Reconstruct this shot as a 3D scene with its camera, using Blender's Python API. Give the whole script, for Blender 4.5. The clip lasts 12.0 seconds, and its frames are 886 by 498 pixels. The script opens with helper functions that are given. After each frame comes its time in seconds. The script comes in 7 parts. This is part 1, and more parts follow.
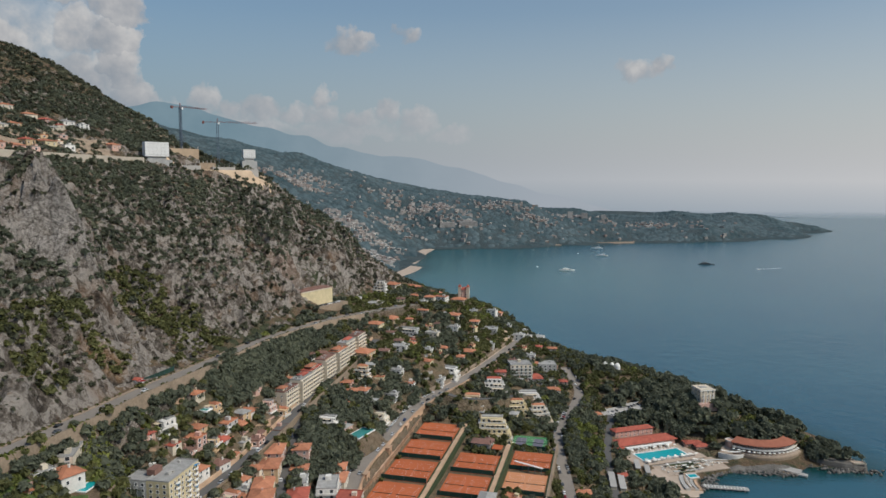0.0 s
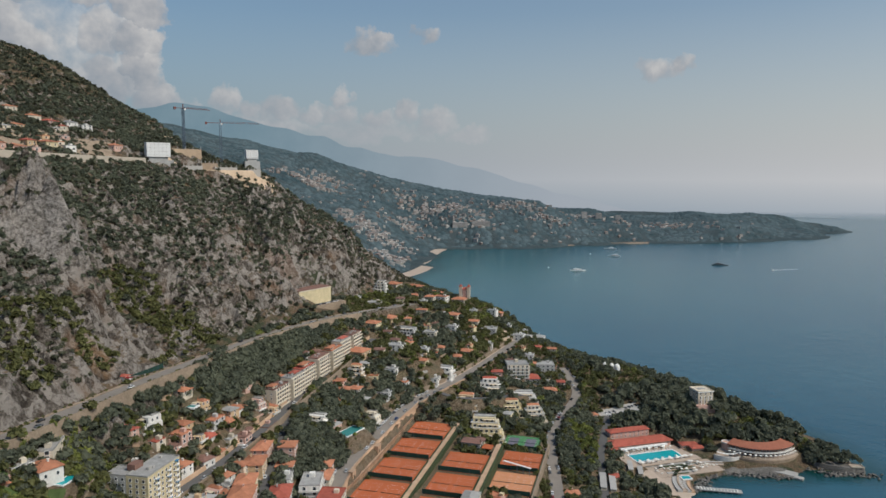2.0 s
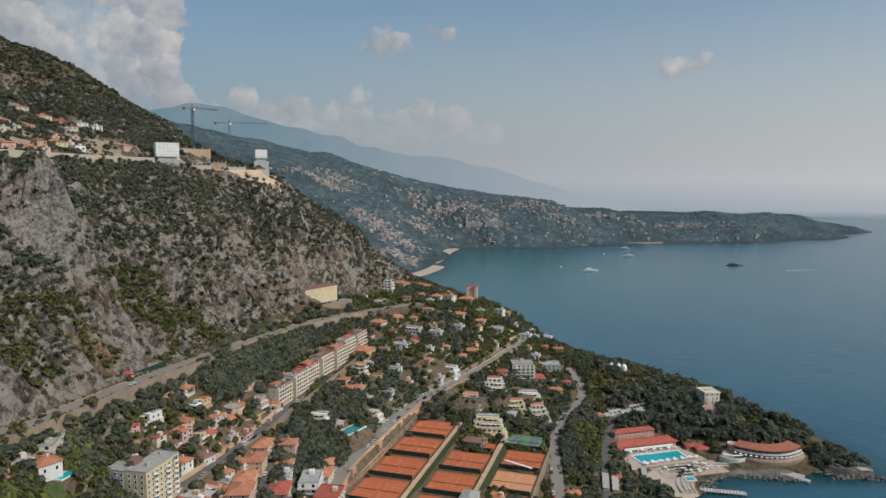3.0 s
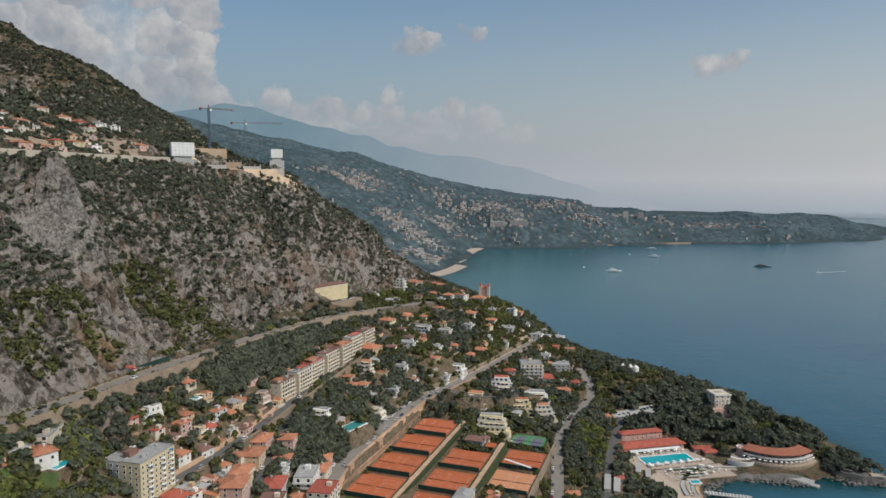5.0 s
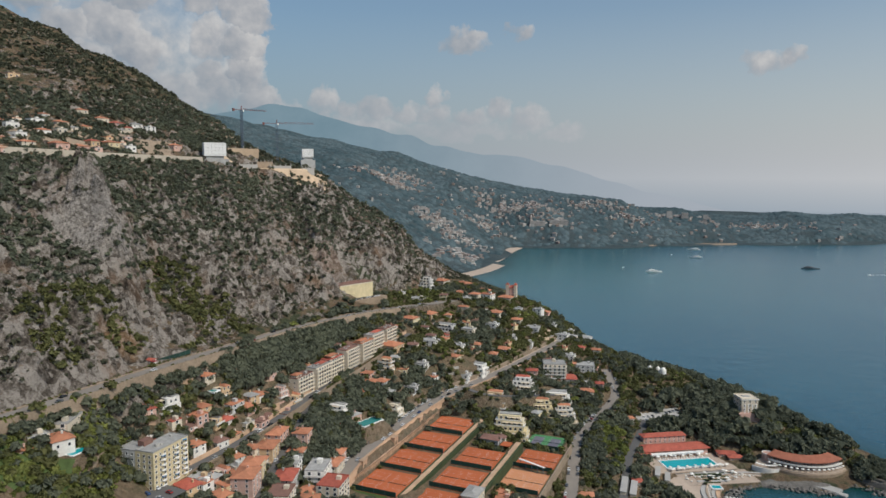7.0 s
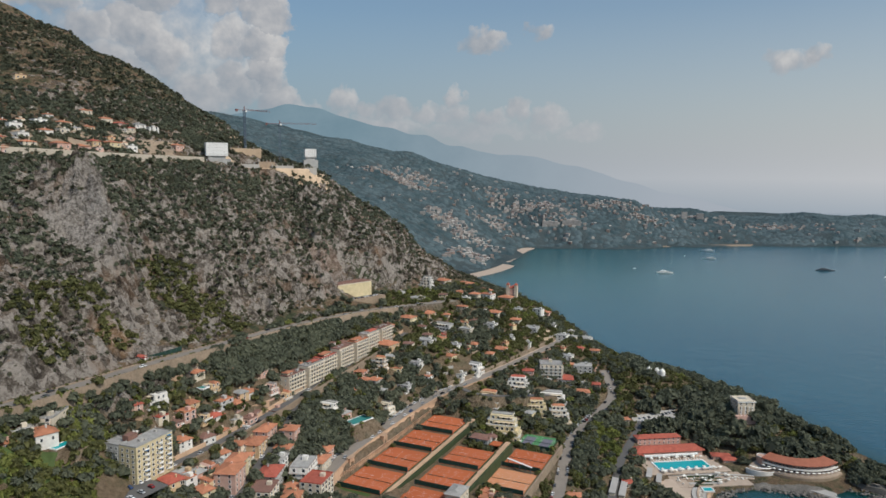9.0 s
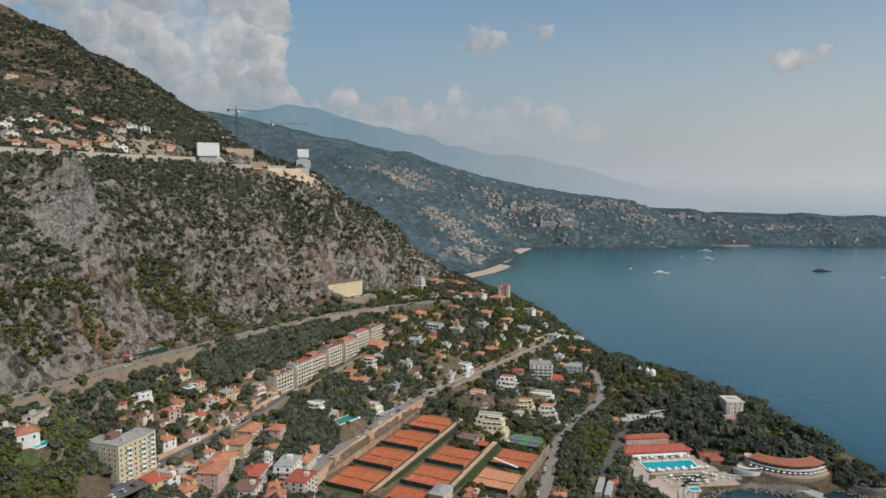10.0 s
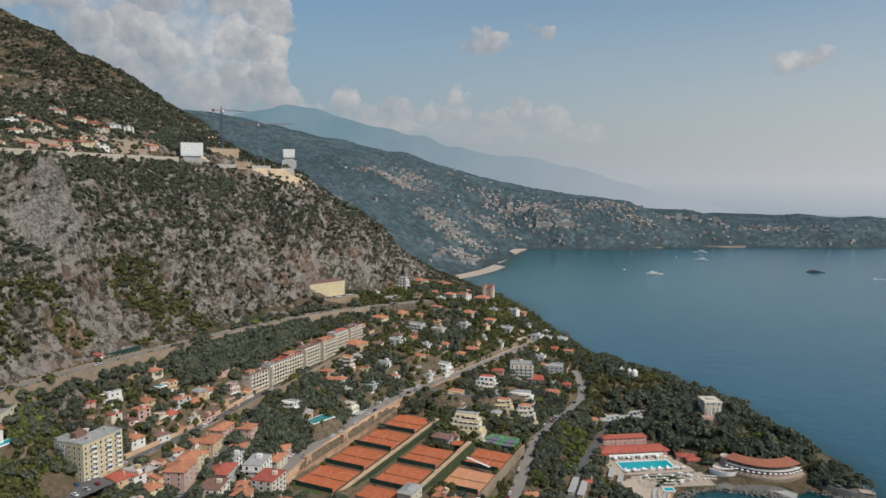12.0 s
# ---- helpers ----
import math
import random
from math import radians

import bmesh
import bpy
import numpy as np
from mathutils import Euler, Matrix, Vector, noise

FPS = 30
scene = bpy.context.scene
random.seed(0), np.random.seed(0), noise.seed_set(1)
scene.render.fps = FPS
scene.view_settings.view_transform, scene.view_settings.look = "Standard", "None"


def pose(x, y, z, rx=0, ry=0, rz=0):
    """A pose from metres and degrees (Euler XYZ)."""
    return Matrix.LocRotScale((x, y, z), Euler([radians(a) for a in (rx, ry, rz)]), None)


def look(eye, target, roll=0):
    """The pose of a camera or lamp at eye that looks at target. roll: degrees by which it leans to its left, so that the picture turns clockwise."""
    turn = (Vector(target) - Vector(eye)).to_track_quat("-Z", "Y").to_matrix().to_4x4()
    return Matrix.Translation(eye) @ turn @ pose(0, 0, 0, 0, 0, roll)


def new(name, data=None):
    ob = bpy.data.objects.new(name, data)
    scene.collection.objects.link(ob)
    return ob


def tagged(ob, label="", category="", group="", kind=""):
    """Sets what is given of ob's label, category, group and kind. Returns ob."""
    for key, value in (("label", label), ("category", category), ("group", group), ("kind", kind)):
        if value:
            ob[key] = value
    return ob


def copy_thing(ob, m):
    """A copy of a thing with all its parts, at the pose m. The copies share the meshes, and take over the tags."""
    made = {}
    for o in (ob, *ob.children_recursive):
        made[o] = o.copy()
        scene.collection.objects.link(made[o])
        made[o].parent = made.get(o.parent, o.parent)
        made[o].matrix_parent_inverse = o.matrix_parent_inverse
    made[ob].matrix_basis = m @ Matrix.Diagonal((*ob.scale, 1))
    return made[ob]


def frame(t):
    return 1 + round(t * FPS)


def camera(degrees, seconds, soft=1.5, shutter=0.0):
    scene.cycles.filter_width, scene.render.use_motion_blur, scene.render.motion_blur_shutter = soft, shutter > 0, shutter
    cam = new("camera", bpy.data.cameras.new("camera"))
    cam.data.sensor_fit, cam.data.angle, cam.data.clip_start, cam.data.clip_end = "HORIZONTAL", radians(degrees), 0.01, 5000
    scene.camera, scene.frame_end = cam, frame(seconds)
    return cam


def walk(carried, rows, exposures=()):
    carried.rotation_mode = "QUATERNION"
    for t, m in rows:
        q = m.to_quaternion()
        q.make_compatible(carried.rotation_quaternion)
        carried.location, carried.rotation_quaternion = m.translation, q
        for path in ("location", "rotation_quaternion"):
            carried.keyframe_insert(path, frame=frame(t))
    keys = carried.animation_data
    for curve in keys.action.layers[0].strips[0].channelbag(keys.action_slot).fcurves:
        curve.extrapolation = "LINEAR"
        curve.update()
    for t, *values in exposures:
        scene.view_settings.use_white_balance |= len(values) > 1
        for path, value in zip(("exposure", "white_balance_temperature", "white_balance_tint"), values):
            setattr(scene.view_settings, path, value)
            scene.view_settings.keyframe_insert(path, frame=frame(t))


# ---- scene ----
cam = camera(65.76, 12.0, soft=1.55)
PATH = [
    (0, (-0.00, 0.00, 220.27), (0.008, 99.484, 210.123), 0.21),
    (0.5, (4.81, -0.41, 220.30), (3.443, 99.062, 210.136), 0.22),
    (1, (9.71, -0.87, 220.29), (7.476, 98.590, 210.120), 0.18),
    (1.5, (14.53, -1.12, 220.20), (12.207, 98.340, 210.064), 0.18),
    (2, (19.21, -1.39, 220.17), (16.543, 98.061, 210.035), 0.19),
    (2.5, (23.83, -1.63, 220.19), (20.286, 97.788, 210.013), 0.19),
    (3, (28.52, -1.88, 220.17), (23.562, 97.476, 209.957), 0.17),
    (5, (48.06, -2.47, 219.98), (38.706, 96.562, 209.684), 0.20),
    (5.5, (52.96, -2.59, 219.94), (42.065, 96.279, 209.618), 0.19),
    (6, (57.90, -2.72, 219.97), (45.229, 95.935, 209.587), 0.20),
    (6.5, (62.80, -2.77, 220.05), (48.640, 95.676, 209.646), 0.20),
    (7, (67.66, -2.67, 220.09), (51.814, 95.511, 209.661), 0.21),
    (9, (86.76, -1.42, 220.16), (68.329, 96.308, 209.726), 0.30),
    (9.5, (91.43, -1.04, 220.14), (72.980, 96.687, 209.728), 0.32),
    (10, (96.07, -0.57, 220.08), (77.587, 97.151, 209.689), 0.34),
    (10.5, (100.78, 0.02, 220.07), (82.254, 97.744, 209.698), 0.38),
    (11, (105.46, 0.58, 220.06), (86.893, 98.292, 209.697), 0.41),
    (11.5, (109.99, 1.22, 220.01), (91.411, 98.935, 209.680), 0.42),
    (12, (114.51, 1.84, 219.98), (95.823, 99.532, 209.658), 0.44),
]
walk(cam, [(t, look(eye, target, roll)) for t, eye, target, roll in PATH], exposures=[(0, 0.04, 6300, 10), (5.5, 0.08, 6300, 10), (9, 0.13, 6300, 10), (12, 0.14, 6300, 10)])

# ---- world, sun, exposure ----
SUN_AZ, SUN_EL = 116, 49          # degrees: clockwise from +y, above the horizon
sun = new("sun", bpy.data.lights.new("sun", "SUN"))
sun.data.energy, sun.data.angle, sun.data.color = 2.75, radians(1.2), (1.0, 0.915, 0.79)
sun_way = Vector((math.sin(radians(SUN_AZ)) * math.cos(radians(SUN_EL)), math.cos(radians(SUN_AZ)) * math.cos(radians(SUN_EL)), math.sin(radians(SUN_EL))))
sun.matrix_world = look((0, 0, 900), Vector((0, 0, 900)) - sun_way)


class Nodes:
    """A small writer of node trees."""

    def __init__(self, tree, fresh=True):
        self.tree = tree
        if fresh:
            tree.nodes.clear()

    def put(self, kind, inputs=(), **values):
        n = self.tree.nodes.new(kind)
        for k, v in values.items():
            setattr(n, k, v)
        for k, v in dict(inputs).items():
            self.set(n.inputs[k], v)
        return n

    def set(self, socket, v):
        if hasattr(v, "is_output"):
            self.tree.links.new(v, socket)
        elif hasattr(v, "outputs"):
            self.tree.links.new(v.outputs[0], socket)
        elif socket.type == "RGBA" and len(v) == 3:
            socket.default_value = (*v, 1)
        else:
            socket.default_value = v

    def math(self, op, a, b=0.0, c=0.0, clamp=False):
        return self.put("ShaderNodeMath", {0: a, 1: b, 2: c}, operation=op, use_clamp=clamp).outputs[0]

    def mix(self, f, a, b, blend="MIX"):
        n = self.put("ShaderNodeMix", data_type="RGBA", blend_type=blend)
        for i, v in ((0, f), (6, a), (7, b)):
            self.set(n.inputs[i], v)
        return n.outputs[2]

    def ramp(self, f, *stops):
        n = self.put("ShaderNodeValToRGB", {0: f})
        e = n.color_ramp.elements
        while len(e) < len(stops):
            e.new(0.5)
        for s, (p, c) in zip(e, stops):
            s.position = p
            s.color = (c, c, c, 1) if isinstance(c, (int, float)) else (*c, 1)
        return n.outputs[0]

    def noise(self, scale, vector=None, detail=4.0, rough=0.55, distort=0.0):
        n = self.put("ShaderNodeTexNoise", {"Scale": scale, "Detail": detail, "Roughness": rough, "Distortion": distort})
        if vector is not None:
            self.set(n.inputs["Vector"], vector)
        return n.outputs["Fac"]


world = bpy.data.worlds.new("world")
scene.world = world
world.use_nodes = True
w = Nodes(world.node_tree)
co = w.put("ShaderNodeTexCoord").outputs["Generated"]
xyz = w.put("ShaderNodeSeparateXYZ", {0: co})
az = w.math("ARCTAN2", xyz.outputs[0], xyz.outputs[1])
el = w.math("ARCSINE", xyz.outputs[2])
sky = w.put("ShaderNodeTexSky", sky_type="NISHITA", sun_disc=False, sun_elevation=radians(SUN_EL), sun_rotation=radians(SUN_AZ), altitude=100, air_density=1.2, dust_density=2.2, ozone_density=1.6)
SKY = 0.088
lit = w.mix(1.0, sky.outputs[0], (SKY * 0.84, SKY * 1.0, SKY * 1.05), "MULTIPLY")
# haze that thickens towards the horizon and hides it
haze = w.ramp(w.math("ADD", w.math("MULTIPLY", el, 1.4), 0.1), (0.0, 1.0), (0.10, 1.0), (0.20, 0.75), (0.42, 0.22), (0.75, 0.0))
side = w.math("ADD", w.math("MULTIPLY", az, 0.75), 0.5, clamp=True)
haze_tone = w.mix(side, (0.20, 0.256, 0.31), (0.545, 0.538, 0.532))
sea_tone = w.mix(side, (0.16, 0.225, 0.28), (0.335, 0.38, 0.425))
low = w.ramp(w.math("ADD", w.math("MULTIPLY", el, 8.0), 0.5), (0.05, 0.0), (0.50, 1.0))
haze_tone = w.mix(low, sea_tone, haze_tone)
lit = w.mix(haze, lit, haze_tone)
# cumulus clouds: azimuth, elevation, half width, half height (degrees), density
CLOUDS = [(-34.0, 9.0, 10.0, 6.5, 0.34), (-24.9, 12.6, 2.2, 2.0, 1.0), (-25.4, 10.2, 2.0, 1.7, 1.0), (-24.9, 8.0, 1.9, 1.9, 1.0), (-24.2, 6.3, 2.0, 1.5, 0.8), (-27.2, 7.2, 2.4, 2.2, 0.62),
          (-27.6, 10.6, 2.0, 2.2, 0.62), (-28.0, 13.8, 2.6, 1.8, 0.85), (-32.6, 9.2, 2.3, 2.0, 1.0), (-34.4, 11.2, 2.7, 1.9, 1.0), (-33.2, 13.6, 2.6, 1.8, 0.9), (-37.2, 10.6, 2.6, 1.6, 0.85),
          (-39.6, 12.6, 2.2, 1.6, 0.8), (-36.0, 8.2, 3.2, 1.8, 0.7), (-29.6, 6.4, 3.4, 1.8, 0.6), (-22.6, 4.6, 3.6, 1.6, 0.40), (-42.5, 13.5, 3.0, 2.2, 0.8),
          (-7.5, 10.8, 2.2, 1.15, 0.45), (-6.6, 11.2, 1.1, 0.8, 0.45), (-2.9, 11.5, 1.3, 0.8, 0.42), (15.7, 8.6, 2.3, 1.0, 0.36), (17.2, 8.8, 1.0, 0.8, 0.36),
          (-18.8, 6.2, 1.4, 1.4, 0.46), (-17.0, 5.4, 1.8, 1.1, 0.42), (-14.6, 5.3, 2.0, 1.3, 0.44), (-12.2, 5.2, 1.6, 1.0, 0.40), (-9.8, 6.6, 1.1, 1.2, 0.42), (-10.0, 5.2, 1.6, 1.2, 0.40),
          (-6.8, 4.8, 2.0, 1.1, 0.40), (-4.5, 5.6, 1.4, 1.3, 0.42), (-2.2, 4.7, 1.8, 1.3, 0.40), (0.6, 3.7, 2.2, 1.1, 0.34), (-8.0, 3.8, 6.0, 1.0, 0.30), (-16.0, 4.0, 5.0, 1.1, 0.36)]
warp = w.put("ShaderNodeTexNoise", {"Vector": co, "Scale": 34.0, "Detail": 6.0, "Roughness": 0.58})
bend = w.put("ShaderNodeSeparateColor", {0: warp.outputs["Color"]})
caz = w.math("MULTIPLY_ADD", w.math("SUBTRACT", bend.outputs[0], 0.5), 0.055, az)
cel = w.math("MULTIPLY_ADD", w.math("SUBTRACT", bend.outputs[1], 0.5), 0.050, el)
cloud, flank = 0.0, 0.5
for a, e, hw, hh, dens in CLOUDS:
    dx = w.math("MULTIPLY_ADD", caz, 1 / radians(hw), -a / hw)
    dy = w.math("MULTIPLY_ADD", cel, 1 / radians(hh), -e / hh)
    d2 = w.math("MULTIPLY_ADD", dx, dx, w.math("MULTIPLY", dy, dy))
    puff = w.math("MULTIPLY_ADD", d2, -dens, dens)
    here = w.math("MULTIPLY_ADD", w.math("SUBTRACT", puff, cloud), 6.0, 0.5, clamp=True)
    # the side of each billow towards the sun is the lighter one
    lean = w.math("MULTIPLY_ADD", dx, 0.17, w.math("MULTIPLY_ADD", dy, 0.14, 0.47))
    flank = w.math("MULTIPLY_ADD", here, w.math("SUBTRACT", lean, flank), flank)
    cloud = w.math("MAXIMUM", cloud, puff)
lump = w.noise(48.0, co, 7.0, 0.55)
cover = w.ramp(w.math("MULTIPLY", cloud, w.math("MULTIPLY_ADD", lump, 1.5, 0.25)), (0.05, 0.0), (0.16, 0.40), (0.34, 0.85), (0.60, 0.97))
swell = w.noise(11.0, co, 3.0, 0.5)
tone = w.ramp(w.math("ADD", flank, w.math("MULTIPLY_ADD", w.math("SUBTRACT", lump, 0.5), 0.85, w.math("MULTIPLY_ADD", swell, 0.8, -0.40))), (0.22, (0.27, 0.295, 0.325)), (0.52, (0.385, 0.387, 0.395)), (0.85, (0.56, 0.54, 0.515)))
# low clouds sink into the haze
tone = w.mix(w.ramp(w.math("MULTIPLY", el, 5.0), (0.25, 0.72), (0.75, 0.0)), tone, w.mix(0.35, haze_tone, (0.48, 0.465, 0.45)))
lit = w.mix(cover, lit, tone)
w.put("ShaderNodeOutputWorld", {0: w.put("ShaderNodeBackground", {0: lit, 1: 1.0})})

# ---- materials ----
def material(name, build, rough=0.8, metal=0.0, spec=0.3):
    """build(n, place) returns a colour and, if it likes, a bump height and its distance."""
    m = bpy.data.materials.new(name)
    m.use_nodes = True
    n = Nodes(m.node_tree)
    place = n.put("ShaderNodeNewGeometry").outputs["Position"]
    made = build(n, place)
    colour, height, dist = made if isinstance(made, tuple) and len(made) == 3 and not isinstance(made[0], float) else (made, None, 0)
    b = n.put("ShaderNodeBsdfPrincipled", {"Base Color": colour, "Roughness": rough, "Metallic": metal, "Specular IOR Level": spec})
    if height is not None:
        n.set(b.inputs["Normal"], n.put("ShaderNodeBump", {"Height": height, "Distance": dist, "Strength": 0.8}))
    n.put("ShaderNodeOutputMaterial", {0: b})
    return m


def weathered(name, colour, spread=0.25, grain=1.5, stain=0.15, rough=0.8, metal=0.0, spec=0.3):
    """A paint, plaster, tile or stone of one colour, with stains at the size of metres and a fine grain, and a tone of its own for every object."""
    def build(n, place):
        big = n.noise(stain, place, 5.0, 0.6)
        fine = n.noise(grain, place, 4.0, 0.6)
        own = n.put("ShaderNodeObjectInfo").outputs["Random"]
        f = n.math("ADD", n.math("ADD", n.math("MULTIPLY", n.math("SUBTRACT", big, 0.5), spread * 1.6), n.math("MULTIPLY", n.math("SUBTRACT", fine, 0.5), spread)), n.math("MULTIPLY", n.math("SUBTRACT", own, 0.5), spread * 0.5))
        v = n.put("ShaderNodeHueSaturation", {"Value": n.math("ADD", f, 1.0), "Saturation": 1.0, "Color": colour})
        return v.outputs[0], fine, 0.02
    return material(name, build, rough, metal, spec)


def foliage(name, dark, light, size=0.6):
    def build(n, place):
        a = n.noise(size, place, 5.0, 0.65)
        big = n.noise(0.035, place, 3.0, 0.6)
        island = n.put("ShaderNodeNewGeometry").outputs["Random Per Island"]
        f = n.math("ADD", n.math("MULTIPLY", a, 0.5), n.math("ADD", n.math("MULTIPLY", island, 0.45), n.math("MULTIPLY", n.math("SUBTRACT", big, 0.5), 0.9)), clamp=True)
        return n.ramp(f, (0.15, dark), (0.85, light))
    m = material(name, build, 0.75, 0.0, 0.25)
    # thin leaves let light through
    t = m.node_tree
    b = next(k for k in t.nodes if k.type == "BSDF_PRINCIPLED")
    o = next(k for k in t.nodes if k.type == "OUTPUT_MATERIAL")
    thin, both = t.nodes.new("ShaderNodeBsdfTranslucent"), t.nodes.new("ShaderNodeMixShader")
    both.inputs[0].default_value = 0.42
    t.links.new(b.inputs["Base Color"].links[0].from_socket, thin.inputs[0])
    t.links.new(b.outputs[0], both.inputs[1])
    t.links.new(thin.outputs[0], both.inputs[2])
    t.links.new(both.outputs[0], o.inputs[0])
    return m


def ground_build(n, place):
    geo = n.put("ShaderNodeNewGeometry")
    up = n.put("ShaderNodeSeparateXYZ", {0: geo.outputs["Normal"]}).outputs[2]
    big, mid, fine = n.noise(0.012, place, 5.0, 0.6), n.noise(0.09, place, 6.0, 0.65), n.noise(0.45, place, 8.0, 0.75)
    bent = n.put("ShaderNodeVectorMath", {0: place, 1: n.put("ShaderNodeVectorMath", {0: n.put("ShaderNodeTexNoise", {"Vector": place, "Scale": 0.11, "Detail": 4.0}).outputs["Color"], 1: (9.0, 9.0, 9.0)}, operation="MULTIPLY").outputs[0]}, operation="ADD").outputs[0]
    block = n.put("ShaderNodeTexVoronoi", {"Vector": bent, "Scale": 0.17})
    facet = n.put("ShaderNodeSeparateColor", {0: block.outputs["Color"]}).outputs[0]
    rock = n.ramp(n.math("ADD", n.math("ADD", n.math("MULTIPLY", mid, 0.4), n.math("MULTIPLY", fine, 0.5)), n.math("MULTIPLY", facet, 0.13)), (0.405, (0.044, 0.036, 0.029)), (0.478, (0.130, 0.110, 0.091)), (0.568, (0.315, 0.280, 0.245)))
    rust = n.ramp(n.noise(0.03, place, 4.0, 0.6, 0.6), (0.55, 0.0), (0.68, 0.6))
    rock = n.mix(rust, rock, (0.20, 0.118, 0.068))
    # the quarry scar and a streak of ochre rock
    for at, reach, tint in (((-144, 622, 142), 27.0, (0.30, 0.205, 0.155)), ((-178, 350, 124), 13.0, (0.36, 0.20, 0.09))):
        far_ = n.put("ShaderNodeVectorMath", {0: place, 1: at}, operation="DISTANCE").outputs["Value"]
        rock = n.mix(n.ramp(n.math("ADD", n.math("DIVIDE", far_, reach), n.math("MULTIPLY", n.math("SUBTRACT", mid, 0.5), 1.6)), (0.6, 0.8), (1.0, 0.0)), rock, n.mix(0.5, rock, tint, "MIX"))
    soil = n.ramp(n.math("ADD", n.math("MULTIPLY", fine, 0.5), n.math("MULTIPLY", mid, 0.5)), (0.35, (0.085, 0.062, 0.040)), (0.6, (0.225, 0.155, 0.098)))
    scrub = n.ramp(fine, (0.35, (0.035, 0.042, 0.024)), (0.7, (0.085, 0.092, 0.052)))
    earth = n.mix(n.ramp(n.math("ADD", mid, n.math("MULTIPLY", n.math("SUBTRACT", big, 0.5), 0.5)), (0.47, 0.0), (0.62, 1.0)), soil, scrub)
    steep = n.ramp(n.math("ADD", up, n.math("ADD", n.math("MULTIPLY", n.math("SUBTRACT", mid, 0.5), 0.9), n.math("MULTIPLY", n.math("SUBTRACT", big, 0.5), 0.8))), (0.66, 1.0), (0.77, 0.0))
    # the fin is bare rock
    fin_ = n.put("ShaderNodeVectorMath", {0: n.put("ShaderNodeVectorMath", {0: place, 1: (1.0, 1.0, 0.75)}, operation="MULTIPLY").outputs[0], 1: (-229, 398, 146)}, operation="DISTANCE").outputs["Value"]
    steep = n.math("MAXIMUM", steep, n.ramp(n.math("MULTIPLY_ADD", fin_, 0.02, n.math("MULTIPLY", n.math("SUBTRACT", mid, 0.5), 0.8)), (0.55, 1.0), (0.75, 0.0)))
    rock = n.mix(n.math("MULTIPLY", n.ramp(n.math("MULTIPLY_ADD", fin_, 0.02, n.math("MULTIPLY", n.math("SUBTRACT", mid, 0.5), 0.6)), (0.45, 1.0), (0.70, 0.0)), 0.45), rock, n.ramp(fine, (0.40, (0.11, 0.10, 0.09)), (0.58, (0.44, 0.405, 0.37))))
    # the gardens of the town have soil where the cliff has rock
    low = n.ramp(n.math("MULTIPLY", n.put("ShaderNodeSeparateXYZ", {0: place}).outputs[2], 0.01), (0.02, 0.0), (0.06, 0.85), (0.93, 0.85), (1.06, 0.0))
    steep = n.math("MULTIPLY", steep, n.math("SUBTRACT", 1.0, low))
    earth = n.mix(n.math("MULTIPLY", low, 0.6), earth, n.ramp(fine, (0.35, (0.14, 0.105, 0.066)), (0.65, (0.29, 0.22, 0.145))))
    crack = n.put("ShaderNodeTexVoronoi", {"Vector": place, "Scale": 0.22}, feature="DISTANCE_TO_EDGE").outputs["Distance"]
    relief = n.math("ADD", n.math("ADD", fine, mid), n.math("ADD", n.math("MULTIPLY", crack, 0.5), n.math("MULTIPLY", block.outputs["Distance"], -0.12)))
    # beyond the near hills the pine woods' floor, haze put into its blue-grey
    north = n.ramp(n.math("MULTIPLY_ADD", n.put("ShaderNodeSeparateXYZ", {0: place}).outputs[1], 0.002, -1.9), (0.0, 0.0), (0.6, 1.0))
    hazed_floor = n.ramp(big, (0.35, (0.048, 0.068, 0.073)), (0.65, (0.072, 0.092, 0.096)))
    return n.mix(north, n.mix(steep, earth, rock), hazed_floor), relief, 3.0


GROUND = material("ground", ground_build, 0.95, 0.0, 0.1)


def rock_build(n, place):
    mid, fine = n.noise(0.16, place, 6.0, 0.65), n.noise(1.1, place, 6.0, 0.72)
    crack = n.put("ShaderNodeTexVoronoi", {"Vector": place, "Scale": 0.28}, feature="DISTANCE_TO_EDGE").outputs["Distance"]
    c = n.ramp(n.math("ADD", n.math("MULTIPLY", mid, 0.55), n.math("MULTIPLY", fine, 0.45)), (0.30, (0.07, 0.063, 0.056)), (0.50, (0.16, 0.148, 0.132)), (0.72, (0.29, 0.272, 0.25)))
    return c, n.math("ADD", fine, n.math("MULTIPLY", crack, 0.6)), 0.6


ROCK = material("limestone", rock_build, 0.95, 0.0, 0.1)


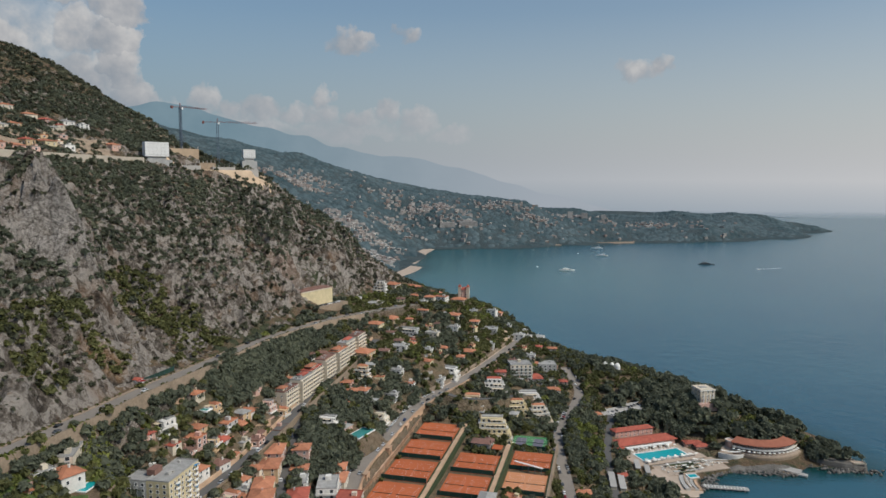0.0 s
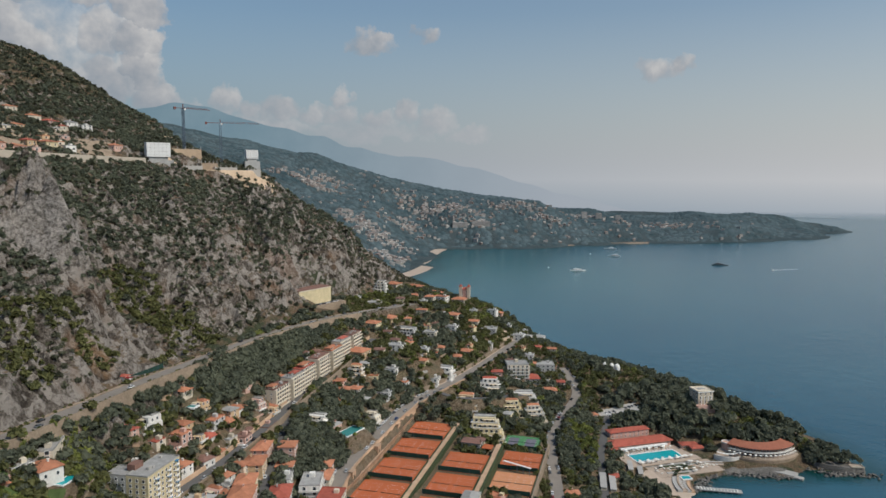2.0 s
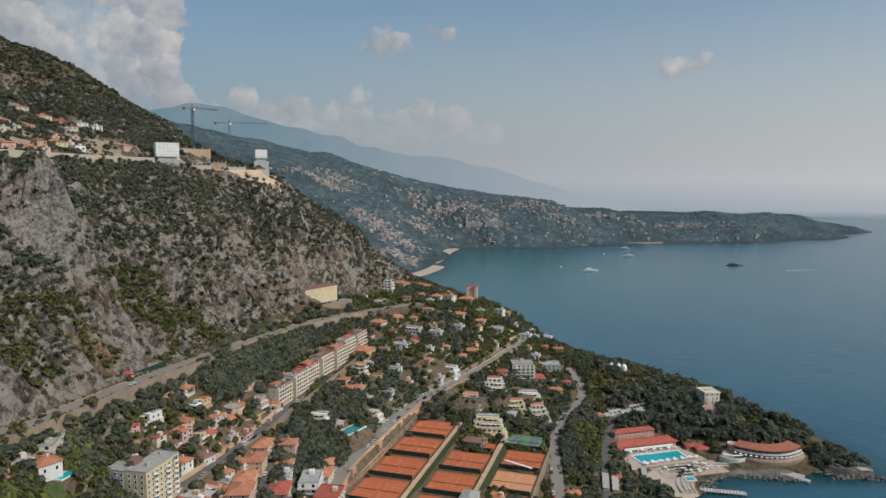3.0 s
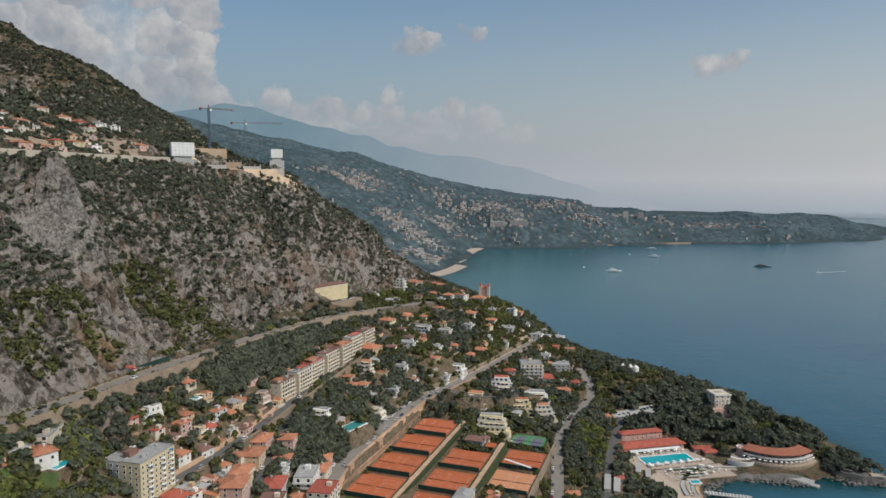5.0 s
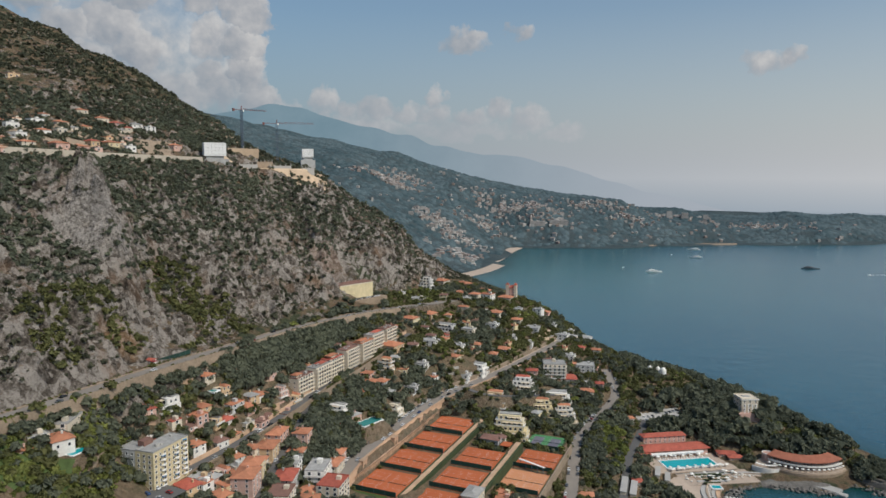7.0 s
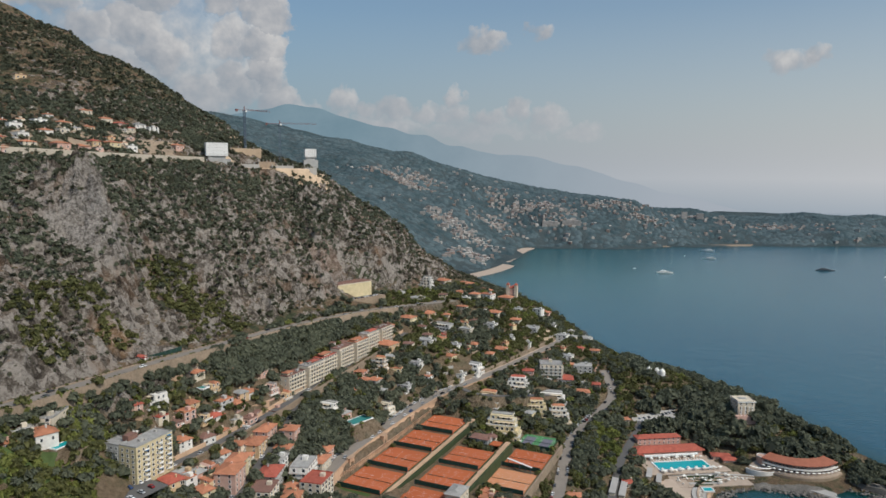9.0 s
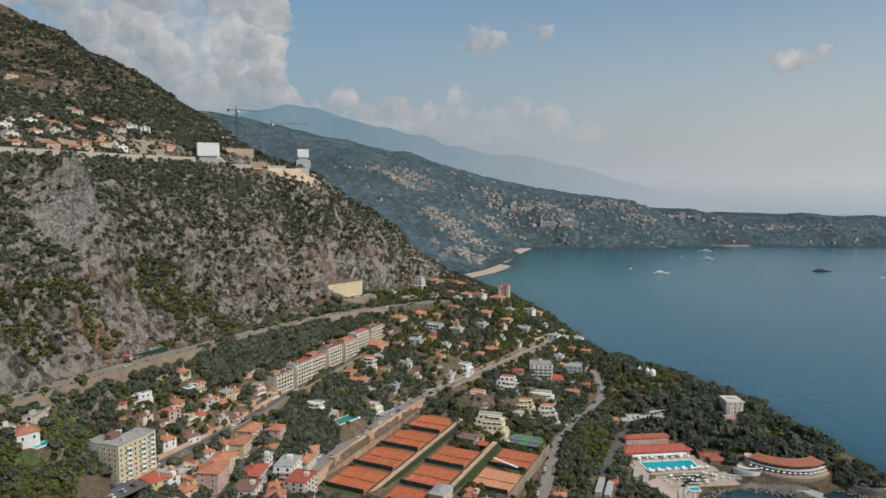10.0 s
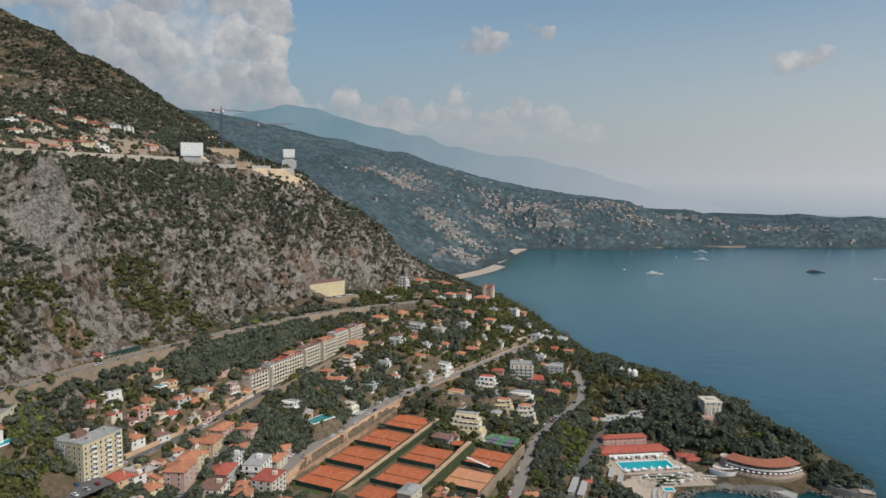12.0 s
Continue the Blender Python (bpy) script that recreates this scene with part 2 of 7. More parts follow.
def sea_build(n, place):
    flat = n.put("ShaderNodeVectorMath", {0: place, 1: (1.0, 1.0, 0.0)}, operation="MULTIPLY").outputs[0]
    shallow = n.put("ShaderNodeAttribute", attribute_name="shallow").outputs["Fac"]
    patch = n.noise(0.006, flat, 4.0, 0.6, 0.4)
    deep = n.ramp(patch, (0.35, (0.018, 0.078, 0.112)), (0.7, (0.027, 0.100, 0.132)))
    # the head of the bay is shallower and greener
    bay = n.put("ShaderNodeVectorMath", {0: flat, 1: (-40.0, 1620.0, 0.0)}, operation="DISTANCE").outputs["Value"]
    deep = n.mix(n.ramp(n.math("MULTIPLY", bay, 0.001), (0.05, 0.85), (0.75, 0.0)), deep, (0.022, 0.118, 0.116))
    c = n.mix(n.math("MULTIPLY", shallow, n.math("ADD", patch, 0.45), clamp=True), deep, (0.004, 0.038, 0.034))
    wave = n.math("ADD", n.noise(0.22, flat, 5.0, 0.6), n.math("MULTIPLY", n.noise(0.05, flat, 3.0, 0.6), 2.0))
    return c, wave, 0.3


SEA = material("sea_water", sea_build, 0.2, 0.0, 0.5)
# far out the water turns transparent, a painted haze that shows the sky behind
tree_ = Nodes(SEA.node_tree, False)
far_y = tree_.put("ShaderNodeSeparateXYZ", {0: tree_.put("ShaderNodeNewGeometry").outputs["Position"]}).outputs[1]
haze_fade = tree_.ramp(tree_.math("MULTIPLY", far_y, 0.0002), (0.78, 0.0), (0.98, 1.0))
thin = tree_.put("ShaderNodeMixShader", {0: haze_fade, 1: next(k for k in SEA.node_tree.nodes if k.type == "BSDF_PRINCIPLED"), 2: tree_.put("ShaderNodeBsdfTransparent")})
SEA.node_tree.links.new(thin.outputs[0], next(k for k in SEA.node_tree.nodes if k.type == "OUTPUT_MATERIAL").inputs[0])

LEAF_PINE = foliage("pine_leaves", (0.082, 0.094, 0.068), (0.195, 0.208, 0.136))
LEAF_GREEN = foliage("broadleaf_leaves", (0.062, 0.071, 0.028), (0.215, 0.210, 0.078))
LEAF_SCRUB = foliage("scrub_leaves", (0.052, 0.059, 0.038), (0.152, 0.150, 0.094))
LEAF_OLIVE = foliage("olive_leaves", (0.105, 0.125, 0.035), (0.29, 0.31, 0.085))
# haze of the distance is painted into this leaf colour
LEAF_HAZED = material("hazed_pine_leaves", lambda n, place: n.ramp(n.math("ADD", n.math("MULTIPLY", n.noise(0.006, place, 4.0, 0.6), 0.6), n.math("ADD", n.math("MULTIPLY", n.noise(0.06, place, 3.0, 0.6), 0.25), n.math("MULTIPLY", n.put("ShaderNodeNewGeometry").outputs["Random Per Island"], 0.18))), (0.36, (0.036, 0.062, 0.070)), (0.64, (0.096, 0.130, 0.140))), 0.9, 0.0, 0.1)
BARK = weathered("bark", (0.11, 0.08, 0.055))

# ---- the land, from its coast, roads, cliff foot and ridges ----
def part(name, mesh, mat, parent=None, label=""):
    """Links a mesh, or a bmesh, as one object."""
    if isinstance(mesh, bmesh.types.BMesh):
        bm, mesh = mesh, bpy.data.meshes.new(name)
        bm.to_mesh(mesh)
        bm.free()
    if mat is not None and not mesh.materials:
        mesh.materials.append(mat)
    ob = new(name, mesh)
    if parent is not None:
        ob.parent = parent
    if label:
        ob["label"] = label
    return ob


def from_arrays(name, verts, faces, smooth=False):
    """A mesh from a vertex array and an array of faces that all have as many corners."""
    me = bpy.data.meshes.new(name)
    verts, faces = np.asarray(verts, np.float32), np.asarray(faces, np.int32)
    me.vertices.add(len(verts))
    me.vertices.foreach_set("co", verts.ravel())
    me.loops.add(faces.size)
    me.loops.foreach_set("vertex_index", faces.ravel())
    me.polygons.add(len(faces))
    me.polygons.foreach_set("loop_start", np.arange(0, faces.size, faces.shape[1], dtype=np.int32))
    me.polygons.foreach_set("use_smooth", np.full(len(faces), smooth))
    me.update(calc_edges=True)
    return me


COAST = [(120, 330), (160, 420), (186, 470), (212, 506), (240, 502), (262, 496), (285, 510), (322, 500), (322, 545), (306, 600), (288, 648),
         (275, 692), (248, 735), (203, 793), (155, 835), (128, 872), (98, 950), (48, 1045), (-10, 1240), (-85, 1380), (-142, 1457),
         (-106, 1524), (-62, 1650), (-50, 1705), (-75, 1775), (-62, 1850), (-55, 2040), (-32, 2150), (120, 2181), (384, 2300), (627, 2397), (947, 2453), (1197, 2556), (1500, 2850), (1690, 3120),
         (1400, 3300), (800, 3450), (300, 3600), (-300, 3900)]
SEABED = [(180, 350), (235, 460), (300, 470), (375, 480), (380, 570), (360, 680), (290, 770), (220, 850), (190, 950), (140, 1080), (80, 1260),
          (20, 1500), (20, 1700), (60, 2000), (250, 2130), (500, 2210), (900, 2330), (1250, 2430), (1650, 2880), (1850, 3200), (1400, 3450), (600, 3700), (0, 4200)]
OFFSHORE = [(600, 300), (1000, 1000), (600, 1500), (2500, 2000), (2800, 4000), (1000, -500), (1500, 1800), (500, 700), (4000, 500), (1500, 4500)]
TOWN = [(-5, 450, 38), (-22, 400, 38), (8, 490, 38), (20, 420, 36), (60, 480, 26), (66, 505, 25), (103, 563, 20), (120, 500, 12), (172, 520, 4), (240, 525, 6),
        (226, 580, 26), (182, 691, 28), (250, 640, 20), (290, 560, 14), (160, 600, 16), (195, 560, 9), (141, 731, 18), (129, 715, 38), (14, 588, 54), (24, 751, 86),
        (61, 760, 72), (-44, 474, 55), (-51, 429, 56), (-76, 437, 60), (-69, 388, 55), (-82, 341, 52), (-86, 308, 56), (-120, 290, 68)]
ROAD_MID = [(-53, 352, 45), (-52, 403, 45.5), (-44, 425, 46), (-36, 455, 46.5), (-28, 486, 47.5), (-18, 515, 48.5), (-2, 537, 50), (18, 562, 52), (47, 622, 53.5), (81, 702, 54)]
STREET_A = [(-122, 300, 68), (-112, 338, 67), (-105, 371, 68), (-96, 415, 70), (-90, 475, 72), (-74, 540, 76), (-58, 590, 80)]
STREET_B = [(-80, 300, 54), (-86, 357, 57), (-88, 389, 61), (-92, 425, 68)]
EAST_ROAD = [(80, 400, 19), (84, 448, 19), (87, 504, 19.5), (97, 545, 20), (112, 580, 21), (131, 617, 25), (120, 660, 36)]
BEACH_ROAD = [(110, 400, 11), (117, 446, 10), (127, 512, 10), (140, 556, 10.5), (150, 590, 14)]
DRIVE = [(2, 525, 53), (15, 519, 50), (44, 542, 43), (70, 572, 37), (96, 590, 28)]
ROAD_HIGH = [(-182, 215, 115.5), (-176, 240, 114), (-170, 265, 112.8), (-165, 291, 111.5), (-161.5, 317, 111), (-156, 350, 110.3), (-146, 391, 109), (-139, 440, 106), (-134.5, 485, 103.2), (-117, 540, 101), (-99, 580, 100), (-76, 613, 98.5), (-30, 680, 95)]
BELOW = [(-146, 330, 96), (-141, 365, 96), (-131, 400, 93), (-119, 480, 87), (-88, 560, 84), (-50, 620, 82), (-20, 560, 72), (-145, 266, 92), (-150, 298, 93), (-113, 410, 80), (-60, 520, 68)]
FOOT = [(-186, 262, 118), (-176, 291, 117), (-171, 318, 115), (-168, 345, 114), (-158, 391, 112), (-150, 440, 109), (-144, 490, 106), (-126, 560, 105), (-118, 630, 104), (-90, 680, 104), (-66, 720, 103), (-40, 760, 97), (-20, 850, 80), (20, 950, 52), (60, 850, 50), (-5, 790, 86)]
CLIFF = [(-247, 421, 226), (-254, 391, 209), (-215, 397, 190), (-207, 391, 167), (-232, 370, 186), (-216, 345, 166), (-197, 339, 154), (-197, 309, 146),
         (-177, 350, 126), (-197, 416, 140), (-183, 410, 127), (-183, 319, 129), (-180, 288, 126), (-168, 432, 116), (-211, 476, 166), (-208, 491, 171),
         (-183, 498, 149), (-158, 505, 123), (-256, 498, 207), (-228, 440, 181), (-240, 462, 194), (-214, 567, 189), (-211, 617, 197), (-184, 609, 174)]
CLIFF_EAST = [(-147, 614, 146), (-132, 585, 118), (-134, 701, 168), (-103, 702, 143), (-118, 786, 162), (-190, 747, 216), (-182, 759, 208), (-87, 704, 110),
              (-83, 745, 112), (-160, 655, 170), (-230, 300, 166), (-262, 360, 200), (-270, 420, 214), (-300, 450, 226), (-330, 400, 234), (-420, 420, 262), (-250, 250, 160)]
BENCH = [(-303, 489, 238), (-298, 514, 238), (-290, 530, 238), (-287, 593, 239), (-322, 574, 259), (-335, 482, 254), (-268, 630, 238), (-233, 689, 227), (-380, 470, 262), (-330, 540, 254), (-360, 590, 280), (-290, 640, 250), (-279, 735, 255), (-257, 725, 246), (-213, 758, 233), (-206, 744, 226)]
RIDGE = [(-379, 643, 312), (-405, 598, 312), (-337, 678, 284), (-302, 728, 266), (-307, 738, 277), (-327, 738, 288), (-370, 740, 312), (-415, 748, 339), (-472, 765, 364), (-581, 830, 410), (-724, 900, 463), (-460, 606, 324), (-657, 864, 416), (-900, 960, 540), (-520, 640, 345), (-380, 850, 262), (-560, 940, 350)]
BACK = [(-300, 850, 190), (-250, 950, 150), (-150, 900, 120), (-400, 1100, 190), (-100, 1100, 60), (0, 1000, 55), (-300, 1500, 80), (-200, 1480, 12), (-200, 1750, 30), (-140, 1700, 6),
        (-250, 2100, 85), (-120, 2090, 14), (-469, 2226, 195), (103, 2300, 70), (-900, 1500, 300), (-900, 2200, 300), (620, 2500, 40), (1100, 2650, 45), (-200, 2350, 120), (-500, 900, 300), (-650, 1050, 380)]
FAR = [(-1308, 2900, 479), (-1145, 2900, 426), (-909, 2900, 399), (-742, 2800, 337), (-562, 2700, 311), (-400, 2650, 246), (-180, 2600, 176), (141, 2600, 151),
       (312, 2600, 135), (458, 2700, 88), (799, 2800, 77), (1113, 2900, 90), (1400, 3000, 76), (1576, 3050, 39), (-2500, 2500, 600), (-2500, 500, 500), (-1500, 4500, 400)]
NEAR = [(-300, 100, 140), (-200, 200, 112), (-100, 200, 64), (0, 250, 48), (60, 330, 40), (100, 0, 10), (-100, -200, 60), (0, 0, 40), (-800, 0, 300), (300, 0, -10)]
FIXED = np.array([(x, y, 0) for x, y in COAST] + [(x, y, -9) for x, y in SEABED] + [(x, y, -25) for x, y in OFFSHORE] + TOWN + ROAD_MID + ROAD_HIGH + STREET_A + STREET_B + EAST_ROAD + BEACH_ROAD + BELOW + FOOT + CLIFF + CLIFF_EAST + BENCH + RIDGE + BACK + FAR + NEAR, float)


def spline_of(fixed):
    """A stretched sheet through the fixed heights."""
    xy = fixed[:, :2] / 100
    d = np.linalg.norm(xy[:, None] - xy[None], axis=2)
    n = len(xy)
    a = np.zeros((n + 3, n + 3))
    a[:n, :n] = d + np.eye(n) * 0.02
    a[:n, n], a[n, :n] = 1, 1
    a[:n, n + 1:], a[n + 1:, :n] = xy, xy.T
    return xy, np.linalg.solve(a, np.concatenate([fixed[:, 2], np.zeros(3)]))


KNOTS, WEIGHTS = spline_of(FIXED)


def sheet_height(x, y):
    p = np.stack([np.ravel(x), np.ravel(y)], 1) / 100
    out = np.empty(len(p))
    for i in range(0, len(p), 20000):
        q = p[i:i + 20000]
        d = np.sqrt(((q[:, None] - KNOTS[None]) ** 2).sum(2))
        out[i:i + 20000] = d @ WEIGHTS[:-3] + WEIGHTS[-3] + q @ WEIGHTS[-2:]
    return out.reshape(np.shape(x))


def value_noise(x, y, seed):
    """Smooth random heights between -1 and 1, one for every unit square corner."""
    rng = np.random.RandomState(seed)
    table = rng.uniform(-1, 1, (256, 256))
    xi, yi = np.floor(x).astype(int), np.floor(y).astype(int)
    fx, fy = x - xi, y - yi
    fx, fy = fx * fx * (3 - 2 * fx), fy * fy * (3 - 2 * fy)
    at = lambda i, j: table[(xi + i) % 256, (yi + j) % 256]
    return (at(0, 0) * (1 - fx) + at(1, 0) * fx) * (1 - fy) + (at(0, 1) * (1 - fx) + at(1, 1) * fx) * fy


def stops(*spans):
    """Grid lines: (from, to, step) stretches one after another."""
    return np.concatenate([np.arange(a, b, s) for a, b, s in spans])


GX = stops((-4600, -1500, 150), (-1500, -700, 25), (-700, -480, 6), (-480, -340, 3), (-340, -60, 1.8), (-60, 360, 2.8), (360, 1800, 25), (1800, 4600, 150))
GY = stops((-1200, 200, 60), (200, 250, 4), (250, 700, 1.9), (700, 860, 2.6), (860, 1100, 6), (1100, 3300, 20), (3300, 4900, 80))
MX, MY = np.meshgrid(GX, GY)
MZ = sheet_height(MX, MY)


def along(line, n=400):
    """Points closely along a line of (x, y, z)."""
    p = np.array(line, float)
    s = np.concatenate([[0], np.cumsum(np.linalg.norm(np.diff(p[:, :2], axis=0), axis=1))])
    t = np.linspace(0, s[-1], n)
    q = np.stack([np.interp(t, s, p[:, i]) for i in range(3)], 1)
    for _ in range(6):
        q[5:-5] = (q[:-10] + q[5:-5] + q[10:]) / 3
    return q


def crag(x, y):
    """How rocky the place is, 0 to 1: the cliff above the high road."""
    inland = np.interp(y, [240, 290, 350, 391, 440, 490, 560, 630, 740, 850], [-190, -173, -165, -154, -147, -142, -124, -112, -60, -30]) - x
    return np.clip(inland / 12, 0, 1) * np.clip((900 - y) / 120, 0, 1) * np.clip((y - 180) / 60, 0, 1) * np.clip(1 - (inland - 90) / 130, 0.25, 1)


def stamp(x, y, rx, ry, rise, turn=0.0, power=2.0):
    """Lifts the land in an oval."""
    global MZ
    c, s = math.cos(radians(turn)), math.sin(radians(turn))
    u, v = ((MX - x) * c + (MY - y) * s) / rx, (-(MX - x) * s + (MY - y) * c) / ry
    u = u + 0.32 * value_noise(MX / 13, MY / 13, 14) + 0.16 * value_noise(MX / 5, MY / 5, 15)
    v = v + 0.32 * value_noise(MX / 13, MY / 13, 16) + 0.16 * value_noise(MX / 5, MY / 5, 17)
    MZ = MZ + rise * np.exp(-(u * u + v * v) ** (power / 2))


# the rock fin and its buttress, and smaller ribs of the cliff
stamp(-240, 415, 9, 20, 12, 35, 3)
stamp(-222, 402, 7, 15, 10, 30, 3)
stamp(-205, 378, 8, 18, 6, 20)
stamp(-190, 345, 7, 14, 7, 10)
stamp(-221, 572, 8, 12, 6, 30)
stamp(-120, 735, 12, 20, 6, 20)

# the sharp crest of the fin: sheer towards the north-east, a slab on the other side
FIN = [(-258, 434, 231), (-247, 421, 228), (-231, 409, 213), (-216, 398, 196), (-206, 390, 172), (-201, 374, 160), (-196, 352, 148), (-189, 334, 132)]
fin = along(FIN, 120)
near_fin = (MX > -310) & (MX < -150) & (MY > 290) & (MY < 480)
off = np.stack([MX[near_fin], MY[near_fin]], 1)[:, None] - fin[None, :, :2]
d = np.linalg.norm(off, axis=2)
i = d.argmin(1)
t = np.gradient(fin[:, :2], axis=0)[i]
side = off[np.arange(len(i)), i, 1] * t[:, 0] - off[np.arange(len(i)), i, 0] * t[:, 1]
MZ[near_fin] = np.maximum(MZ[near_fin], fin[i, 2] - np.where(side > 0, 3.4 * d.min(1), 0.22 * d.min(1) + 1.7 * np.maximum(d.min(1) - 24, 0)))

C = crag(MX, MY) + 0.8 * np.exp(-((MX + 232) / 24) ** 2 - ((MY - 402) / 36) ** 2)
for size, rise, seed in ((48, 5.0, 3), (23, 5.0, 4), (11, 4.6, 5), (6, 3.6, 6), (3.4, 2.2, 12)):
    wx, wy = MX + value_noise(MX / 30, MY / 30, 9) * 8, MY + value_noise(MX / 30, MY / 30, 10) * 8
    v = value_noise(wx / size, wy / size, seed)
    MZ += C * rise * (0.68 - 2 * np.abs(v))
MZ += np.clip((MZ - 3) / 10, 0, 1) * (value_noise(MX / 60, MY / 60, 7) * 1.5 + value_noise(MX / 140, MY / 140, 8) * np.clip((MY - 1000) / 300, 0, 1) * 18)


def level(x0, x1, y0, y1, z, turn, cx, cy, soft=5.0):
    """Levels a rectangle of land, given about (cx, cy) and turned."""
    global MZ
    c, s = math.cos(radians(turn)), math.sin(radians(turn))
    u, v = (MX - cx) * c + (MY - cy) * s, -(MX - cx) * s + (MY - cy) * c
    d = np.maximum(np.maximum(x0 - u, u - x1), np.maximum(y0 - v, v - y1))
    f = np.clip(1 - d / soft, 0, 1)
    f = f * f * (3 - 2 * f)
    MZ = MZ * (1 - f) + z * f


def grade(line, half, soft):
    """Levels the land along a road."""
    global MZ
    q = along(line, 160)
    box = (MX > q[:, 0].min() - 40) & (MX < q[:, 0].max() + 40) & (MY > q[:, 1].min() - 40) & (MY < q[:, 1].max() + 40)
    p = np.stack([MX[box], MY[box]], 1)
    d = np.linalg.norm(p[:, None] - q[None, :, :2], axis=2)
    i = d.argmin(1)
    f = np.clip(1 - (d.min(1) - half) / soft, 0, 1)
    f = f * f * (3 - 2 * f)
    MZ[box] = MZ[box] * (1 - f) + (q[i, 2] - 0.25) * f


def height(x, y):
    """The land's height at a place."""
    i, j = int(np.clip(np.searchsorted(GX, x) - 1, 0, len(GX) - 2)), int(np.clip(np.searchsorted(GY, y) - 1, 0, len(GY) - 2))
    fx, fy = (x - GX[i]) / (GX[i + 1] - GX[i]), (y - GY[j]) / (GY[j + 1] - GY[j])
    return float((MZ[j, i] * (1 - fx) + MZ[j, i + 1] * fx) * (1 - fy) + (MZ[j + 1, i] * (1 - fx) + MZ[j + 1, i + 1] * fx) * fy)


def heights(x, y):
    i, j = np.clip(np.searchsorted(GX, x) - 1, 0, len(GX) - 2), np.clip(np.searchsorted(GY, y) - 1, 0, len(GY) - 2)
    fx, fy = (x - GX[i]) / (GX[i + 1] - GX[i]), (y - GY[j]) / (GY[j + 1] - GY[j])
    return (MZ[j, i] * (1 - fx) + MZ[j, i + 1] * fx) * (1 - fy) + (MZ[j + 1, i] * (1 - fx) + MZ[j + 1, i + 1] * fx) * fy


for line, half in ((ROAD_HIGH, 6), (STREET_A, 4), (STREET_B, 4), (EAST_ROAD, 7), (BEACH_ROAD, 4), (DRIVE, 3), (ROAD_MID, 6)):
    grade(line, half, 5)
def carve(line, shift, half, drop):
    """Lowers the land beside a road."""
    q = along(line, 200)
    t = np.gradient(q[:, :2], axis=0)
    t /= np.linalg.norm(t, axis=1)[:, None]
    side = q[:, :2] + np.stack([t[:, 1], -t[:, 0]], 1) * shift
    box = (MX > -230) & (MX < 20) & (MY > 225) & (MY < 720)
    d = np.linalg.norm(np.stack([MX[box], MY[box]], 1)[:, None] - side[None], axis=2)
    i = d.argmin(1)
    MZ[box] = np.where(d.min(1) < half, np.minimum(MZ[box], q[i, 2] - drop), MZ[box])


carve(ROAD_HIGH, 10.0, 4.0, 7.2)
# the terraces of the tennis club, the bathing place, the building site
CLUB = -13.8
level(-14, 15, -72, 72, 38.6, CLUB, -17, 430, 4)
level(-13, 14, -62, 24, 35.4, CLUB, 18, 416, 3)
level(-14, 14, -34, 34, 28.8, CLUB, 56, 434, 3)
level(-14, 14, -16, 17, 24.6, CLUB, 65, 494, 3)
level(-30, 28, -14, 16, 4.0, 19, 172, 524, 6)
level(-24, 40, -34, -14, 2.2, 19, 180, 524, 5)
level(-34, 40, -11, 9, 228, 55, -232, 690, 9)
level(-9, 9, -5, 5, 55.0, 62, -53, 433, 7)
level(-6, 6, -4, 4, 95.0, 80, -144.2, 268, 4)

nx, ny = len(GX), len(GY)
grid = np.arange(nx * ny).reshape(ny, nx)
quads = np.stack([grid[:-1, :-1], grid[:-1, 1:], grid[1:, 1:], grid[1:, :-1]], -1).reshape(-1, 4)
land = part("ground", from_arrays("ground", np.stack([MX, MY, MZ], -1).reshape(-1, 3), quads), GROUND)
tagged(land, "dry Mediterranean hillside of grey limestone, soil and scrub", "ground", kind="structure")

# the sea, with the shallows over the sea bed
SX = stops((-200, 100, 12), (100, 480, 5), (480, 2400, 60), (2400, 4900, 250))
SY = stops((-1200, 300, 100), (300, 900, 5), (900, 2600, 14), (2600, 4950, 90))
AX, AY = np.meshgrid(SX, SY)
depth = -heights(AX.ravel(), AY.ravel())
grid = np.arange(AX.size).reshape(AX.shape)
quads = np.stack([grid[:-1, :-1], grid[:-1, 1:], grid[1:, 1:], grid[1:, :-1]], -1).reshape(-1, 4)
me = from_arrays("water", np.stack([AX.ravel(), AY.ravel(), np.zeros(AX.size)], -1), quads, True)
me.attributes.new("shallow", "FLOAT", "POINT").data.foreach_set("value", np.clip(1 - depth / 6.0, 0, 1).astype(np.float32))
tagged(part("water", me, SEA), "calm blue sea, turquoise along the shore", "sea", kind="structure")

# ---- paints ----
WALLS = {k: weathered("plaster_" + k, c, 0.42, 1.2, 0.22) for k, c in dict(white=(0.68, 0.65, 0.60), cream=(0.62, 0.54, 0.42), yellow=(0.62, 0.52, 0.32), pink=(0.56, 0.36, 0.29), ochre=(0.56, 0.40, 0.24), grey=(0.42, 0.41, 0.39)).items()}
ROOFS = {k: weathered("roof_" + k, c, 0.6, 2.6, 0.35, 0.85) for k, c in dict(tile=(0.43, 0.18, 0.10), red=(0.40, 0.105, 0.07), grey=(0.33, 0.32, 0.30), brown=(0.20, 0.11, 0.085)).items()}
WHITE_PAINT = weathered("white_paint", (0.78, 0.77, 0.74), 0.12)
CONCRETE = weathered("concrete", (0.40, 0.38, 0.35), 0.25)
ASPHALT = weathered("asphalt", (0.115, 0.11, 0.105), 0.3, 0.9, 0.06, 0.9)
WORN_ROAD = weathered("worn_road", (0.26, 0.228, 0.195), 0.35, 0.9, 0.06, 0.9)
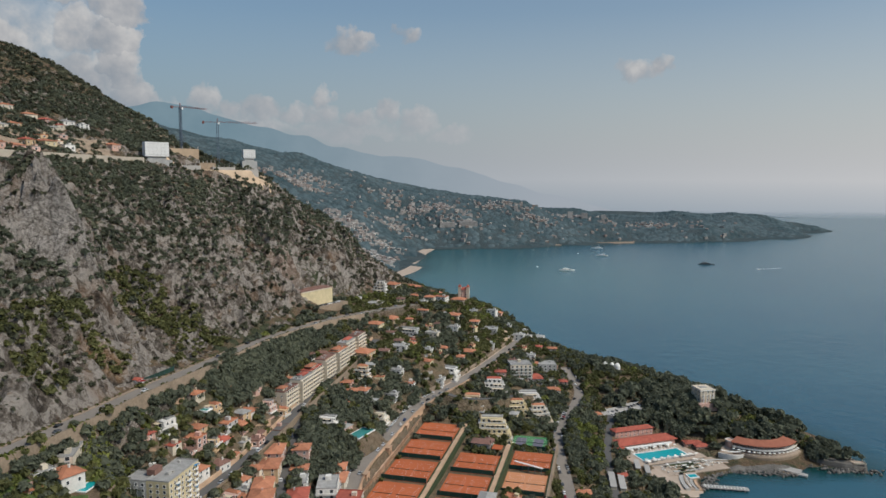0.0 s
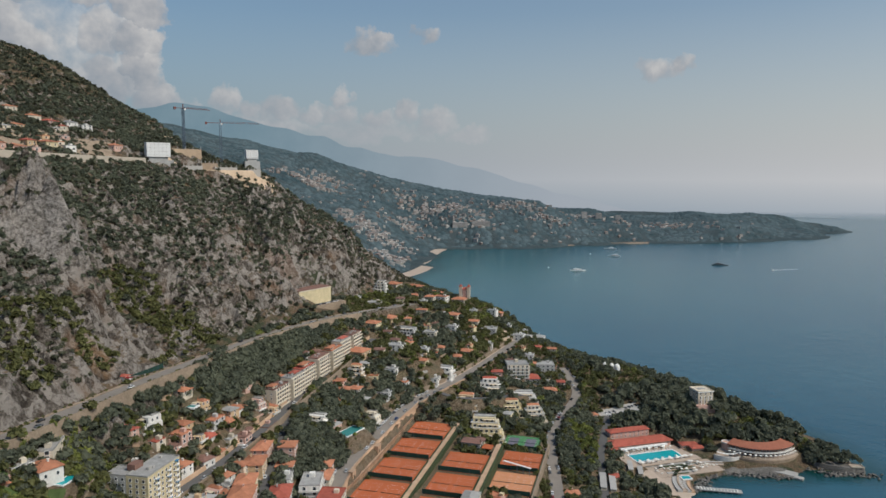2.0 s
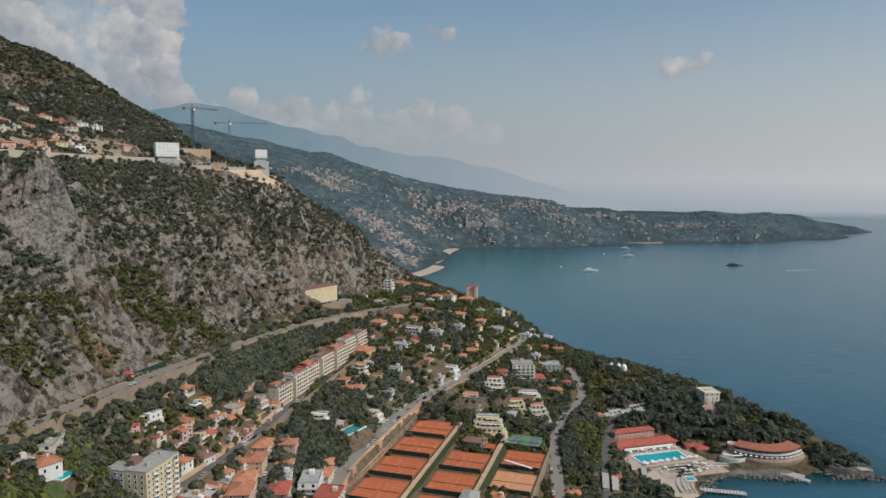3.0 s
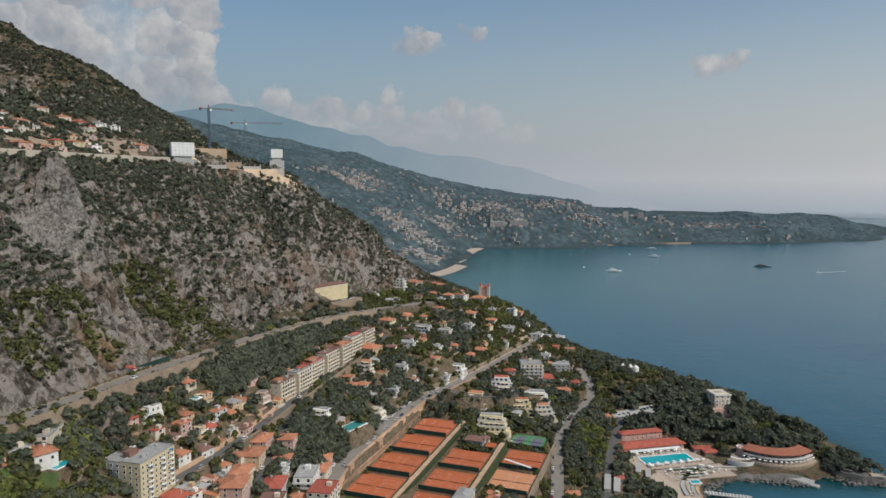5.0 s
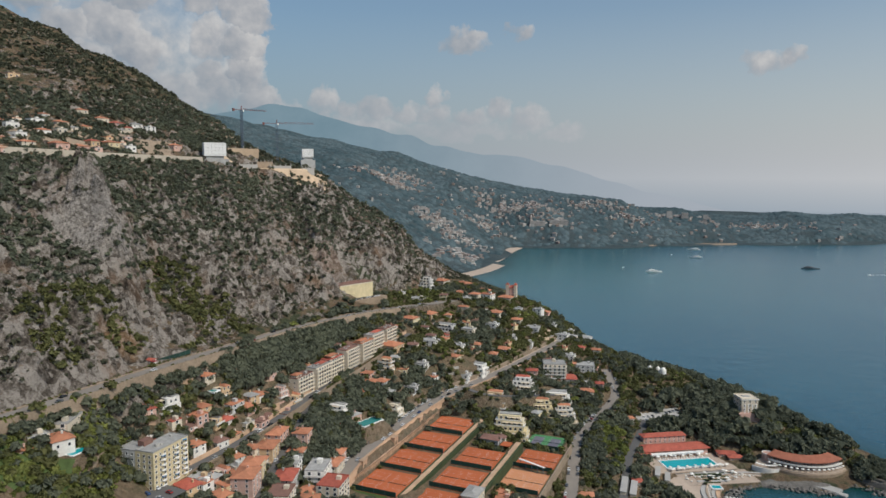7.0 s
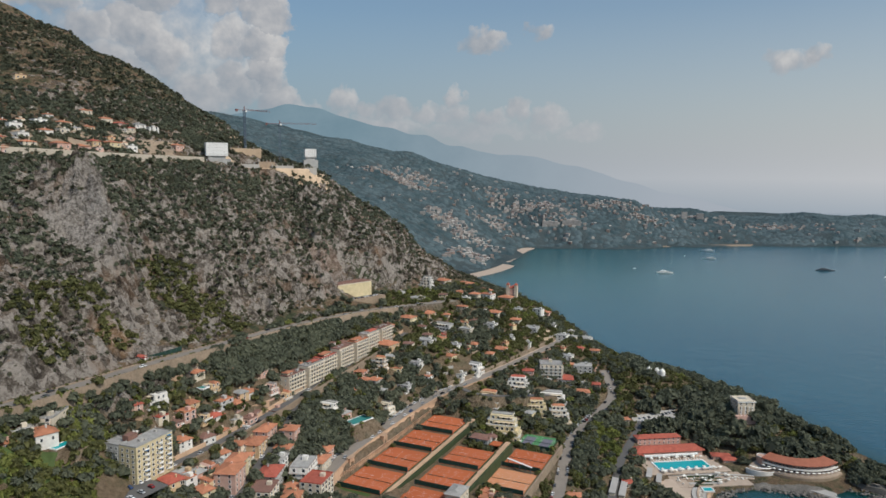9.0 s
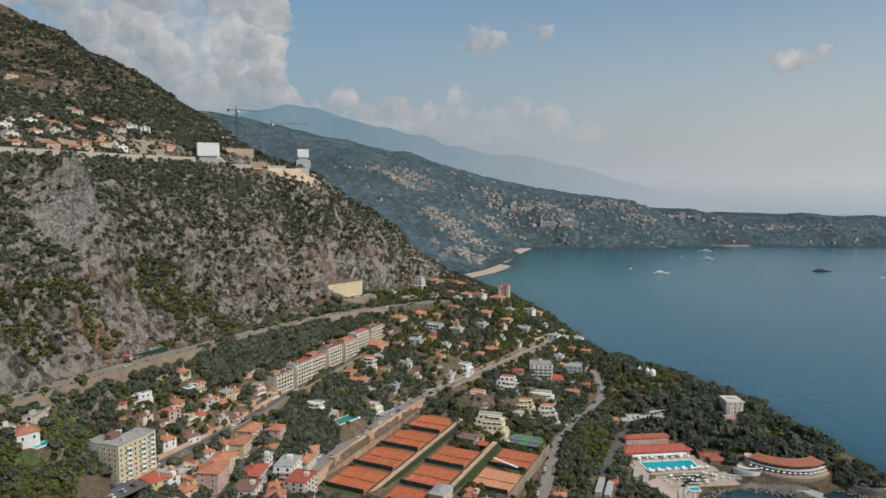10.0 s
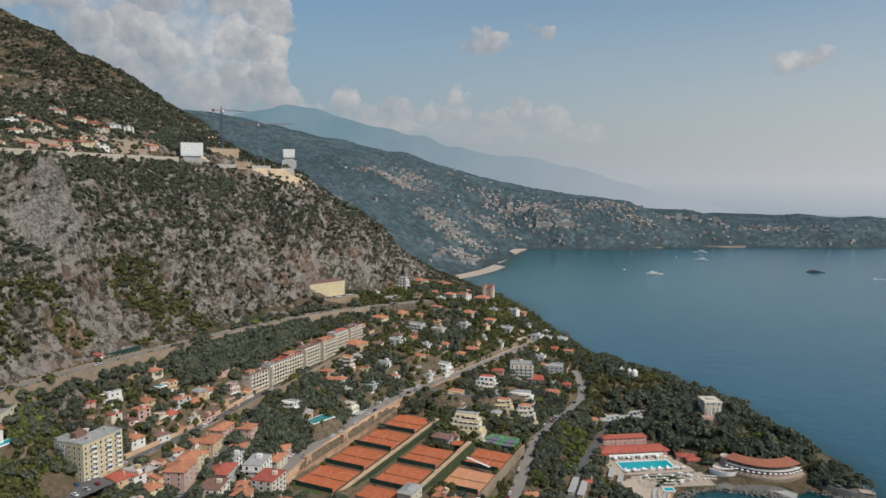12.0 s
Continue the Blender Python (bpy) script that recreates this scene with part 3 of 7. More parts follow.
TAN_STONE = weathered("tan_stone", (0.285, 0.218, 0.155), 0.6, 0.8, 0.10, 0.9)
WARM_STONE = weathered("warm_stone", (0.50, 0.335, 0.22), 0.5, 0.9, 0.12, 0.9)
PAVING = weathered("paving", (0.43, 0.34, 0.265), 0.25, 1.2, 0.2)
CLAY = weathered("clay", (0.455, 0.130, 0.056), 0.22, 0.6, 0.08, 0.95, 0.0, 0.1)
PALE_CLAY = weathered("pale_clay", (0.55, 0.25, 0.13), 0.22, 0.6, 0.08, 0.95, 0.0, 0.1)
HARD_GREEN = weathered("green_court", (0.07, 0.22, 0.085), 0.2)
HARD_PURPLE = weathered("purple_court", (0.15, 0.14, 0.18), 0.2)
FENCE_GREEN = weathered("green_mesh", (0.018, 0.05, 0.038), 0.4)
HEDGE = weathered("hedge_leaves", (0.045, 0.062, 0.026), 0.7, 1.5, 0.2)
LAWN = weathered("lawn", (0.07, 0.105, 0.03), 0.4, 0.8, 0.1)
POOL_BLUE = weathered("pool_water", (0.016, 0.35, 0.375), 0.15, 0.5, 0.1, 0.08, 0.0, 0.5)
POOL_TEAL = weathered("teal_water", (0.06, 0.27, 0.25), 0.3, 0.5, 0.1, 0.1, 0.0, 0.5)
GLASS = weathered("window_glass", (0.035, 0.042, 0.05), 0.3, 1.0, 0.3, 0.12, 0.0, 0.6)
SHUTTER = weathered("shutter_paint", (0.20, 0.19, 0.17), 0.5)
AWNING = weathered("awning_cloth", (0.60, 0.50, 0.36), 0.3)
PARASOL = weathered("parasol_cloth", (0.80, 0.78, 0.72), 0.1)
BLUE_CLOTH = weathered("blue_cloth", (0.05, 0.22, 0.42), 0.2)
STEEL_RED = weathered("crane_red", (0.20, 0.085, 0.075), 0.3)
STEEL_BLUE = weathered("crane_blue", (0.10, 0.13, 0.17), 0.3)
SANDY = weathered("sandy_earth", (0.49, 0.365, 0.25), 0.4, 0.5, 0.08, 0.95)
RUBBER = weathered("rubber", (0.02, 0.02, 0.02), 0.2)
CARS = {k: weathered("car_" + k, c, 0.1, 1.0, 0.2, 0.25, 0.0, 0.5) for k, c in dict(white=(0.75, 0.75, 0.75), silver=(0.40, 0.41, 0.42), black=(0.02, 0.02, 0.022), grey=(0.14, 0.145, 0.15), red=(0.30, 0.03, 0.03), blue=(0.04, 0.08, 0.2)).items()}
FAR_WALL = weathered("far_plaster", (0.36, 0.335, 0.31), 0.7)
FAR_ROOF = weathered("far_roof", (0.26, 0.205, 0.18), 0.6)

RNG = random.Random(11)
MESHES = {}
BUILT = []     # x, y, radius of what stands on the land, for the trees to keep clear


def box_mesh(w, d, h, base=0.0, bevel=0.0):
    bm = bmesh.new()
    bmesh.ops.create_cube(bm, size=1, matrix=Matrix.Translation((0, 0, base + h / 2)) @ Matrix.Diagonal((w, d, h, 1)))
    if bevel:
        bmesh.ops.bevel(bm, geom=bm.edges[:], offset=bevel, segments=1, affect="EDGES")
    return bm


def boxes(*items):
    """One bmesh of several boxes: (x, y, z of the base's centre, w, d, h[, turn])."""
    bm = bmesh.new()
    for x, y, z, bw, bd, bh, *turn in items:
        bmesh.ops.create_cube(bm, size=1, matrix=pose(x, y, z + bh / 2, 0, 0, turn[0] if turn else 0) @ Matrix.Diagonal((bw, bd, bh, 1)))
    return bm


def shared(key, make, mat):
    """A mesh that alike pieces share."""
    if key not in MESHES:
        me = bpy.data.meshes.new(key[0] if isinstance(key, tuple) else key)
        bm = make()
        bm.to_mesh(me)
        bm.free()
        me.materials.append(mat)
        MESHES[key] = me
    return MESHES[key]


def thing(name, x, y, z, turn, label, category, group=""):
    root = new(name)
    root.empty_display_size = 0.5
    root.matrix_world = pose(x, y, z, 0, 0, turn)
    return tagged(root, label, category, group)


def put(name, mesh, parent, x=0, y=0, z=0, turn=0, mat=None, label=""):
    ob = part(name, mesh, mat, parent, label)
    ob.matrix_local = pose(x, y, z, 0, 0, turn)
    return ob


def hip_roof(w, d, rise, over=0.55, thick=0.22):
    """A hipped roof with eaves, its ridge along the longer side."""
    bm = bmesh.new()
    a, b = w / 2 + over, d / 2 + over
    r = max(abs(a - b), 0.3)
    rx, ry = (r, 0) if a >= b else (0, r)
    low = [bm.verts.new((sx * a, sy * b, 0)) for sx, sy in ((-1, -1), (1, -1), (1, 1), (-1, 1))]
    mid = [bm.verts.new((v.co.x, v.co.y, thick)) for v in low]
    p, q = bm.verts.new((-rx, -ry, thick + rise)), bm.verts.new((rx, ry, thick + rise))
    bm.faces.new(low[::-1])
    for i in range(4):
        bm.faces.new((low[i], low[(i + 1) % 4], mid[(i + 1) % 4], mid[i]))
    if a >= b:
        for f in ((mid[0], mid[1], q, p), (mid[1], mid[2], q), (mid[2], mid[3], p, q), (mid[3], mid[0], p)):
            bm.faces.new(f)
    else:
        for f in ((mid[0], mid[1], p), (mid[1], mid[2], q, p), (mid[2], mid[3], q), (mid[3], mid[0], p, q)):
            bm.faces.new(f)
    return bm


def flat_roof(w, d):
    """A flat roof behind a parapet, with a stair head."""
    return boxes((0, 0, 0, w - 0.5, d - 0.5, 0.12), (0, -d / 2 + 0.125, 0, w, 0.25, 0.6), (0, d / 2 - 0.125, 0, w, 0.25, 0.6), (-w / 2 + 0.125, 0, 0, 0.25, d - 0.5, 0.6), (w / 2 - 0.125, 0, 0, 0.25, d - 0.5, 0.6))


def window_frame(w=1.15, h=1.55):
    return boxes((-w / 2, 0, 0, 0.12, 0.16, h), (w / 2, 0, 0, 0.12, 0.16, h), (0, 0, h - 0.06, w + 0.12, 0.16, 0.12), (0, -0.05, -0.08, w + 0.3, 0.3, 0.1))


def glazed(wide, tall):
    bm = window_frame(wide, tall)
    n = len(bm.faces)
    bmesh.ops.create_cube(bm, size=1, matrix=Matrix.Translation((0, -0.01, tall / 2)) @ Matrix.Diagonal((wide - 0.1, 0.05, tall - 0.1, 1)))
    bm.faces.ensure_lookup_table()
    for f in bm.faces[n:]:
        f.material_index = 1
    return bm


def window(parent, x, y, z, turn, shutters=False, tall=1.55, wide=1.15):
    f = put("window", shared(("window", tall, wide), lambda: window_frame(wide, tall), WHITE_PAINT), parent, x, y, z, turn)
    if parent.location.y > 312:
        # far off: frame and pane are one mesh
        f.data = shared(("glazed_window", tall, wide), lambda: glazed(wide, tall), WHITE_PAINT)
        if len(f.data.materials) < 2:
            f.data.materials.append(GLASS)
        return
    put("pane", shared(("pane", tall, wide), lambda: boxes((0, -0.01, 0, wide - 0.1, 0.05, tall - 0.1)), GLASS), f)
    if shutters:
        put("shutters", shared(("shutters", tall, wide), lambda: boxes((-wide * 0.78, -0.04, 0, wide * 0.45, 0.07, tall), (wide * 0.78, -0.04, 0, wide * 0.45, 0.07, tall)), SHUTTER), f)


def windows(parent, w, d, h0, floors, step, sides, shutters, tall=1.55, wide=1.15):
    """Rows of windows on the named sides of a box."""
    for side in sides:
        span, off, turn = {"front": (w, d, 0), "right": (d, w, 90), "left": (d, w, -90), "back": (w, d, 180)}[side]
        n = max(1, int(span / 3.9))
        for k in range(floors):
            for i in range(n):
                u = (i + 0.5) / n * span - span / 2
                m = pose(0, 0, 0, 0, 0, turn) @ Vector((u, -off / 2 - 0.02, h0 + k * step + 0.9))
                window(parent, m.x, m.y, m.z, turn, shutters, tall, wide)


def lowest(x, y, w, d, turn):
    c, s = math.cos(radians(turn)), math.sin(radians(turn))
    return min(height(x + u * c - v * s, y + u * s + v * c) for u in (-w / 2, 0, w / 2) for v in (-d / 2, d / 2))


TALK = dict(hip="villa with a hipped roof", flat="flat-roofed villa with a parapet", terr="stepped terrace house with planted balconies", slab="apartment house with rows of balconies")
TONE = dict(tile="terracotta tiled", red="dark red", grey="pale grey", brown="brown")


def house(kind, x, y, w, d, h, turn, wall, roof, group="houses of the hillside town", lift=0.0):
    h *= 0.84
    if kind == "terr":
        w, h = w * 1.28, h * 0.86
    z = min(height(x, y), lowest(x, y, w, d, turn) + 0.5) + lift
    seen = ("front", "right" if x < 20 else "left")
    foot = min(lowest(x, y, w, d, turn) - 0.6, z - 0.5)
    root = thing("house", x, y, z, turn, f"{wall} plaster {TALK[kind]}, {TONE[roof]} roof", "house", group)
    BUILT.append((x, y, max(w, d) * 0.44))
    floors = max(1, round(h / 2.9))
    step = h / floors
    shut = RNG.random() < 0.3
    if kind == "hip":
        put("wall", box_mesh(w, d, h - foot + z, foot - z), root, mat=WALLS[wall])
        top = put("roof", hip_roof(w, d, min(w, d) * 0.17), root, 0, 0, h, mat=ROOFS[roof])
        put("chimney", boxes((0, 0, 0, 0.7, 0.7, 1.5), (0, 0, 1.5, 0.95, 0.95, 0.15)), top, RNG.uniform(-0.25, 0.25) * w, 0.12 * d, min(w, d) * 0.12, mat=WALLS[wall])
        windows(root, w, d, 0, floors, step, seen, shut)
        if RNG.random() < 0.5:
            put("terrace", boxes((0, -d / 2 - 1.4, -0.6, w * 0.9, 2.8, 0.7), (0, -d / 2 - 2.7, 0.1, w * 0.9, 0.15, 0.8)), root, mat=PAVING)
    elif kind == "flat":
        put("wall", box_mesh(w, d, h - foot + z, foot - z), root, mat=WALLS[wall])
        top = put("roof", flat_roof(w, d), root, 0, 0, h, mat=ROOFS[roof])
        put("stair_head", boxes((0, 0, 0.1, 2.6, 2.2, 1.9)), top, w * 0.2, d * 0.15, 0, mat=WALLS[wall])
        windows(root, w, d, 0, floors, step, seen, False, 1.7, 1.8)
        put("terrace", boxes((0, -d / 2 - 1.2, -0.5, w, 2.4, 0.55), (0, -d / 2 - 2.3, 0.05, w, 0.12, 0.9)), root, mat=WHITE_PAINT)
    elif kind == "terr":
        for k in range(floors):
            back = k * min(3.2, d * 0.72 / floors)
            low = foot - z if k == 0 else k * step
            inset, lean_ = k * min(3.4, w * 0.55 / floors), (k % 2) * 0.7 - 0.35
            put("storey", box_mesh(w - inset, d - back, (k + 1) * step - low, low), root, lean_, back / 2, 0, mat=WALLS[wall])
            put("balcony", boxes((0, -d / 2 + back + 1.3, k * step - 0.2, w + 3.4 - inset, 7.4, 0.3), (0, -d / 2 + back - 2.3, k * step + 0.1, w + 3.4 - inset, 0.25, 0.8), (w / 2 + 1.6 - inset / 2, -d / 2 + back + 1.4, k * step + 0.1, 0.2, 7.0, 0.8)), root, lean_, mat=WALLS["white" if RNG.random() < 0.5 else wall])
            n = max(2, int((w - inset) / 3.4))
            for i in range(n):
                window(root, (i + 0.5) / n * (w - 1 - inset) - (w - 1 - inset) / 2 + lean_, -d / 2 + back - 0.02, k * step + 0.35, 0, False, 2.0, 2.0)
            for i in range(max(1, int(d / 4))):
                window(root, (w - inset) / 2 + lean_ + 0.02, back / 2 + (i - 0.5) * 3, k * step + 0.9, 90)
            if RNG.random() < 0.85:
                put("awning", boxes((0, -d / 2 + back - 1.0, k * step + 2.3, (w - inset) * RNG.uniform(0.35, 0.8), 2.4, 0.12)), root, RNG.uniform(-0.15, 0.15) * w, 0, 0, mat=AWNING, label="sand-coloured cloth awning")
        back = floors * min(3.2, d * 0.72 / floors)
        if roof in ("tile", "red"):
            put("roof", hip_roof(w - inset - 1, d - back, 1.1, 0.4), root, 0, back / 2, h, mat=ROOFS[roof])
        else:
            put("roof", flat_roof(w - inset - 1, d - back), root, 0, back / 2, h, mat=ROOFS[roof])
    else:
        put("wall", box_mesh(w, d, h - foot + z, foot - z), root, mat=WALLS[wall])
        for k in range(floors):
            put("balcony", boxes((0, -d / 2 - 0.7, k * step - 0.18, w + 0.5, 1.6, 0.2), (0, -d / 2 - 1.45, k * step, w + 0.5, 0.1, 0.95)), root, mat=WALLS["white"])
            put("balcony", boxes((w / 2 + 0.6, 0, k * step - 0.18, 1.2, d * 0.7, 0.2), (w / 2 + 1.15, 0, k * step, 0.1, d * 0.7, 0.95)), root, mat=WALLS["white"])
        windows(root, w, d, -0.5, floors, step, seen, False, 2.0, 1.7)
        if roof in ("tile", "red"):
            put("roof", hip_roof(w, d, 1.2, 0.5), root, 0, 0, h, mat=ROOFS[roof])
        else:
            top = put("roof", flat_roof(w, d), root, 0, 0, h, mat=ROOFS[roof])
            put("stair_head", boxes((0, 0, 0.1, 3, 3, 2.3)), top, 0, d * 0.2, 0, mat=WALLS[wall])
    return root


def ribbon(name, line, half, rise, deep, mat, shift=0.0, n=None, lean=0.0, parent=None):
    """A band along a line: its top is 2 * half wide and rise over the line, its sides go down by deep; lean spreads its foot to the right."""
    q = along(line, n or 160)
    t = np.gradient(q[:, :2], axis=0)
    t /= np.linalg.norm(t, axis=1)[:, None]
    right = np.stack([t[:, 1], -t[:, 0]], 1)
    a, b = q[:, :2] + right * (shift - half), q[:, :2] + right * (shift + half)
    foot = b + right * lean
    v = np.concatenate([np.c_[a, q[:, 2] + rise - deep], np.c_[a, q[:, 2] + rise], np.c_[b, q[:, 2] + rise], np.c_[foot, q[:, 2] + rise - deep]])
    m, f = len(q), []
    for k in range(4):
        i = np.arange(m - 1)
        f.append(np.stack([i + k * m, i + 1 + k * m, i + 1 + (k + 1) % 4 * m, i + (k + 1) % 4 * m], 1))
    caps = np.array([[0, m, 2 * m, 3 * m], [m - 1, 4 * m - 1, 3 * m - 1, 2 * m - 1]])
    return part(name, from_arrays(name, v, np.concatenate(f + [caps])), mat, parent)


def clear_of(x, y, pad=0.0):
    return all((x - a) ** 2 + (y - b) ** 2 > (r + pad) ** 2 for a, b, r in BUILT)


def patch(name, cx, cy, rx, ry, turn, lift, mat, label, category, seed=1, step=2.0):
    """A sheet of another ground that lies on the land, with an uneven edge."""
    n = int(max(rx, ry) * 2.4 / step)
    c, s = math.cos(radians(turn)), math.sin(radians(turn))
    g = np.linspace(-1.2, 1.2, n)
    u, v = np.meshgrid(g, g)
    x, y = cx + u * rx * c - v * ry * s, cy + u * rx * s + v * ry * c
    z = heights(x.ravel(), y.ravel()).reshape(x.shape)
    inside = np.hypot(u, v) + 0.22 * value_noise(x / 9, y / 9, seed) + 0.12 * value_noise(x / 3, y / 3, seed + 1) < 1
    rise = np.where(inside, lift, -0.6)
    ids = np.arange(n * n).reshape(n, n)
    quads = np.stack([ids[:-1, :-1], ids[:-1, 1:], ids[1:, 1:], ids[1:, :-1]], -1).reshape(-1, 4)
    quads = quads[inside.ravel()[quads].any(1)]
    return tagged(part(name, from_arrays(name, np.stack([x, y, z + rise], -1).reshape(-1, 3), quads, True), mat), label, category, kind="structure")


def rocks(name, spots, r0, r1, mat, label):
    """Boulders, joined."""
    v, f = [], []
    base = bmesh.new()
    bmesh.ops.create_icosphere(base, subdivisions=1, radius=1)
    bv = np.array([p.co[:] for p in base.verts])
    bf = np.array([[q.index for q in p.verts] for p in base.faces])
    base.free()
    rng = np.random.RandomState(77)
    for x, y, z in spots:
        r = rng.uniform(r0, r1)
        p = bv * rng.uniform(0.55, 1.2, (len(bv), 1)) * r * np.array((1, 1, 0.7))
        a = rng.uniform(0, 6.28)
        p = np.c_[p[:, 0] * np.cos(a) - p[:, 1] * np.sin(a), p[:, 0] * np.sin(a) + p[:, 1] * np.cos(a), p[:, 2]] + (x, y, z)
        f.append(bf + len(v) * len(bv))
        v.append(p)
    return tagged(part(name, from_arrays(name, np.concatenate(v), np.concatenate(f)), mat), label, "rocks", kind="stuff")

# ---- roads, walls ----
def road(name, line, half, label, n=160, mat=ASPHALT):
    ob = ribbon(name, line, half, 0.12, 1.2, mat, 0.0, n)
    for x, y, z in along(line, 120):
        BUILT.append((x, y, half + 1.2))
    return tagged(ob, label, "road", kind="structure")


road("road_high", ROAD_HIGH, 4.4, "pale worn asphalt corniche road along the foot of the cliff", mat=WORN_ROAD)
road("road_mid", ROAD_MID, 4.6, "pale worn asphalt avenue above the tennis courts", mat=WORN_ROAD)
road("road_street", STREET_A, 3.0, "narrow asphalt street between houses")
road("road_lane", STREET_B, 2.6, "narrow asphalt lane between red roofs")
road("road_east", EAST_ROAD, 4.2, "grey asphalt road with parked cars", mat=WORN_ROAD)
road("road_beach", BEACH_ROAD, 3.0, "pale asphalt road to the bathing place")
road("road_drive", DRIVE, 2.4, "asphalt drive between gardens")
tagged(ribbon("retaining_wall_far", ROAD_HIGH[7:12], 0.5, 0.9, 8.0, TAN_STONE, 5.6, 100, 1.4), "lower tan stone retaining wall under the corniche", "wall", kind="structure")
tagged(ribbon("retaining_wall", ROAD_HIGH[:8], 0.5, 0.9, 8.2, TAN_STONE, 5.6, 160, 1.4), "tall battered tan stone retaining wall under the corniche", "wall", kind="structure")
tagged(ribbon("kerb", ROAD_HIGH, 0.9, 0.35, 1.2, TAN_STONE, -5.6, 160), "planted kerb strip beside the corniche", "kerb", kind="structure")
tagged(ribbon("street_wall", STREET_A, 0.25, 2.4, 4.5, WARM_STONE, -3.7, 160), "tan stone wall along the narrow street", "wall", kind="structure")
tagged(ribbon("street_parapet", STREET_A[:5], 0.22, 1.0, 4.5, TAN_STONE, 3.6, 160), "low stone parapet along the narrow street", "wall", kind="structure")
tagged(ribbon("parapet", ROAD_MID, 0.3, 0.95, 2.5, WARM_STONE, 5.0, 160), "warm stone parapet along the avenue", "wall", kind="structure")
tagged(ribbon("garden_wall", ROAD_MID[1:], 0.35, 3.6, 5.0, TAN_STONE, -6.4, 160), "tan stone garden wall along the avenue", "wall", kind="structure")
tagged(ribbon("sidewalk", ROAD_MID, 0.9, 0.24, 1.2, PAVING, -5.5, 160), "paved walk beside the avenue", "pavement", kind="structure")

for x, y, z in along(ROAD_HIGH, 120):
    BUILT.append((x + 7.0, y - 1.5, 1.5))

# the arcaded wall between the avenue and the courts
ARCADE = [(-52, 360, 41.6), (-46.5, 379, 41.6), (-38.5, 409, 41.6), (-30, 442, 41.6), (-23.5, 474, 41.8), (-17, 500, 42)]
tagged(ribbon("terrace_wall", ROAD_MID[:6], 0.4, 0.4, 5.5, WARM_STONE, 5.5, 160, 0.6), "warm sandstone upper terrace wall above the courts", "wall", kind="structure")
arcade = tagged(ribbon("arcade_wall", ARCADE, 0.9, 0.0, 4.0, WARM_STONE, 0, 120, 0.3), "warm sandstone wall with buttresses beside the clay courts", "wall", kind="structure")
q = along(ARCADE, 64)
for i in range(1, 63):
    a = math.degrees(math.atan2(q[i, 1] - q[i - 1, 1], q[i, 0] - q[i - 1, 0]))
    post = put("buttress", shared("buttress", lambda: boxes((0, 0, -3.4, 0.5, 0.7, 3.2), (0, 0, -0.2, 0.7, 0.9, 1.0)), WARM_STONE), arcade, q[i, 0] + 1.3, q[i, 1] - 0.4, q[i, 2], a)
for i in (14, 32, 50):      # the tall portals with an arched opening
    a = math.degrees(math.atan2(q[i + 1, 1] - q[i - 1, 1], q[i + 1, 0] - q[i - 1, 0]))
    portal = thing("portal", q[i, 0] - 1.6, q[i, 1], q[i, 2] - 3.4, a, "tall warm stone portal with an arched opening in the terrace wall", "portal", "portals of the terrace wall")
    put("pier", boxes((-1.9, 0, 0, 1.2, 2.6, 8.4)), portal, mat=WARM_STONE)
    put("pier", boxes((1.9, 0, 0, 1.2, 2.6, 8.4)), portal, mat=WARM_STONE)
    put("lintel", boxes((0, 0, 6.0, 2.6, 2.6, 2.4), (0, 0, 8.4, 5.6, 3.0, 0.4)), portal, mat=WARM_STONE)
    put("recess", boxes((0, 0.6, 0, 2.6, 0.3, 6.0)), portal, mat=TAN_STONE)
for x, y, z in along(ARCADE, 40):
    BUILT.append((x, y, 4.0))

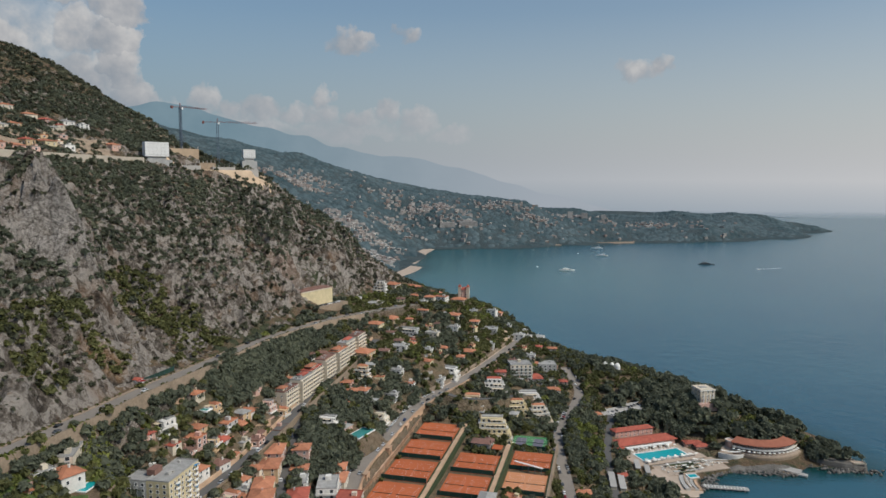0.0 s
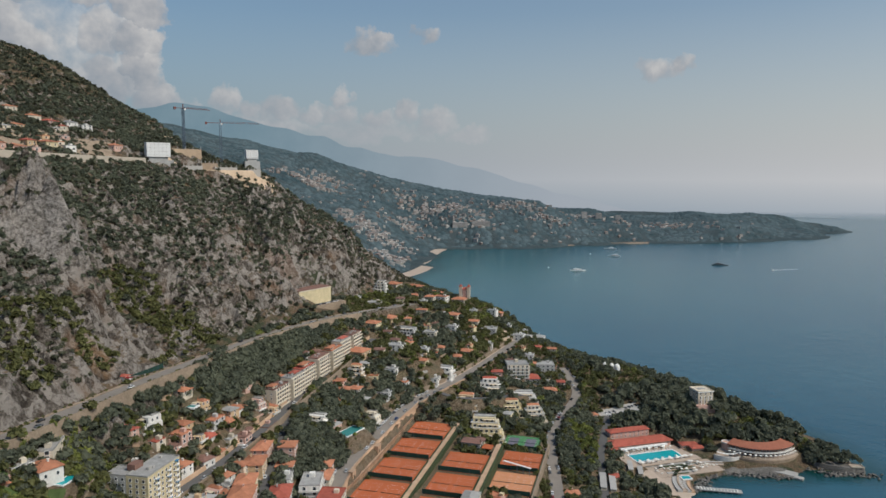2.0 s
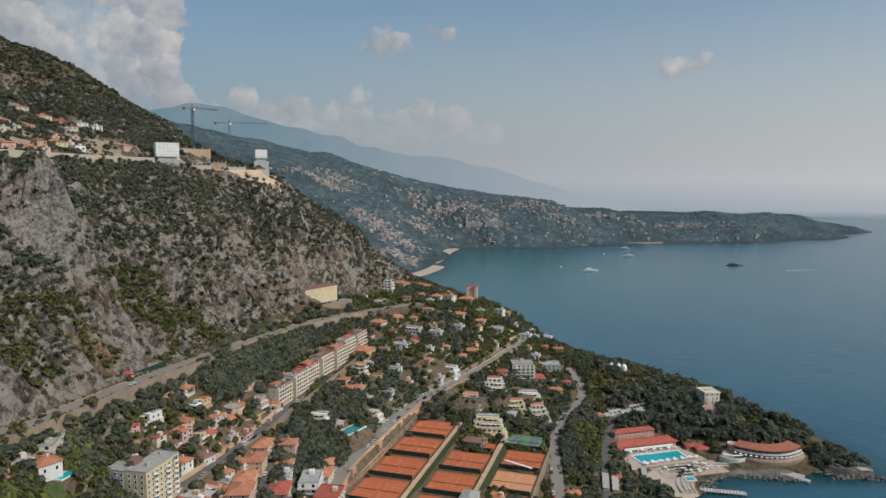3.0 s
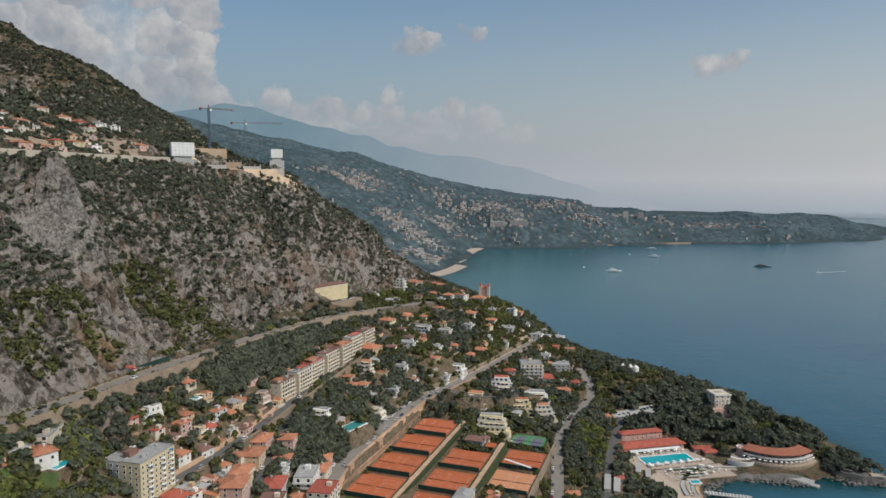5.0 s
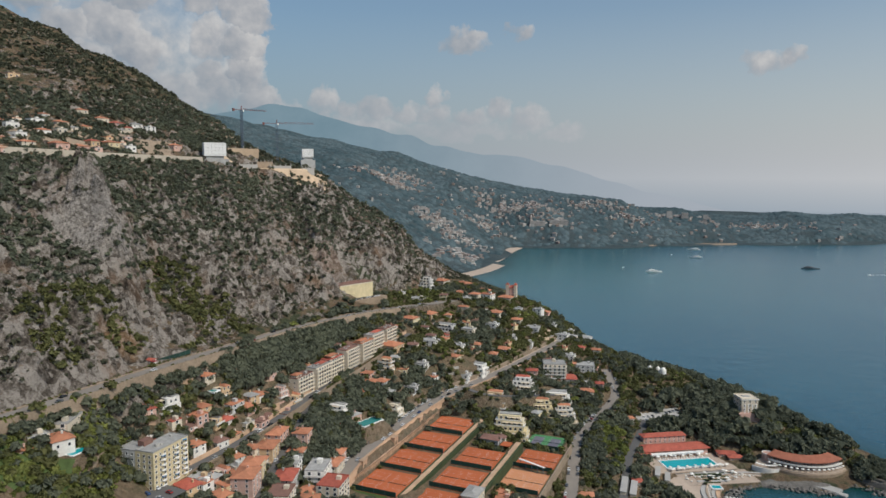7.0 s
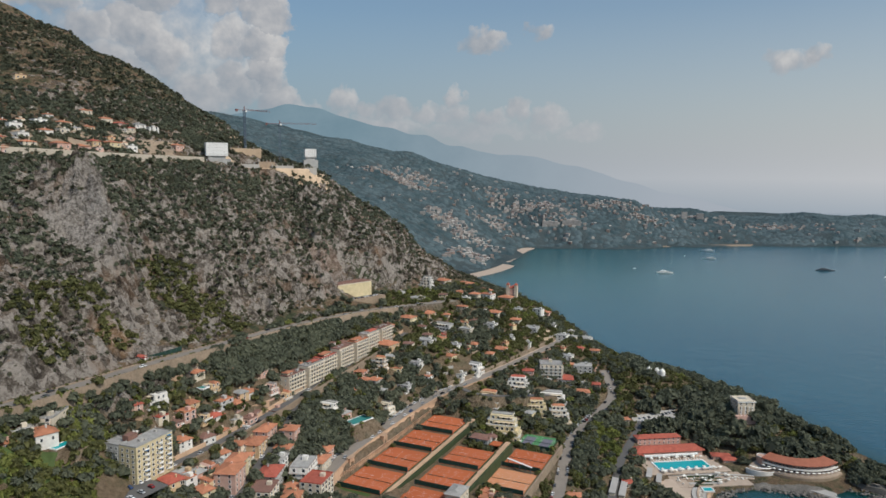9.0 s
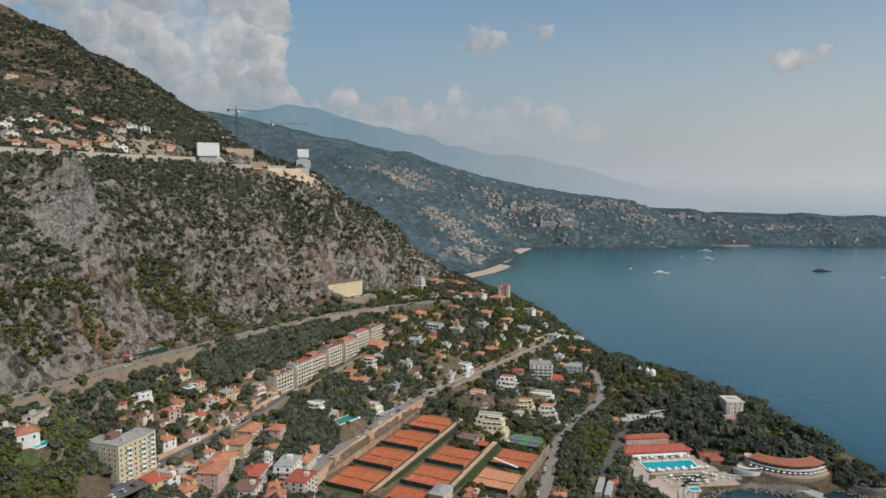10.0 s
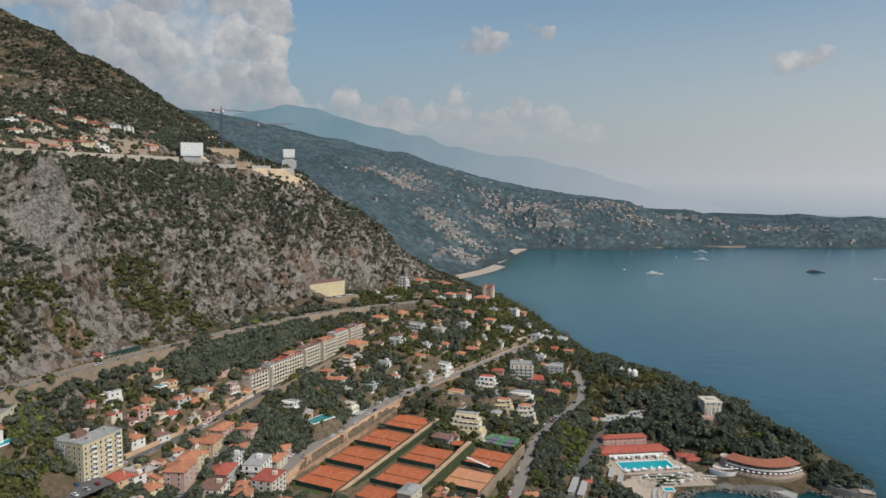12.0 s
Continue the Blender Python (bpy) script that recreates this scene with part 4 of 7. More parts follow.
# ---- tennis courts ----
def court(x, y, z, w, d, pairs, surface, play, label, group, screen=True):
    root = thing("tennis_court", x, y, z, CLUB, label, "tennis court", group)
    put("surface", box_mesh(w, d, 0.5, -0.42), root, mat=surface)
    for i in range(pairs):
        u = (i - (pairs - 1) / 2) * w / pairs
        if play is not None:
            put("playing_area", box_mesh(7.4, 17.5, 0.03, 0.085), root, u, 0, 0, mat=play)
        put("marking", shared("court_marking", lambda: boxes((-5.0, 0, 0, 0.05, 22, 0.012), (5.0, 0, 0, 0.05, 22, 0.012), (0, -11, 0, 10, 0.05, 0.012), (0, 11, 0, 10, 0.05, 0.012), (-3.8, 0, 0, 0.04, 22, 0.012), (3.8, 0, 0, 0.04, 22, 0.012), (0, -5.9, 0, 7.6, 0.04, 0.012), (0, 5.9, 0, 7.6, 0.04, 0.012), (0, 0, 0, 0.04, 11.8, 0.012)), WHITE_PAINT), root, u, 0, 0.12)
        net = put("net", shared("court_net", lambda: boxes((0, 0, 0.05, 11.4, 0.03, 0.35)), FENCE_GREEN), root, u, 0, 0.1)
        for s in (-5.8, 5.8):
            put("post", shared("net_post", lambda: boxes((0, 0, 0, 0.12, 0.12, 1.05)), FENCE_GREEN), net, s, 0, 0)
    if screen:
        put("fence", box_mesh(w, 0.12, 3.0), root, 0, -d / 2 + 0.1, 0.05, mat=FENCE_GREEN, label="dark green wind screen")
        put("hedge", box_mesh(0.9, d - 1, 0.9), root, w / 2 + 0.8, 0, 0, mat=HEDGE)
        for i in range(5):
            put("fence_post", shared("fence_post", lambda: boxes((0, 0, 0, 0.1, 0.1, 3.3)), STEEL_BLUE), root, (i / 4 - 0.5) * w, -d / 2, 0)
    BUILT.append((x, y, max(w, d) * 0.62))
    return root


def club(u, v, cx, cy):
    c, s = math.cos(radians(CLUB)), math.sin(radians(CLUB))
    return cx + u * c - v * s, cy + u * s + v * c


for v in (51.5, 17, -17.5, -52):
    x, y = club(0, v, -15.4, 430)
    court(x, y, 38.75, 28.5, 31.5, 2, CLAY, None, "red clay tennis court pair with dark green screens", "red clay courts")
for v in (15.5, -19, -53):
    x, y = club(0, v, 18.6, 416)
    court(x, y, 35.55, 27.5, 31, 2, CLAY, None, "red clay tennis court pair on the lower terrace", "red clay courts")
for v, s in ((18.5, CLAY), (-17, PALE_CLAY)):
    x, y = club(0, v, 56.5, 432)
    court(x, y, 28.95, 26.5, 31, 2, s, None, "clay tennis court pair beside the road", "red clay courts")
x, y = club(0, 0.5, 65, 493.5)
court(x, y, 24.75, 25.5, 26, 2, HARD_GREEN, HARD_PURPLE, "green hard court pair with grey-purple playing areas", "hard courts")


def lane(name, u, v0, v1, cx, cy, z, w, h, mat, label):
    x, y = club(u, (v0 + v1) / 2, cx, cy)
    ob = part(name, box_mesh(w, abs(v1 - v0), h), mat)
    ob.matrix_world = pose(x, y, z, 0, 0, CLUB)
    return tagged(ob, label, "path", kind="structure")


lane("bank", 18.9, -70, 70, -15.4, 430, 35.0, 1.6, 3.6, HEDGE, "green hedged bank between the clay terraces")
lane("bank_lower", 18.4, -72, 52, 18.6, 416, 28.0, 1.6, 7.2, HEDGE, "green hedged bank above the lower courts")
lane("path", 16.5, -70, 70, -15.4, 430, 35.2, 3.0, 4.1, WARM_STONE, "sandy path on a stone wall between the clay terraces")
lane("path_lower", 16.0, -72, 52, 18.6, 416, 29.0, 3.0, 6.9, WARM_STONE, "sandy path on a stone wall above the lower courts")
lane("lawn", -3, -68, -80, -15.4, 430, 38.2, 24, 0.5, LAWN, "small lawn below the last clay court")
lane("wall_road", 15.0, -36, 52, 56.5, 432, 24.0, 1.2, 6.2, TAN_STONE, "tan stone wall between courts and road")
BUILT += [(*club(u, v, -15.4, 430), 9.0) for u in (17.0, 52.0) for v in range(-80, 55, 10)] + [(*club(0, v, -15.4, 430), 12.0) for v in range(-80, 55, 12)]
x, y = club(-2, 46, 18.6, 416)
pav = thing("pavilion", x, y, 35.4, CLUB, "low tennis pavilion with a dark red roof", "pavilion")
put("wall", box_mesh(13, 9, 3.4), pav, mat=WALLS["grey"])
put("roof", hip_roof(13, 9, 1.0, 0.7), pav, 0, 0, 3.4, mat=ROOFS["brown"])
windows(pav, 13, 9, 0, 1, 3, ("front", "right"), False)
x, y = club(9, 46, 18.6, 416)
ter = part("clay_terrace", box_mesh(7, 8, 0.4), CLAY)
ter.matrix_world = pose(x, y, 35.3, 0, 0, CLUB)
tagged(ter, "small red clay practice terrace beside the pavilion", "terrace")
x, y = club(0, 1, 56.5, 432)
can = thing("walkway_canopy", x, y, 28.9, CLUB - 22, "long narrow white canopy between the lower courts", "canopy")
put("roof", box_mesh(21, 1.6, 0.25, 5.0), can, mat=WHITE_PAINT)
for i in range(5):
    put("post", shared("canopy_post", lambda: boxes((0, 0, 0, 0.25, 0.25, 5.0)), STEEL_BLUE), can, -9.5 + i * 4.7, 0, 0)
x, y = club(0, -62, 40, 432)
cl = thing("club_house", x, y, height(x, y), CLUB, "pale club house with a glass roof beside the courts", "club house")
put("wall", box_mesh(9, 14, 7, -2), cl, mat=WALLS["cream"])
put("roof", hip_roof(9, 14, 1.4, 0.6), cl, 0, 0, 5, mat=ROOFS["grey"])
windows(cl, 9, 14, 0, 1, 3.2, ("front", "right", "left"), False)
BUILT.append((x, y, 14))

# ---- houses: kind, x, y, width, depth, height, turn, wall, roof ----
LOWER_TOWN = [
    ("hip", -152.5, 266.5, 12.5, 9.5, 4.8, -33.2, "white", "tile"),
    ("flat", -158.5, 279.0, 16.8, 9.0, 5.5, -75, "cream", "grey"),
    ("hip", -148.8, 322.5, 13.4, 10.9, 5.3, -26.2, "pink", "red"),
    ("terr", -146.6, 340.5, 13.9, 11.4, 9.5, -24.1, "white", "grey"),
    ("hip", -110.4, 301.4, 11.1, 9.1, 3.6, -25.2, "ochre", "red"),
    ("hip", -124.2, 332.4, 10.3, 8.4, 5.3, -21.2, "white", "tile"),
    ("flat", -130.4, 346.8, 10.6, 8.7, 6.3, -15.0, "pink", "tile"),
    ("hip", -141.5, 377.5, 10.2, 8.3, 3.0, -16.4, "cream", "tile"),
    ("hip", -133.6, 398.0, 12.1, 9.9, 5.2, -16.8, "ochre", "tile"),
    ("terr", -134.0, 379.2, 12.2, 10.0, 6.1, -23.3, "ochre", "tile"),
]
TERRACES = [
    ("hip", -117.5, 399.2, 10.5, 8.5, 5.1, -14.6, "white", "tile"),
    ("terr", -112.2, 416.7, 12.4, 10.1, 11.1, -17.7, "pink", "grey"),
    ("terr", -103.8, 422.0, 10.2, 8.3, 8.9, -18.9, "ochre", "tile"),
    ("flat", -125.0, 377.0, 13.5, 11.0, 6.1, -14.7, "grey", "tile"),
    ("hip", -123.0, 364.8, 11.1, 9.0, 3.3, -18.4, "white", "red"),
    ("hip", -110.3, 392.3, 10.3, 8.4, 2.5, -9.9, "ochre", "brown"),
    ("flat", -103.0, 405.4, 14.3, 11.7, 4.3, -11.1, "pink", "brown"),
    ("flat", -108.2, 380.3, 10.0, 8.2, 4.1, -11.3, "pink", "brown"),
    ("hip", -115.9, 360.3, 8.2, 7.0, 3.1, -11.4, "cream", "tile"),
    ("hip", -94.3, 304.2, 9.4, 7.7, 5.6, -23.7, "yellow", "tile"),
]
STREET = [
    ("hip", -88.5, 321, 11.5, 15, 13, 6, "pink", "tile"), ("hip", -91, 335, 10, 11.5, 12.5, 6, "yellow", "tile"),
    ("hip", -94.5, 348, 10, 8, 6, 8, "cream", "tile"), ("hip", -94.5, 361.5, 11, 14, 9, 4, "ochre", "tile"),
    ("hip", -95, 377.5, 9, 15, 9.5, 2, "pink", "tile"), ("hip", -99, 326, 7, 8, 6, 10, "cream", "tile"),
    ("flat", -70, 322, 12, 15, 10, 6, "cream", "brown"), ("hip", -75, 341, 11, 16, 9.5, 6, "grey", "red"),
    ("flat", -78, 358, 9.5, 12, 9, 4, "white", "grey"), ("hip", -80, 370.5, 9.5, 8, 7, 3, "cream", "tile"),
    ("hip", -81.5, 383.5, 9.5, 10, 12, 2, "pink", "tile"), ("slab", -62, 357, 11, 17, 13.5, 4, "white", "grey"),
    ("hip", -62, 388, 11, 10, 8, 0, "pink", "tile"), ("hip", -58.5, 375, 8, 14, 7, -2, "cream", "tile"),
    ("flat", -49, 344, 13, 16, 13, -4, "cream", "red"), ("hip", -56, 326, 10, 9, 7, 8, "ochre", "tile"),
]
MIDDLE = [
    ("terr", -76.3, 432.1, 15.0, 12.2, 11.3, -12.8, "white", "grey"),
    ("hip", -72.8, 417.6, 7.7, 7.0, 2.3, -5.6, "pink", "tile"),
    ("hip", -84.7, 532.1, 19.1, 15.0, 7.2, -17.4, "ochre", "tile"),
    ("hip", -67.8, 549.4, 21.5, 15.0, 8.0, -20.4, "ochre", "tile"),
    ("terr", -62.4, 514.6, 11.1, 9.0, 14.9, -13.1, "ochre", "tile"),
    ("terr", -46.6, 468.5, 14.3, 11.7, 12.8, -17.1, "cream", "grey"),
    ("flat", -37.9, 538.4, 12.9, 10.5, 7.3, -15.4, "white", "grey"),
    ("flat", -36.5, 574.4, 14.2, 11.5, 6.3, -13.8, "white", "grey"),
    ("terr", -34.2, 626.0, 21.9, 15.0, 10.4, -19.9, "grey", "grey"),
    ("flat", -38.6, 505.0, 9.9, 8.1, 6.0, -16.0, "grey", "grey"),
    ("flat", -28.1, 530.7, 12.2, 10.0, 5.8, -13.8, "white", "tile"),
]
UPPER = [
    ("hip", -61.6, 607.8, 14.0, 11.4, 9.6, -18.8, "yellow", "tile"),
    ("hip", -51.3, 641.2, 16.9, 13.7, 6.9, -22.1, "ochre", "tile"),
    ("terr", 1.8, 571.6, 19.9, 15.0, 11.8, -20.3, "white", "grey"),
    ("terr", -66.0, 713.0, 11.5, 11.0, 19.0, -16.2, "white", "grey"),
    ("hip", -57.0, 755.0, 16.4, 13.4, 5.4, -23.5, "cream", "tile"),
    ("hip", -35.3, 781.6, 18.9, 15.0, 6.0, -23.4, "cream", "tile"),
    ("hip", -11.2, 775.7, 18.0, 14.7, 5.9, -16.5, "pink", "tile"),
    ("flat", -1.9, 730.8, 13.8, 11.3, 7.8, -22.6, "white", "tile"),
    ("hip", 17.5, 739.7, 15.2, 12.4, 6.9, -17.6, "cream", "tile"),
    ("hip", 10.4, 685.3, 14.2, 11.5, 6.9, -18.3, "cream", "tile"),
    ("flat", 10.6, 656.5, 11.4, 9.3, 7.0, -19.9, "white", "grey"),
]
SHORE = [
    ("flat", 47.5, 686.3, 16.4, 13.4, 8.4, -12.0, "grey", "grey"),
    ("flat", 53.4, 730.0, 10.0, 8.1, 10.7, -23.7, "white", "grey"),
    ("flat", 67.9, 717.8, 11.0, 9.0, 5.8, -19.0, "white", "grey"),
    ("flat", 53.3, 953.7, 11.4, 9.3, 4.6, -21.6, "white", "grey"),
    ("flat", 78.4, 703.4, 14.3, 11.7, 6.8, -16.4, "white", "grey"),
    ("hip", 102.9, 730.4, 13.6, 11.1, 11.0, -20.7, "white", "grey"),
    ("hip", 89.9, 710.7, 8.4, 7.0, 5.8, -19.7, "cream", "grey"),
    ("hip", 23.2, 620.9, 12.9, 10.5, 5.5, -15.0, "cream", "tile"),
    ("hip", 97.4, 687.3, 8.2, 7.0, 4.0, -20.2, "pink", "red"),
    ("hip", -86.5, 677.8, 8.4, 7.0, 4.1, -14.3, "white", "grey"),
    ("flat", -68.6, 678.5, 17.8, 14.5, 4.5, -10.1, "cream", "grey"),
]
EAST = [
    ("terr", 44.0, 570.2, 15.0, 14.0, 13.0, -16.8, "white", "red"),
    ("terr", 23.7, 531.5, 13.0, 12.0, 11.5, -23.3, "ochre", "tile"),
    ("hip", 51.5, 595.6, 8.7, 7.1, 6.7, -15.3, "pink", "red"),
    ("slab", 70.7, 614.2, 17.8, 14.5, 14.9, -8.8, "cream", "grey"),
    ("hip", 80.9, 615.1, 17.8, 14.5, 5.7, -10.6, "grey", "red"),
    ("terr", 72.4, 576.7, 18.7, 15.0, 11.2, -13.2, "white", "grey"),
    ("hip", 98.8, 602.3, 12.3, 10.0, 6.3, -14.0, "cream", "tile"),
    ("hip", 111.4, 619.6, 7.4, 7.0, 7.2, -15.9, "pink", "red"),
    ("flat", 99.7, 642.6, 15.2, 12.4, 9.3, -12.5, "grey", "grey"),
    ("terr", 37.6, 500.0, 21.0, 17.0, 18.1, -17.5, "yellow", "grey"),
    ("terr", 61.5, 546.5, 13.1, 12.0, 13.4, -9.6, "yellow", "tile"),
    ("terr", 79.7, 546.6, 13.1, 10.7, 17.0, -7.2, "cream", "tile"),
]
ABOVE = [
    ("flat", -360.3, 511.6, 14.4, 11.0, 5.3, -19.3, "white", "grey"),
    ("hip", -349.3, 527.1, 13.7, 10.9, 5.7, -18.3, "cream", "tile"),
    ("hip", -349.1, 581.4, 13.9, 11.0, 6.4, -27.0, "cream", "tile"),
    ("hip", -338.7, 588.6, 14.0, 11.0, 4.6, -14.6, "pink", "red"),
    ("hip", -332.2, 606.0, 16.5, 11.0, 5.4, -24.3, "white", "grey"),
    ("flat", -322.5, 614.0, 13.3, 10.6, 7.5, -20.5, "white", "grey"),
    ("hip", -317.3, 483.5, 18.0, 11.0, 7.0, -20.4, "pink", "tile"),
    ("hip", -314.9, 504.3, 16.9, 11.0, 6.5, -25.6, "pink", "tile"),
    ("hip", -313.6, 519.4, 10.6, 8.5, 6.4, -14.1, "ochre", "red"),
    ("hip", -308.5, 534.4, 14.7, 11.0, 6.1, -16.1, "yellow", "tile"),
    ("flat", -298.2, 546.7, 10.8, 8.7, 6.5, -27.0, "white", "grey"),
    ("hip", -293.5, 611.4, 12.1, 9.7, 6.8, -18.5, "pink", "tile"),
    ("hip", -364.4, 574.8, 12.7, 10.2, 5.5, -27.5, "cream", "tile"),
    ("flat", -353.1, 477.2, 12.6, 10.1, 7.1, -20.4, "white", "grey"),
    ("flat", -338.8, 468.3, 11.5, 9.2, 6.7, -13.9, "white", "grey"),
    ("hip", -328.2, 440.9, 12.7, 10.1, 6.7, -13.3, "pink", "tile"),
    ("flat", -337.1, 510.9, 11.5, 9.2, 5.9, -13.0, "cream", "grey"),
    ("hip", -335.1, 489.4, 12.8, 10.2, 7.1, -26.4, "white", "tile"),
    ("hip", -342.5, 549.5, 12.2, 9.7, 5.0, -24.5, "ochre", "tile"),
    ("hip", -326.6, 461.0, 13.2, 10.5, 7.4, -21.0, "cream", "tile"),
    ("flat", -442.7, 585.7, 13.1, 10.5, 6.4, -23.2, "ochre", "brown"),
]
SLOPE = [
    ("flat", -59.3, 763.5, 16, 12.8, 5.8, -8.6, "white", "grey"),
    ("hip", 14.2, 660.3, 12, 9.6, 5.3, -20.0, "cream", "tile"),
    ("flat", -31.4, 628.0, 16, 12.8, 8.5, -20.6, "white", "grey"),
    ("flat", 30.4, 717.7, 12, 9.6, 5.7, -10.7, "grey", "grey"),
    ("flat", 59.5, 670.2, 13, 10.4, 5.3, -20.3, "white", "grey"),
    ("hip", 99.9, 744.8, 13, 10.4, 5.1, -19.7, "cream", "grey"),
    ("flat", -32.5, 521.7, 14, 11.2, 6.3, -22.2, "white", "grey"),
    ("flat", -46.0, 646.2, 13, 10.4, 5.9, -8.1, "ochre", "tile"),
    ("hip", -69.2, 613.6, 13, 10.4, 5.2, -14.1, "yellow", "tile"),
    ("hip", -43.2, 774.2, 12, 9.6, 6.7, -13.6, "pink", "tile"),
    ("hip", -14.0, 715.2, 11, 8.8, 8.2, -14.7, "cream", "tile"),
    ("flat", -9.5, 629.9, 12, 9.6, 8.3, -16.2, "cream", "grey"),
    ("flat", 29.5, 648.0, 11, 8.8, 5.7, -8.9, "white", "grey"),
    ("flat", -4.8, 553.1, 13, 10.4, 7.0, -12.3, "white", "grey"),
    ("hip", 32.0, 690.0, 11, 9.0, 6.0, -15.0, "cream", "tile"),
    ("flat", -22.0, 690.0, 12, 9.5, 6.5, -15.0, "white", "grey"),
    ("hip", -30.0, 715.0, 11, 9.0, 6.0, -18.0, "pink", "tile"),
    ("flat", 45.0, 655.0, 11, 9.0, 6.0, -12.0, "white", "grey"),
    ("hip", 0.0, 610.0, 10, 8.5, 6.0, -14.0, "cream", "tile"),
    ("flat", -15.0, 590.0, 12, 9.5, 6.5, -16.0, "white", "grey"),
    ("hip", 112.0, 690.0, 10, 8.0, 6.0, -10.0, "cream", "tile"),
    ("flat", 86.0, 728.0, 11, 9.0, 6.0, -14.0, "white", "grey"),
    ("hip", 60.0, 745.0, 11, 9.0, 6.0, -16.0, "pink", "tile"),
    ("flat", 84.0, 655.0, 13, 10.0, 7.0, -12.0, "white", "grey"),
    ("hip", 108.0, 655.0, 10, 8.5, 6.0, -14.0, "pink", "tile"),
    ("flat", 60.0, 630.0, 12, 9.0, 7.0, -10.0, "white", "grey"),
]
CORNER = [
    ("hip", -158.5, 251.0, 7.6, 7.0, 3.4, -33.7, "pink", "tile"),
    ("flat", -161.0, 262.0, 11.0, 9.0, 5.5, -30.7, "cream", "grey"),
]

for kind_, x, y, w_, d_, h_, turn_, wall_, roof_ in STREET:
    house(kind_, x, y, w_, d_, h_, turn_, wall_, roof_)
for kind_, x, y, w_, d_, h_, turn_, wall_, roof_ in EAST:
    house(kind_, x, y, w_ * 1.12, d_ * 1.1, h_ * 1.2, turn_ + 14, wall_, roof_)
for row in LOWER_TOWN:
    house(*row, lift=2.6)
for row in TERRACES + MIDDLE + UPPER + SHORE + CORNER:
    house(*row)
for row in SLOPE:
    if clear_of(row[1], row[2], row[3] * 0.36):
        house(*row)
for row in ABOVE:
    house(*row[:5], row[5] * 0.72, *row[6:], group="houses on the upper hillside", lift=0.9)

# the smaller houses scattered along the upper bench
for i in range(40):
    x, y = RNG.uniform(-372, -300), RNG.uniform(430, 625)
    if clear_of(x, y, 3.4) and 238 < height(x, y) < 272:
        house(RNG.choice(("hip", "hip", "flat")), x, y, RNG.uniform(7, 10), RNG.uniform(6, 8), RNG.uniform(3.0, 4.0), RNG.uniform(-40, -10), RNG.choice(("white", "cream", "pink", "ochre")), RNG.choice(("tile", "tile", "grey", "red")), "houses on the upper hillside", 0.6)

# ---- the large buildings ----
def block(name, x, y, z, w, d, h, turn, floors, wall, label, group="", deep=4.0, roof="grey"):
    root = thing(name, x, y, z, turn, label, "apartment building", group)
    put("wall", box_mesh(w, d, h + deep, -deep), root, mat=WALLS[wall])
    top = put("roof", flat_roof(w, d), root, 0, 0, h, mat=ROOFS[roof])
    for i in range(4):
        put("vent", boxes((0, 0, 0.1, RNG.uniform(0.8, 1.8), RNG.uniform(0.8, 1.6), RNG.uniform(0.6, 1.5))), top, RNG.uniform(-0.4, 0.4) * w, RNG.uniform(-0.2, 0.2) * d, 0, mat=CONCRETE)
    BUILT.append((x, y, max(w, d) * 0.5))
    return root


apt = block("apartment_block", -122.5, 300, 68.5, 24.5, 11, 19.5, 80, 7, "yellow", "seven-storey pale yellow apartment block with loggias and blue awnings", deep=6)
for k in range(7):
    for i in range(8):
        window(apt, -10.6 + i * 3.03, -5.52, k * 2.6 + 1.2, 0, False, 1.4, 1.2)
    for i in (1, 4, 6):
        b = put("balcony", shared("loggia", lambda: boxes((0, -0.6, 0, 2.4, 1.2, 0.15), (0, -1.15, 0.1, 2.4, 0.1, 0.85)), WHITE_PAINT), apt, -9.1 + i * 3.03, -5.5, k * 2.6 + 1.0)
        if (k * 3 + i) % 4 == 0:
            put("awning", shared("blue_awning", lambda: boxes((0, -0.7, 2.2, 2.4, 1.3, 0.1)), BLUE_CLOTH), b, label="blue cloth awning")
    for i in range(3):
        window(apt, -12.27, -3.3 + i * 3.3, k * 2.6 + 1.2, -90, False, 1.4, 1.2)
# shade of the side away from the sun is painted as grey
wing = put("wing", box_mesh(10, 10.5, 25, -6), apt, -7.2, 10.7, 0, mat=WALLS["grey"], label="plaster side wing with its shade painted in grey")
put("roof", flat_roof(10, 10.5), apt, -7.2, 10.7, 19.0, mat=ROOFS["grey"])
for k in range(7):
    for i in range(3):
        window(apt, -12.24, 7.2 + i * 3.3, k * 2.6 + 1.2, -90, False, 1.4, 1.2)
put("penthouse", boxes((0, 0, 0.1, 6, 4, 2.6)), apt, -4, 6.5, 19.5, mat=ROOFS["brown"])
lot = part("car_park", box_mesh(16, 34, 0.5), ASPHALT)
lot.matrix_world = pose(-117, 276, height(-117, 276) - 0.1, 0, 0, -16)
tagged(lot, "asphalt car park below the apartment block", "car park", kind="structure")
BUILT.append((-117, 276, 14))

# the long row of terraced apartments
ROW_A, ROW_B, ROW_N = Vector((-101, 425, 70.5)), Vector((-66, 566, 80)), 7
